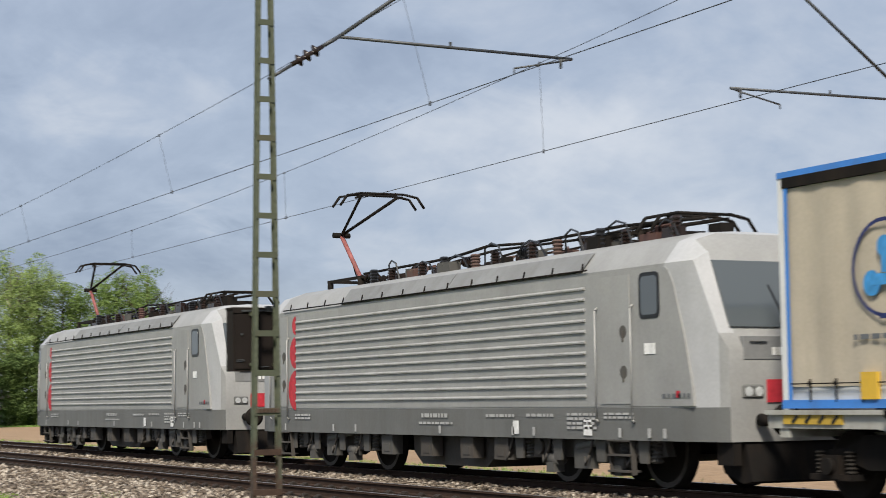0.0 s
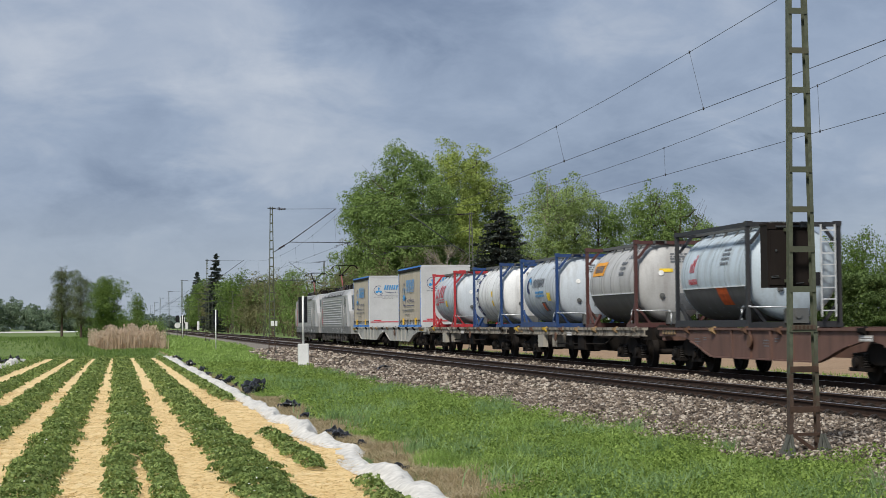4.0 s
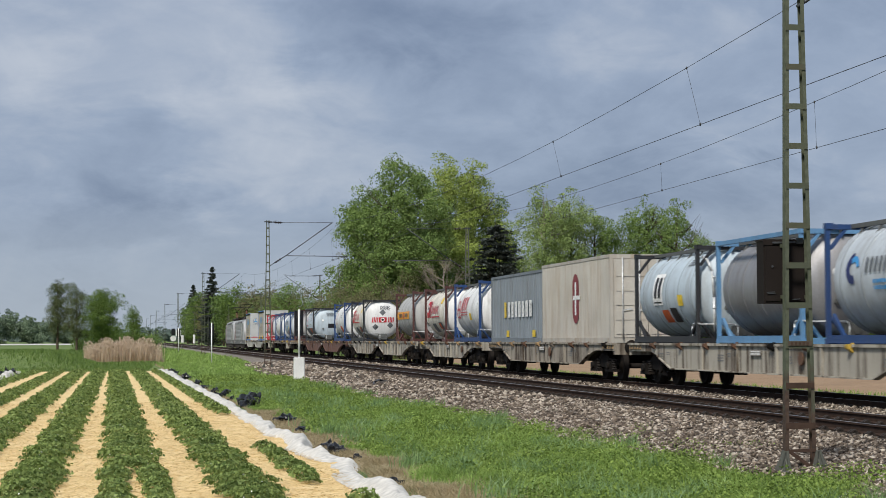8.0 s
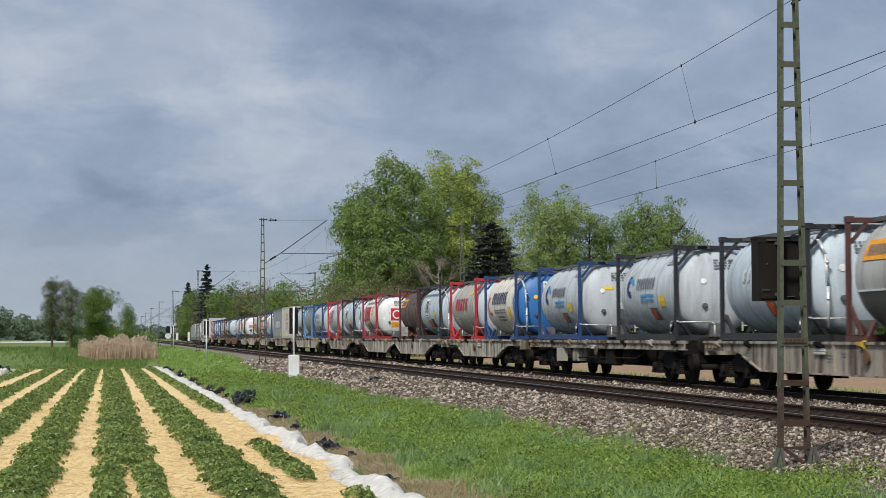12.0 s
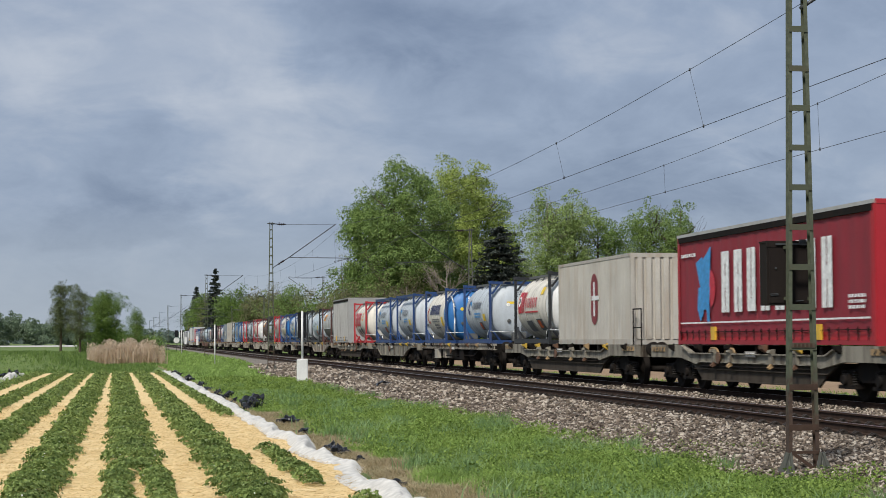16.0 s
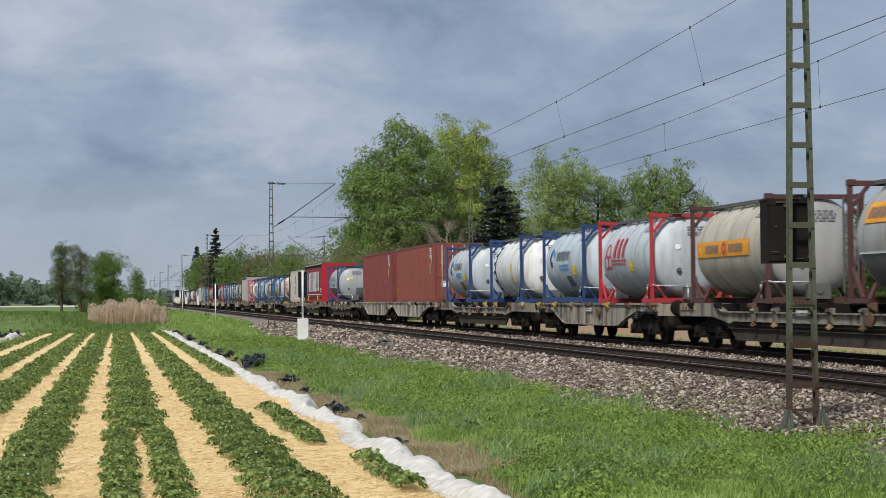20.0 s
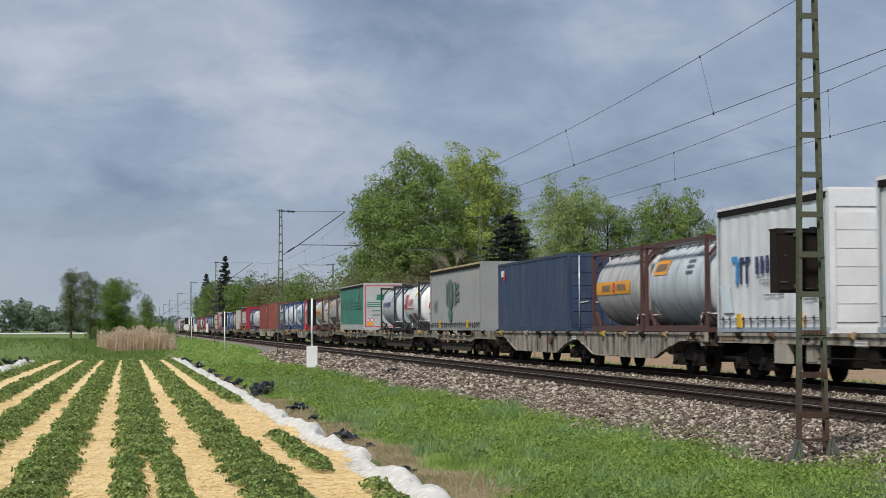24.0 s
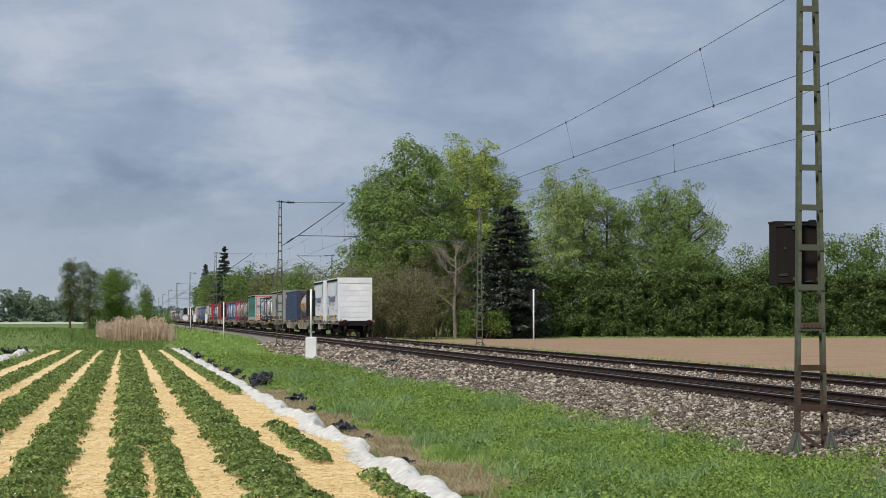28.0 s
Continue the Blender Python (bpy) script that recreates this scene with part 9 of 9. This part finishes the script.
# red trailer body
t, P, Q = swap_body(-360.87, 13.1, 2.95, (0.25, 0.022, 0.035), (0.40, 0.02, 0.03), (0.32, 0.02, 0.03), "long dark red curtain trailer body with white brand blocks", 7, roof=(0.40, 0.40, 0.39))
mark("brand_word", t, K_WHITE, lambda b: m_letters(b, P, 8, -3.0, 4.6, 0.82, 2.35, 5, 0.0, 0.3))
mark("emblem", t, K_BLUE, lambda b: (quad(b, P(-4.95, 2.15), P(-4.6, 1.5), P(-4.35, 1.5), P(-4.4, 2.3)), quad(b, P(-4.5, 2.15), P(-4.5, 1.5), P(-3.85, 1.5), P(-3.7, 2.55)), quad(b, P(-4.75, 1.5), P(-4.85, 0.95), P(-3.9, 0.9), P(-3.8, 1.5)), quad(b, P(-4.85, 0.95), P(-4.6, 0.62), P(-4.35, 0.8), P(-4.3, 0.95)), quad(b, P(-4.1, 0.95), P(-4.05, 0.55), P(-3.85, 0.6), P(-3.85, 0.95))))
mark("emblem", t, K_RED, lambda b: m_disc(b, P, -3.88, 1.45, 0.5, 0.0, -80, 95, h=0.004))
mark("white_line", t, K_WHITE, lambda b: m_rect(b, P, -6.3, 6.3, 0.56, 0.60, 1))
mark("small_print", t, K_WHITE, lambda b: m_lines(b, P, -6.2, -4.9, 2.3, 2.45, 1, 3))
mark("small_print", t, K_WHITE, lambda b: m_lines(b, P, 5.2, 6.1, 0.75, 1.1, 3, 3))
mark("brand_word", t, K_WHITE, lambda b: m_letters(b, Q, 8, -0.2, 1.05, 2.1, 2.38, 6))
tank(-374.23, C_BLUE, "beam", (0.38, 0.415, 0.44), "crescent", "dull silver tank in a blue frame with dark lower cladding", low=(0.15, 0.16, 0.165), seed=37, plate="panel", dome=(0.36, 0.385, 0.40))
for s_, sd, c in ((-397.28, 1, (0.215, 0.043, 0.036)), (-411.66, 2, (0.24, 0.062, 0.042))):
    t, P, Q = container(s_, 12.19, 2.9, c, "long rust-red ribbed box container with rear doors", 0.26, 0.036, sd)
    mark("small_print", t, K_WHITE, lambda b: (m_lines(b, P, 4.9, 5.5, 2.1, 2.7, 5, sd), m_lines(b, P, 4.9, 5.1, 1.4, 1.9, 4, sd)))
    mark("caution_mark", t, K_YELLOW, lambda b: (m_rect(b, P, 5.4, 5.55, 1.9, 2.3, 1), m_rect(b, P, -5.75, -5.6, 0.5, 0.75, 1)))
    mark("brand_plate", t, K_WHITE, lambda b: (m_rect(b, Q, 0.1, 0.75, 1.95, 2.35, 1), m_rect(b, Q, -0.85, -0.5, 0.75, 1.05, 1)))
    mark("brand_plate", t, plain("magenta_print", (0.55, 0.06, 0.2)), lambda b: m_rect(b, Q, 0.14, 0.71, 2.12, 2.33, 1, 0, 0.012))
tank(-424.1, C_BLUE, "beam", S_SILVER, "crescent", "silver tank in a blue frame", seed=39, dome=S_SILVER)
tank(-434.49, C_BLUE, "beam", S_WHITE, "band", "white tank in a dark blue frame with navy band", seed=40)
tank(-444.03, C_BLUE, "skirt", S_PALE, "crescent", "pale grey tank in a blue skirted frame", seed=42)
tank(-451.86, C_RED, "beam", S_SILVER, "rings", "silver tank in a bright red frame with red marks", seed=43)
tank(-461.38, C_BROWN, "beam", (0.50, 0.46, 0.37), "bandlabel", "stained beige tank in a brown frame with orange band", seed=44, dome=(0.36, 0.36, 0.355))
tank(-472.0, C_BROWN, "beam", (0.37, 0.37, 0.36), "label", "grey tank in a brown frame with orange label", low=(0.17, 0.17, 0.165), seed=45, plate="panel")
# green trailer with its wheels in the pocket
t, P, Q = swap_body(-484.62, 13.6, 3.06, (0.04, 0.20, 0.15), (0.42, 0.44, 0.435), (0.42, 0.43, 0.42), "long faded green curtain trailer with grey rear", 9, roof=(0.42, 0.43, 0.42), skirt=0.07)
K_GHOST, K_SCAR = paint((0.085, 0.215, 0.165), 0.7, 0.0, 1.2, (0.045, 0.195, 0.148)), paint((0.22, 0.28, 0.225), 0.7, 0.0, 0.7, (0.08, 0.215, 0.165))
mark("brand_stripe", t, K_GHOST, lambda b: ([m_rect(b, P, -6.2, -4.6, 1.64 + 0.14 * i, 1.70 + 0.14 * i, 1) for i in range(3)], [m_rect(b, P, 0.5, 5.3, 1.44 + 0.2 * i, 1.54 + 0.2 * i, 1) for i in range(3)]))
mark("brand_word", t, K_GHOST, lambda b: m_letters(b, P, 8, -4.3, -0.3, 1.5, 2.14, 5, 0.1, 0.3))
mark("brand_line", t, K_SCAR, lambda b: m_rect(b, P, 3.6, 4.15, 1.95, 2.75, 2, 0.12, 0.016))
mark("placard", t, K_SCAR, lambda b: m_rect(b, P, 5.4, 6.2, 0.68, 0.80, 1))
mark("caution_mark", t, K_YELLOW, lambda b: (m_rect(b, P, -4.3, -4.15, 0.55, 0.82, 1), m_rect(b, P, -5.0, -4.3, 0.2, 0.3, 1), m_rect(b, P, -6.1, -5.9, 0.5, 0.6, 1)))
mark("small_print", t, K_GREEN, lambda b: m_lines(b, Q, -0.75, 0.55, 1.2, 1.32, 1, 6))
mark("placard", t, K_RED, lambda b: [m_disc(b, Q, u, 0.66, 0.11, 0.075) for u in (-0.98, -0.72)])
mark("placard", t, K_WHITE, lambda b: ([m_disc(b, Q, u, 0.66, 0.07) for u in (-0.98, -0.72)], m_disc(b, Q, 0.5, 0.62, 0.08), m_rect(b, Q, 0.66, 0.80, 0.52, 0.78, 1, 0.3)))
mark("brand_stripe", t, K_GREEN, lambda b: ([m_rect(b, Q, -1.05, -0.05, 1.5 + 0.13 * i, 1.56 + 0.13 * i, 1) for i in range(3)], [m_rect(b, Q, 0.1, 1.15, 1.5 + 0.13 * i, 1.56 + 0.13 * i, 1) for i in range(3)], m_rect(b, Q, -0.45, 0.05, 1.95, 2.32, 2, 0.15)))
words("LOGISTICS & TRANSPORTS", t, K_GREEN, on_end(-6.84, 0.15, 0.98), 0.15)
words("1508", t, K_GREEN, on_end(-6.84, 0.85, 2.55), 0.26)
mark("red_frame", t, K_RED, lambda b: (m_rect(b, Q, -1.2, 1.2, 2.86, 2.92, 1), m_rect(b, Q, -1.2, 1.2, 0.18, 0.24, 1), m_rect(b, Q, -1.2, -1.14, 0.24, 2.86, 1)))
mark("caution_mark", t, K_ORANGE, lambda b: (m_rect(b, Q, -1.08, -0.62, 0.3, 0.5, 1), m_rect(b, Q, 0.5, 1.08, 0.3, 0.48, 1)))
for y in (-4.2, -2.9, -1.6):
    bm = bmesh.new()
    tube(bm, (-1.05, y, -0.28), (-0.75, y, -0.28), 0.46, 20)
    part("tyre", bm, M_TYRE, t)
tank(-502.25, C_BLACK, "beam", S_SILVER, "longword", "silver tank in a black frame with navy letters", seed=46)
tank(-511.31, C_BLACK, "beam", S_WHITE, "stripes", "white tank in a black frame with red stripes", seed=48, plate="stripes", ladder=False)
t, P, Q = swap_body(-525.16, 13.5, 3.0, (0.36, 0.36, 0.35), (0.27, 0.28, 0.28), (0.30, 0.30, 0.29), "long grey curtain body with green emblem and worn straps", 11, roof=(0.52, 0.40, 0.20))
mark("emblem", t, plain("muted_green", (0.06, 0.16, 0.11)), lambda b: (m_disc(b, P, -0.9, 1.7, 0.75, 0.28, n=28), m_disc(b, P, -0.9, 0.95, 0.55, 0.2, 180, 360), [m_rect(b, P, 0.6, 1.4, 1.35 + 0.32 * i, 1.55 + 0.32 * i, 1) for i in range(3)]))
mark("brand_word", t, K_GREY, lambda b: m_letters(b, P, 4, -2.2, 0.9, 1.2, 2.3, 3, 0.0, 0.1))
mark("placard", t, K_GREY, lambda b: (m_disc(b, P, -5.4, 1.2, 0.32, 0.24, n=4), m_disc(b, P, -4.9, 1.2, 0.32, 0.2, n=4)))
t, P, Q = container(-541.6, 12.19, 2.74, (0.025, 0.048, 0.10), "long dark blue ribbed box container", 0.26, 0.036, 6)
mark("brand_plate", t, K_WHITE, lambda b: m_rect(b, P, -5.4, -4.8, 2.2, 2.45, 1))
mark("small_print", t, K_RED, lambda b: m_rect(b, P, -5.0, -4.6, 2.05, 2.35, 2, 0.2, 0.012))
tank(-554.1, C_BROWN, "full", S_GREY, "bandlabel", "rust-stained grey tank in a full brown frame", seed=49)
tank(-560.3, C_BROWN, "full", S_SILVER, "label", "silver tank in a full brown frame with orange label", seed=50)
white_curtain(-568.0, 3)
white_curtain(-578.2, 4)


# ---------- what moves: the train draws away down the line ----------
def run(t):
    return 24.55 * t + 0.0343 * t * t


def motions():
    for thing, s, z in MOVERS:
        walk(thing, [(t, pose(XF, s + run(t), z)) for t in (0, 4, 8, 12, 16, 20, 24, 28)])


motions()
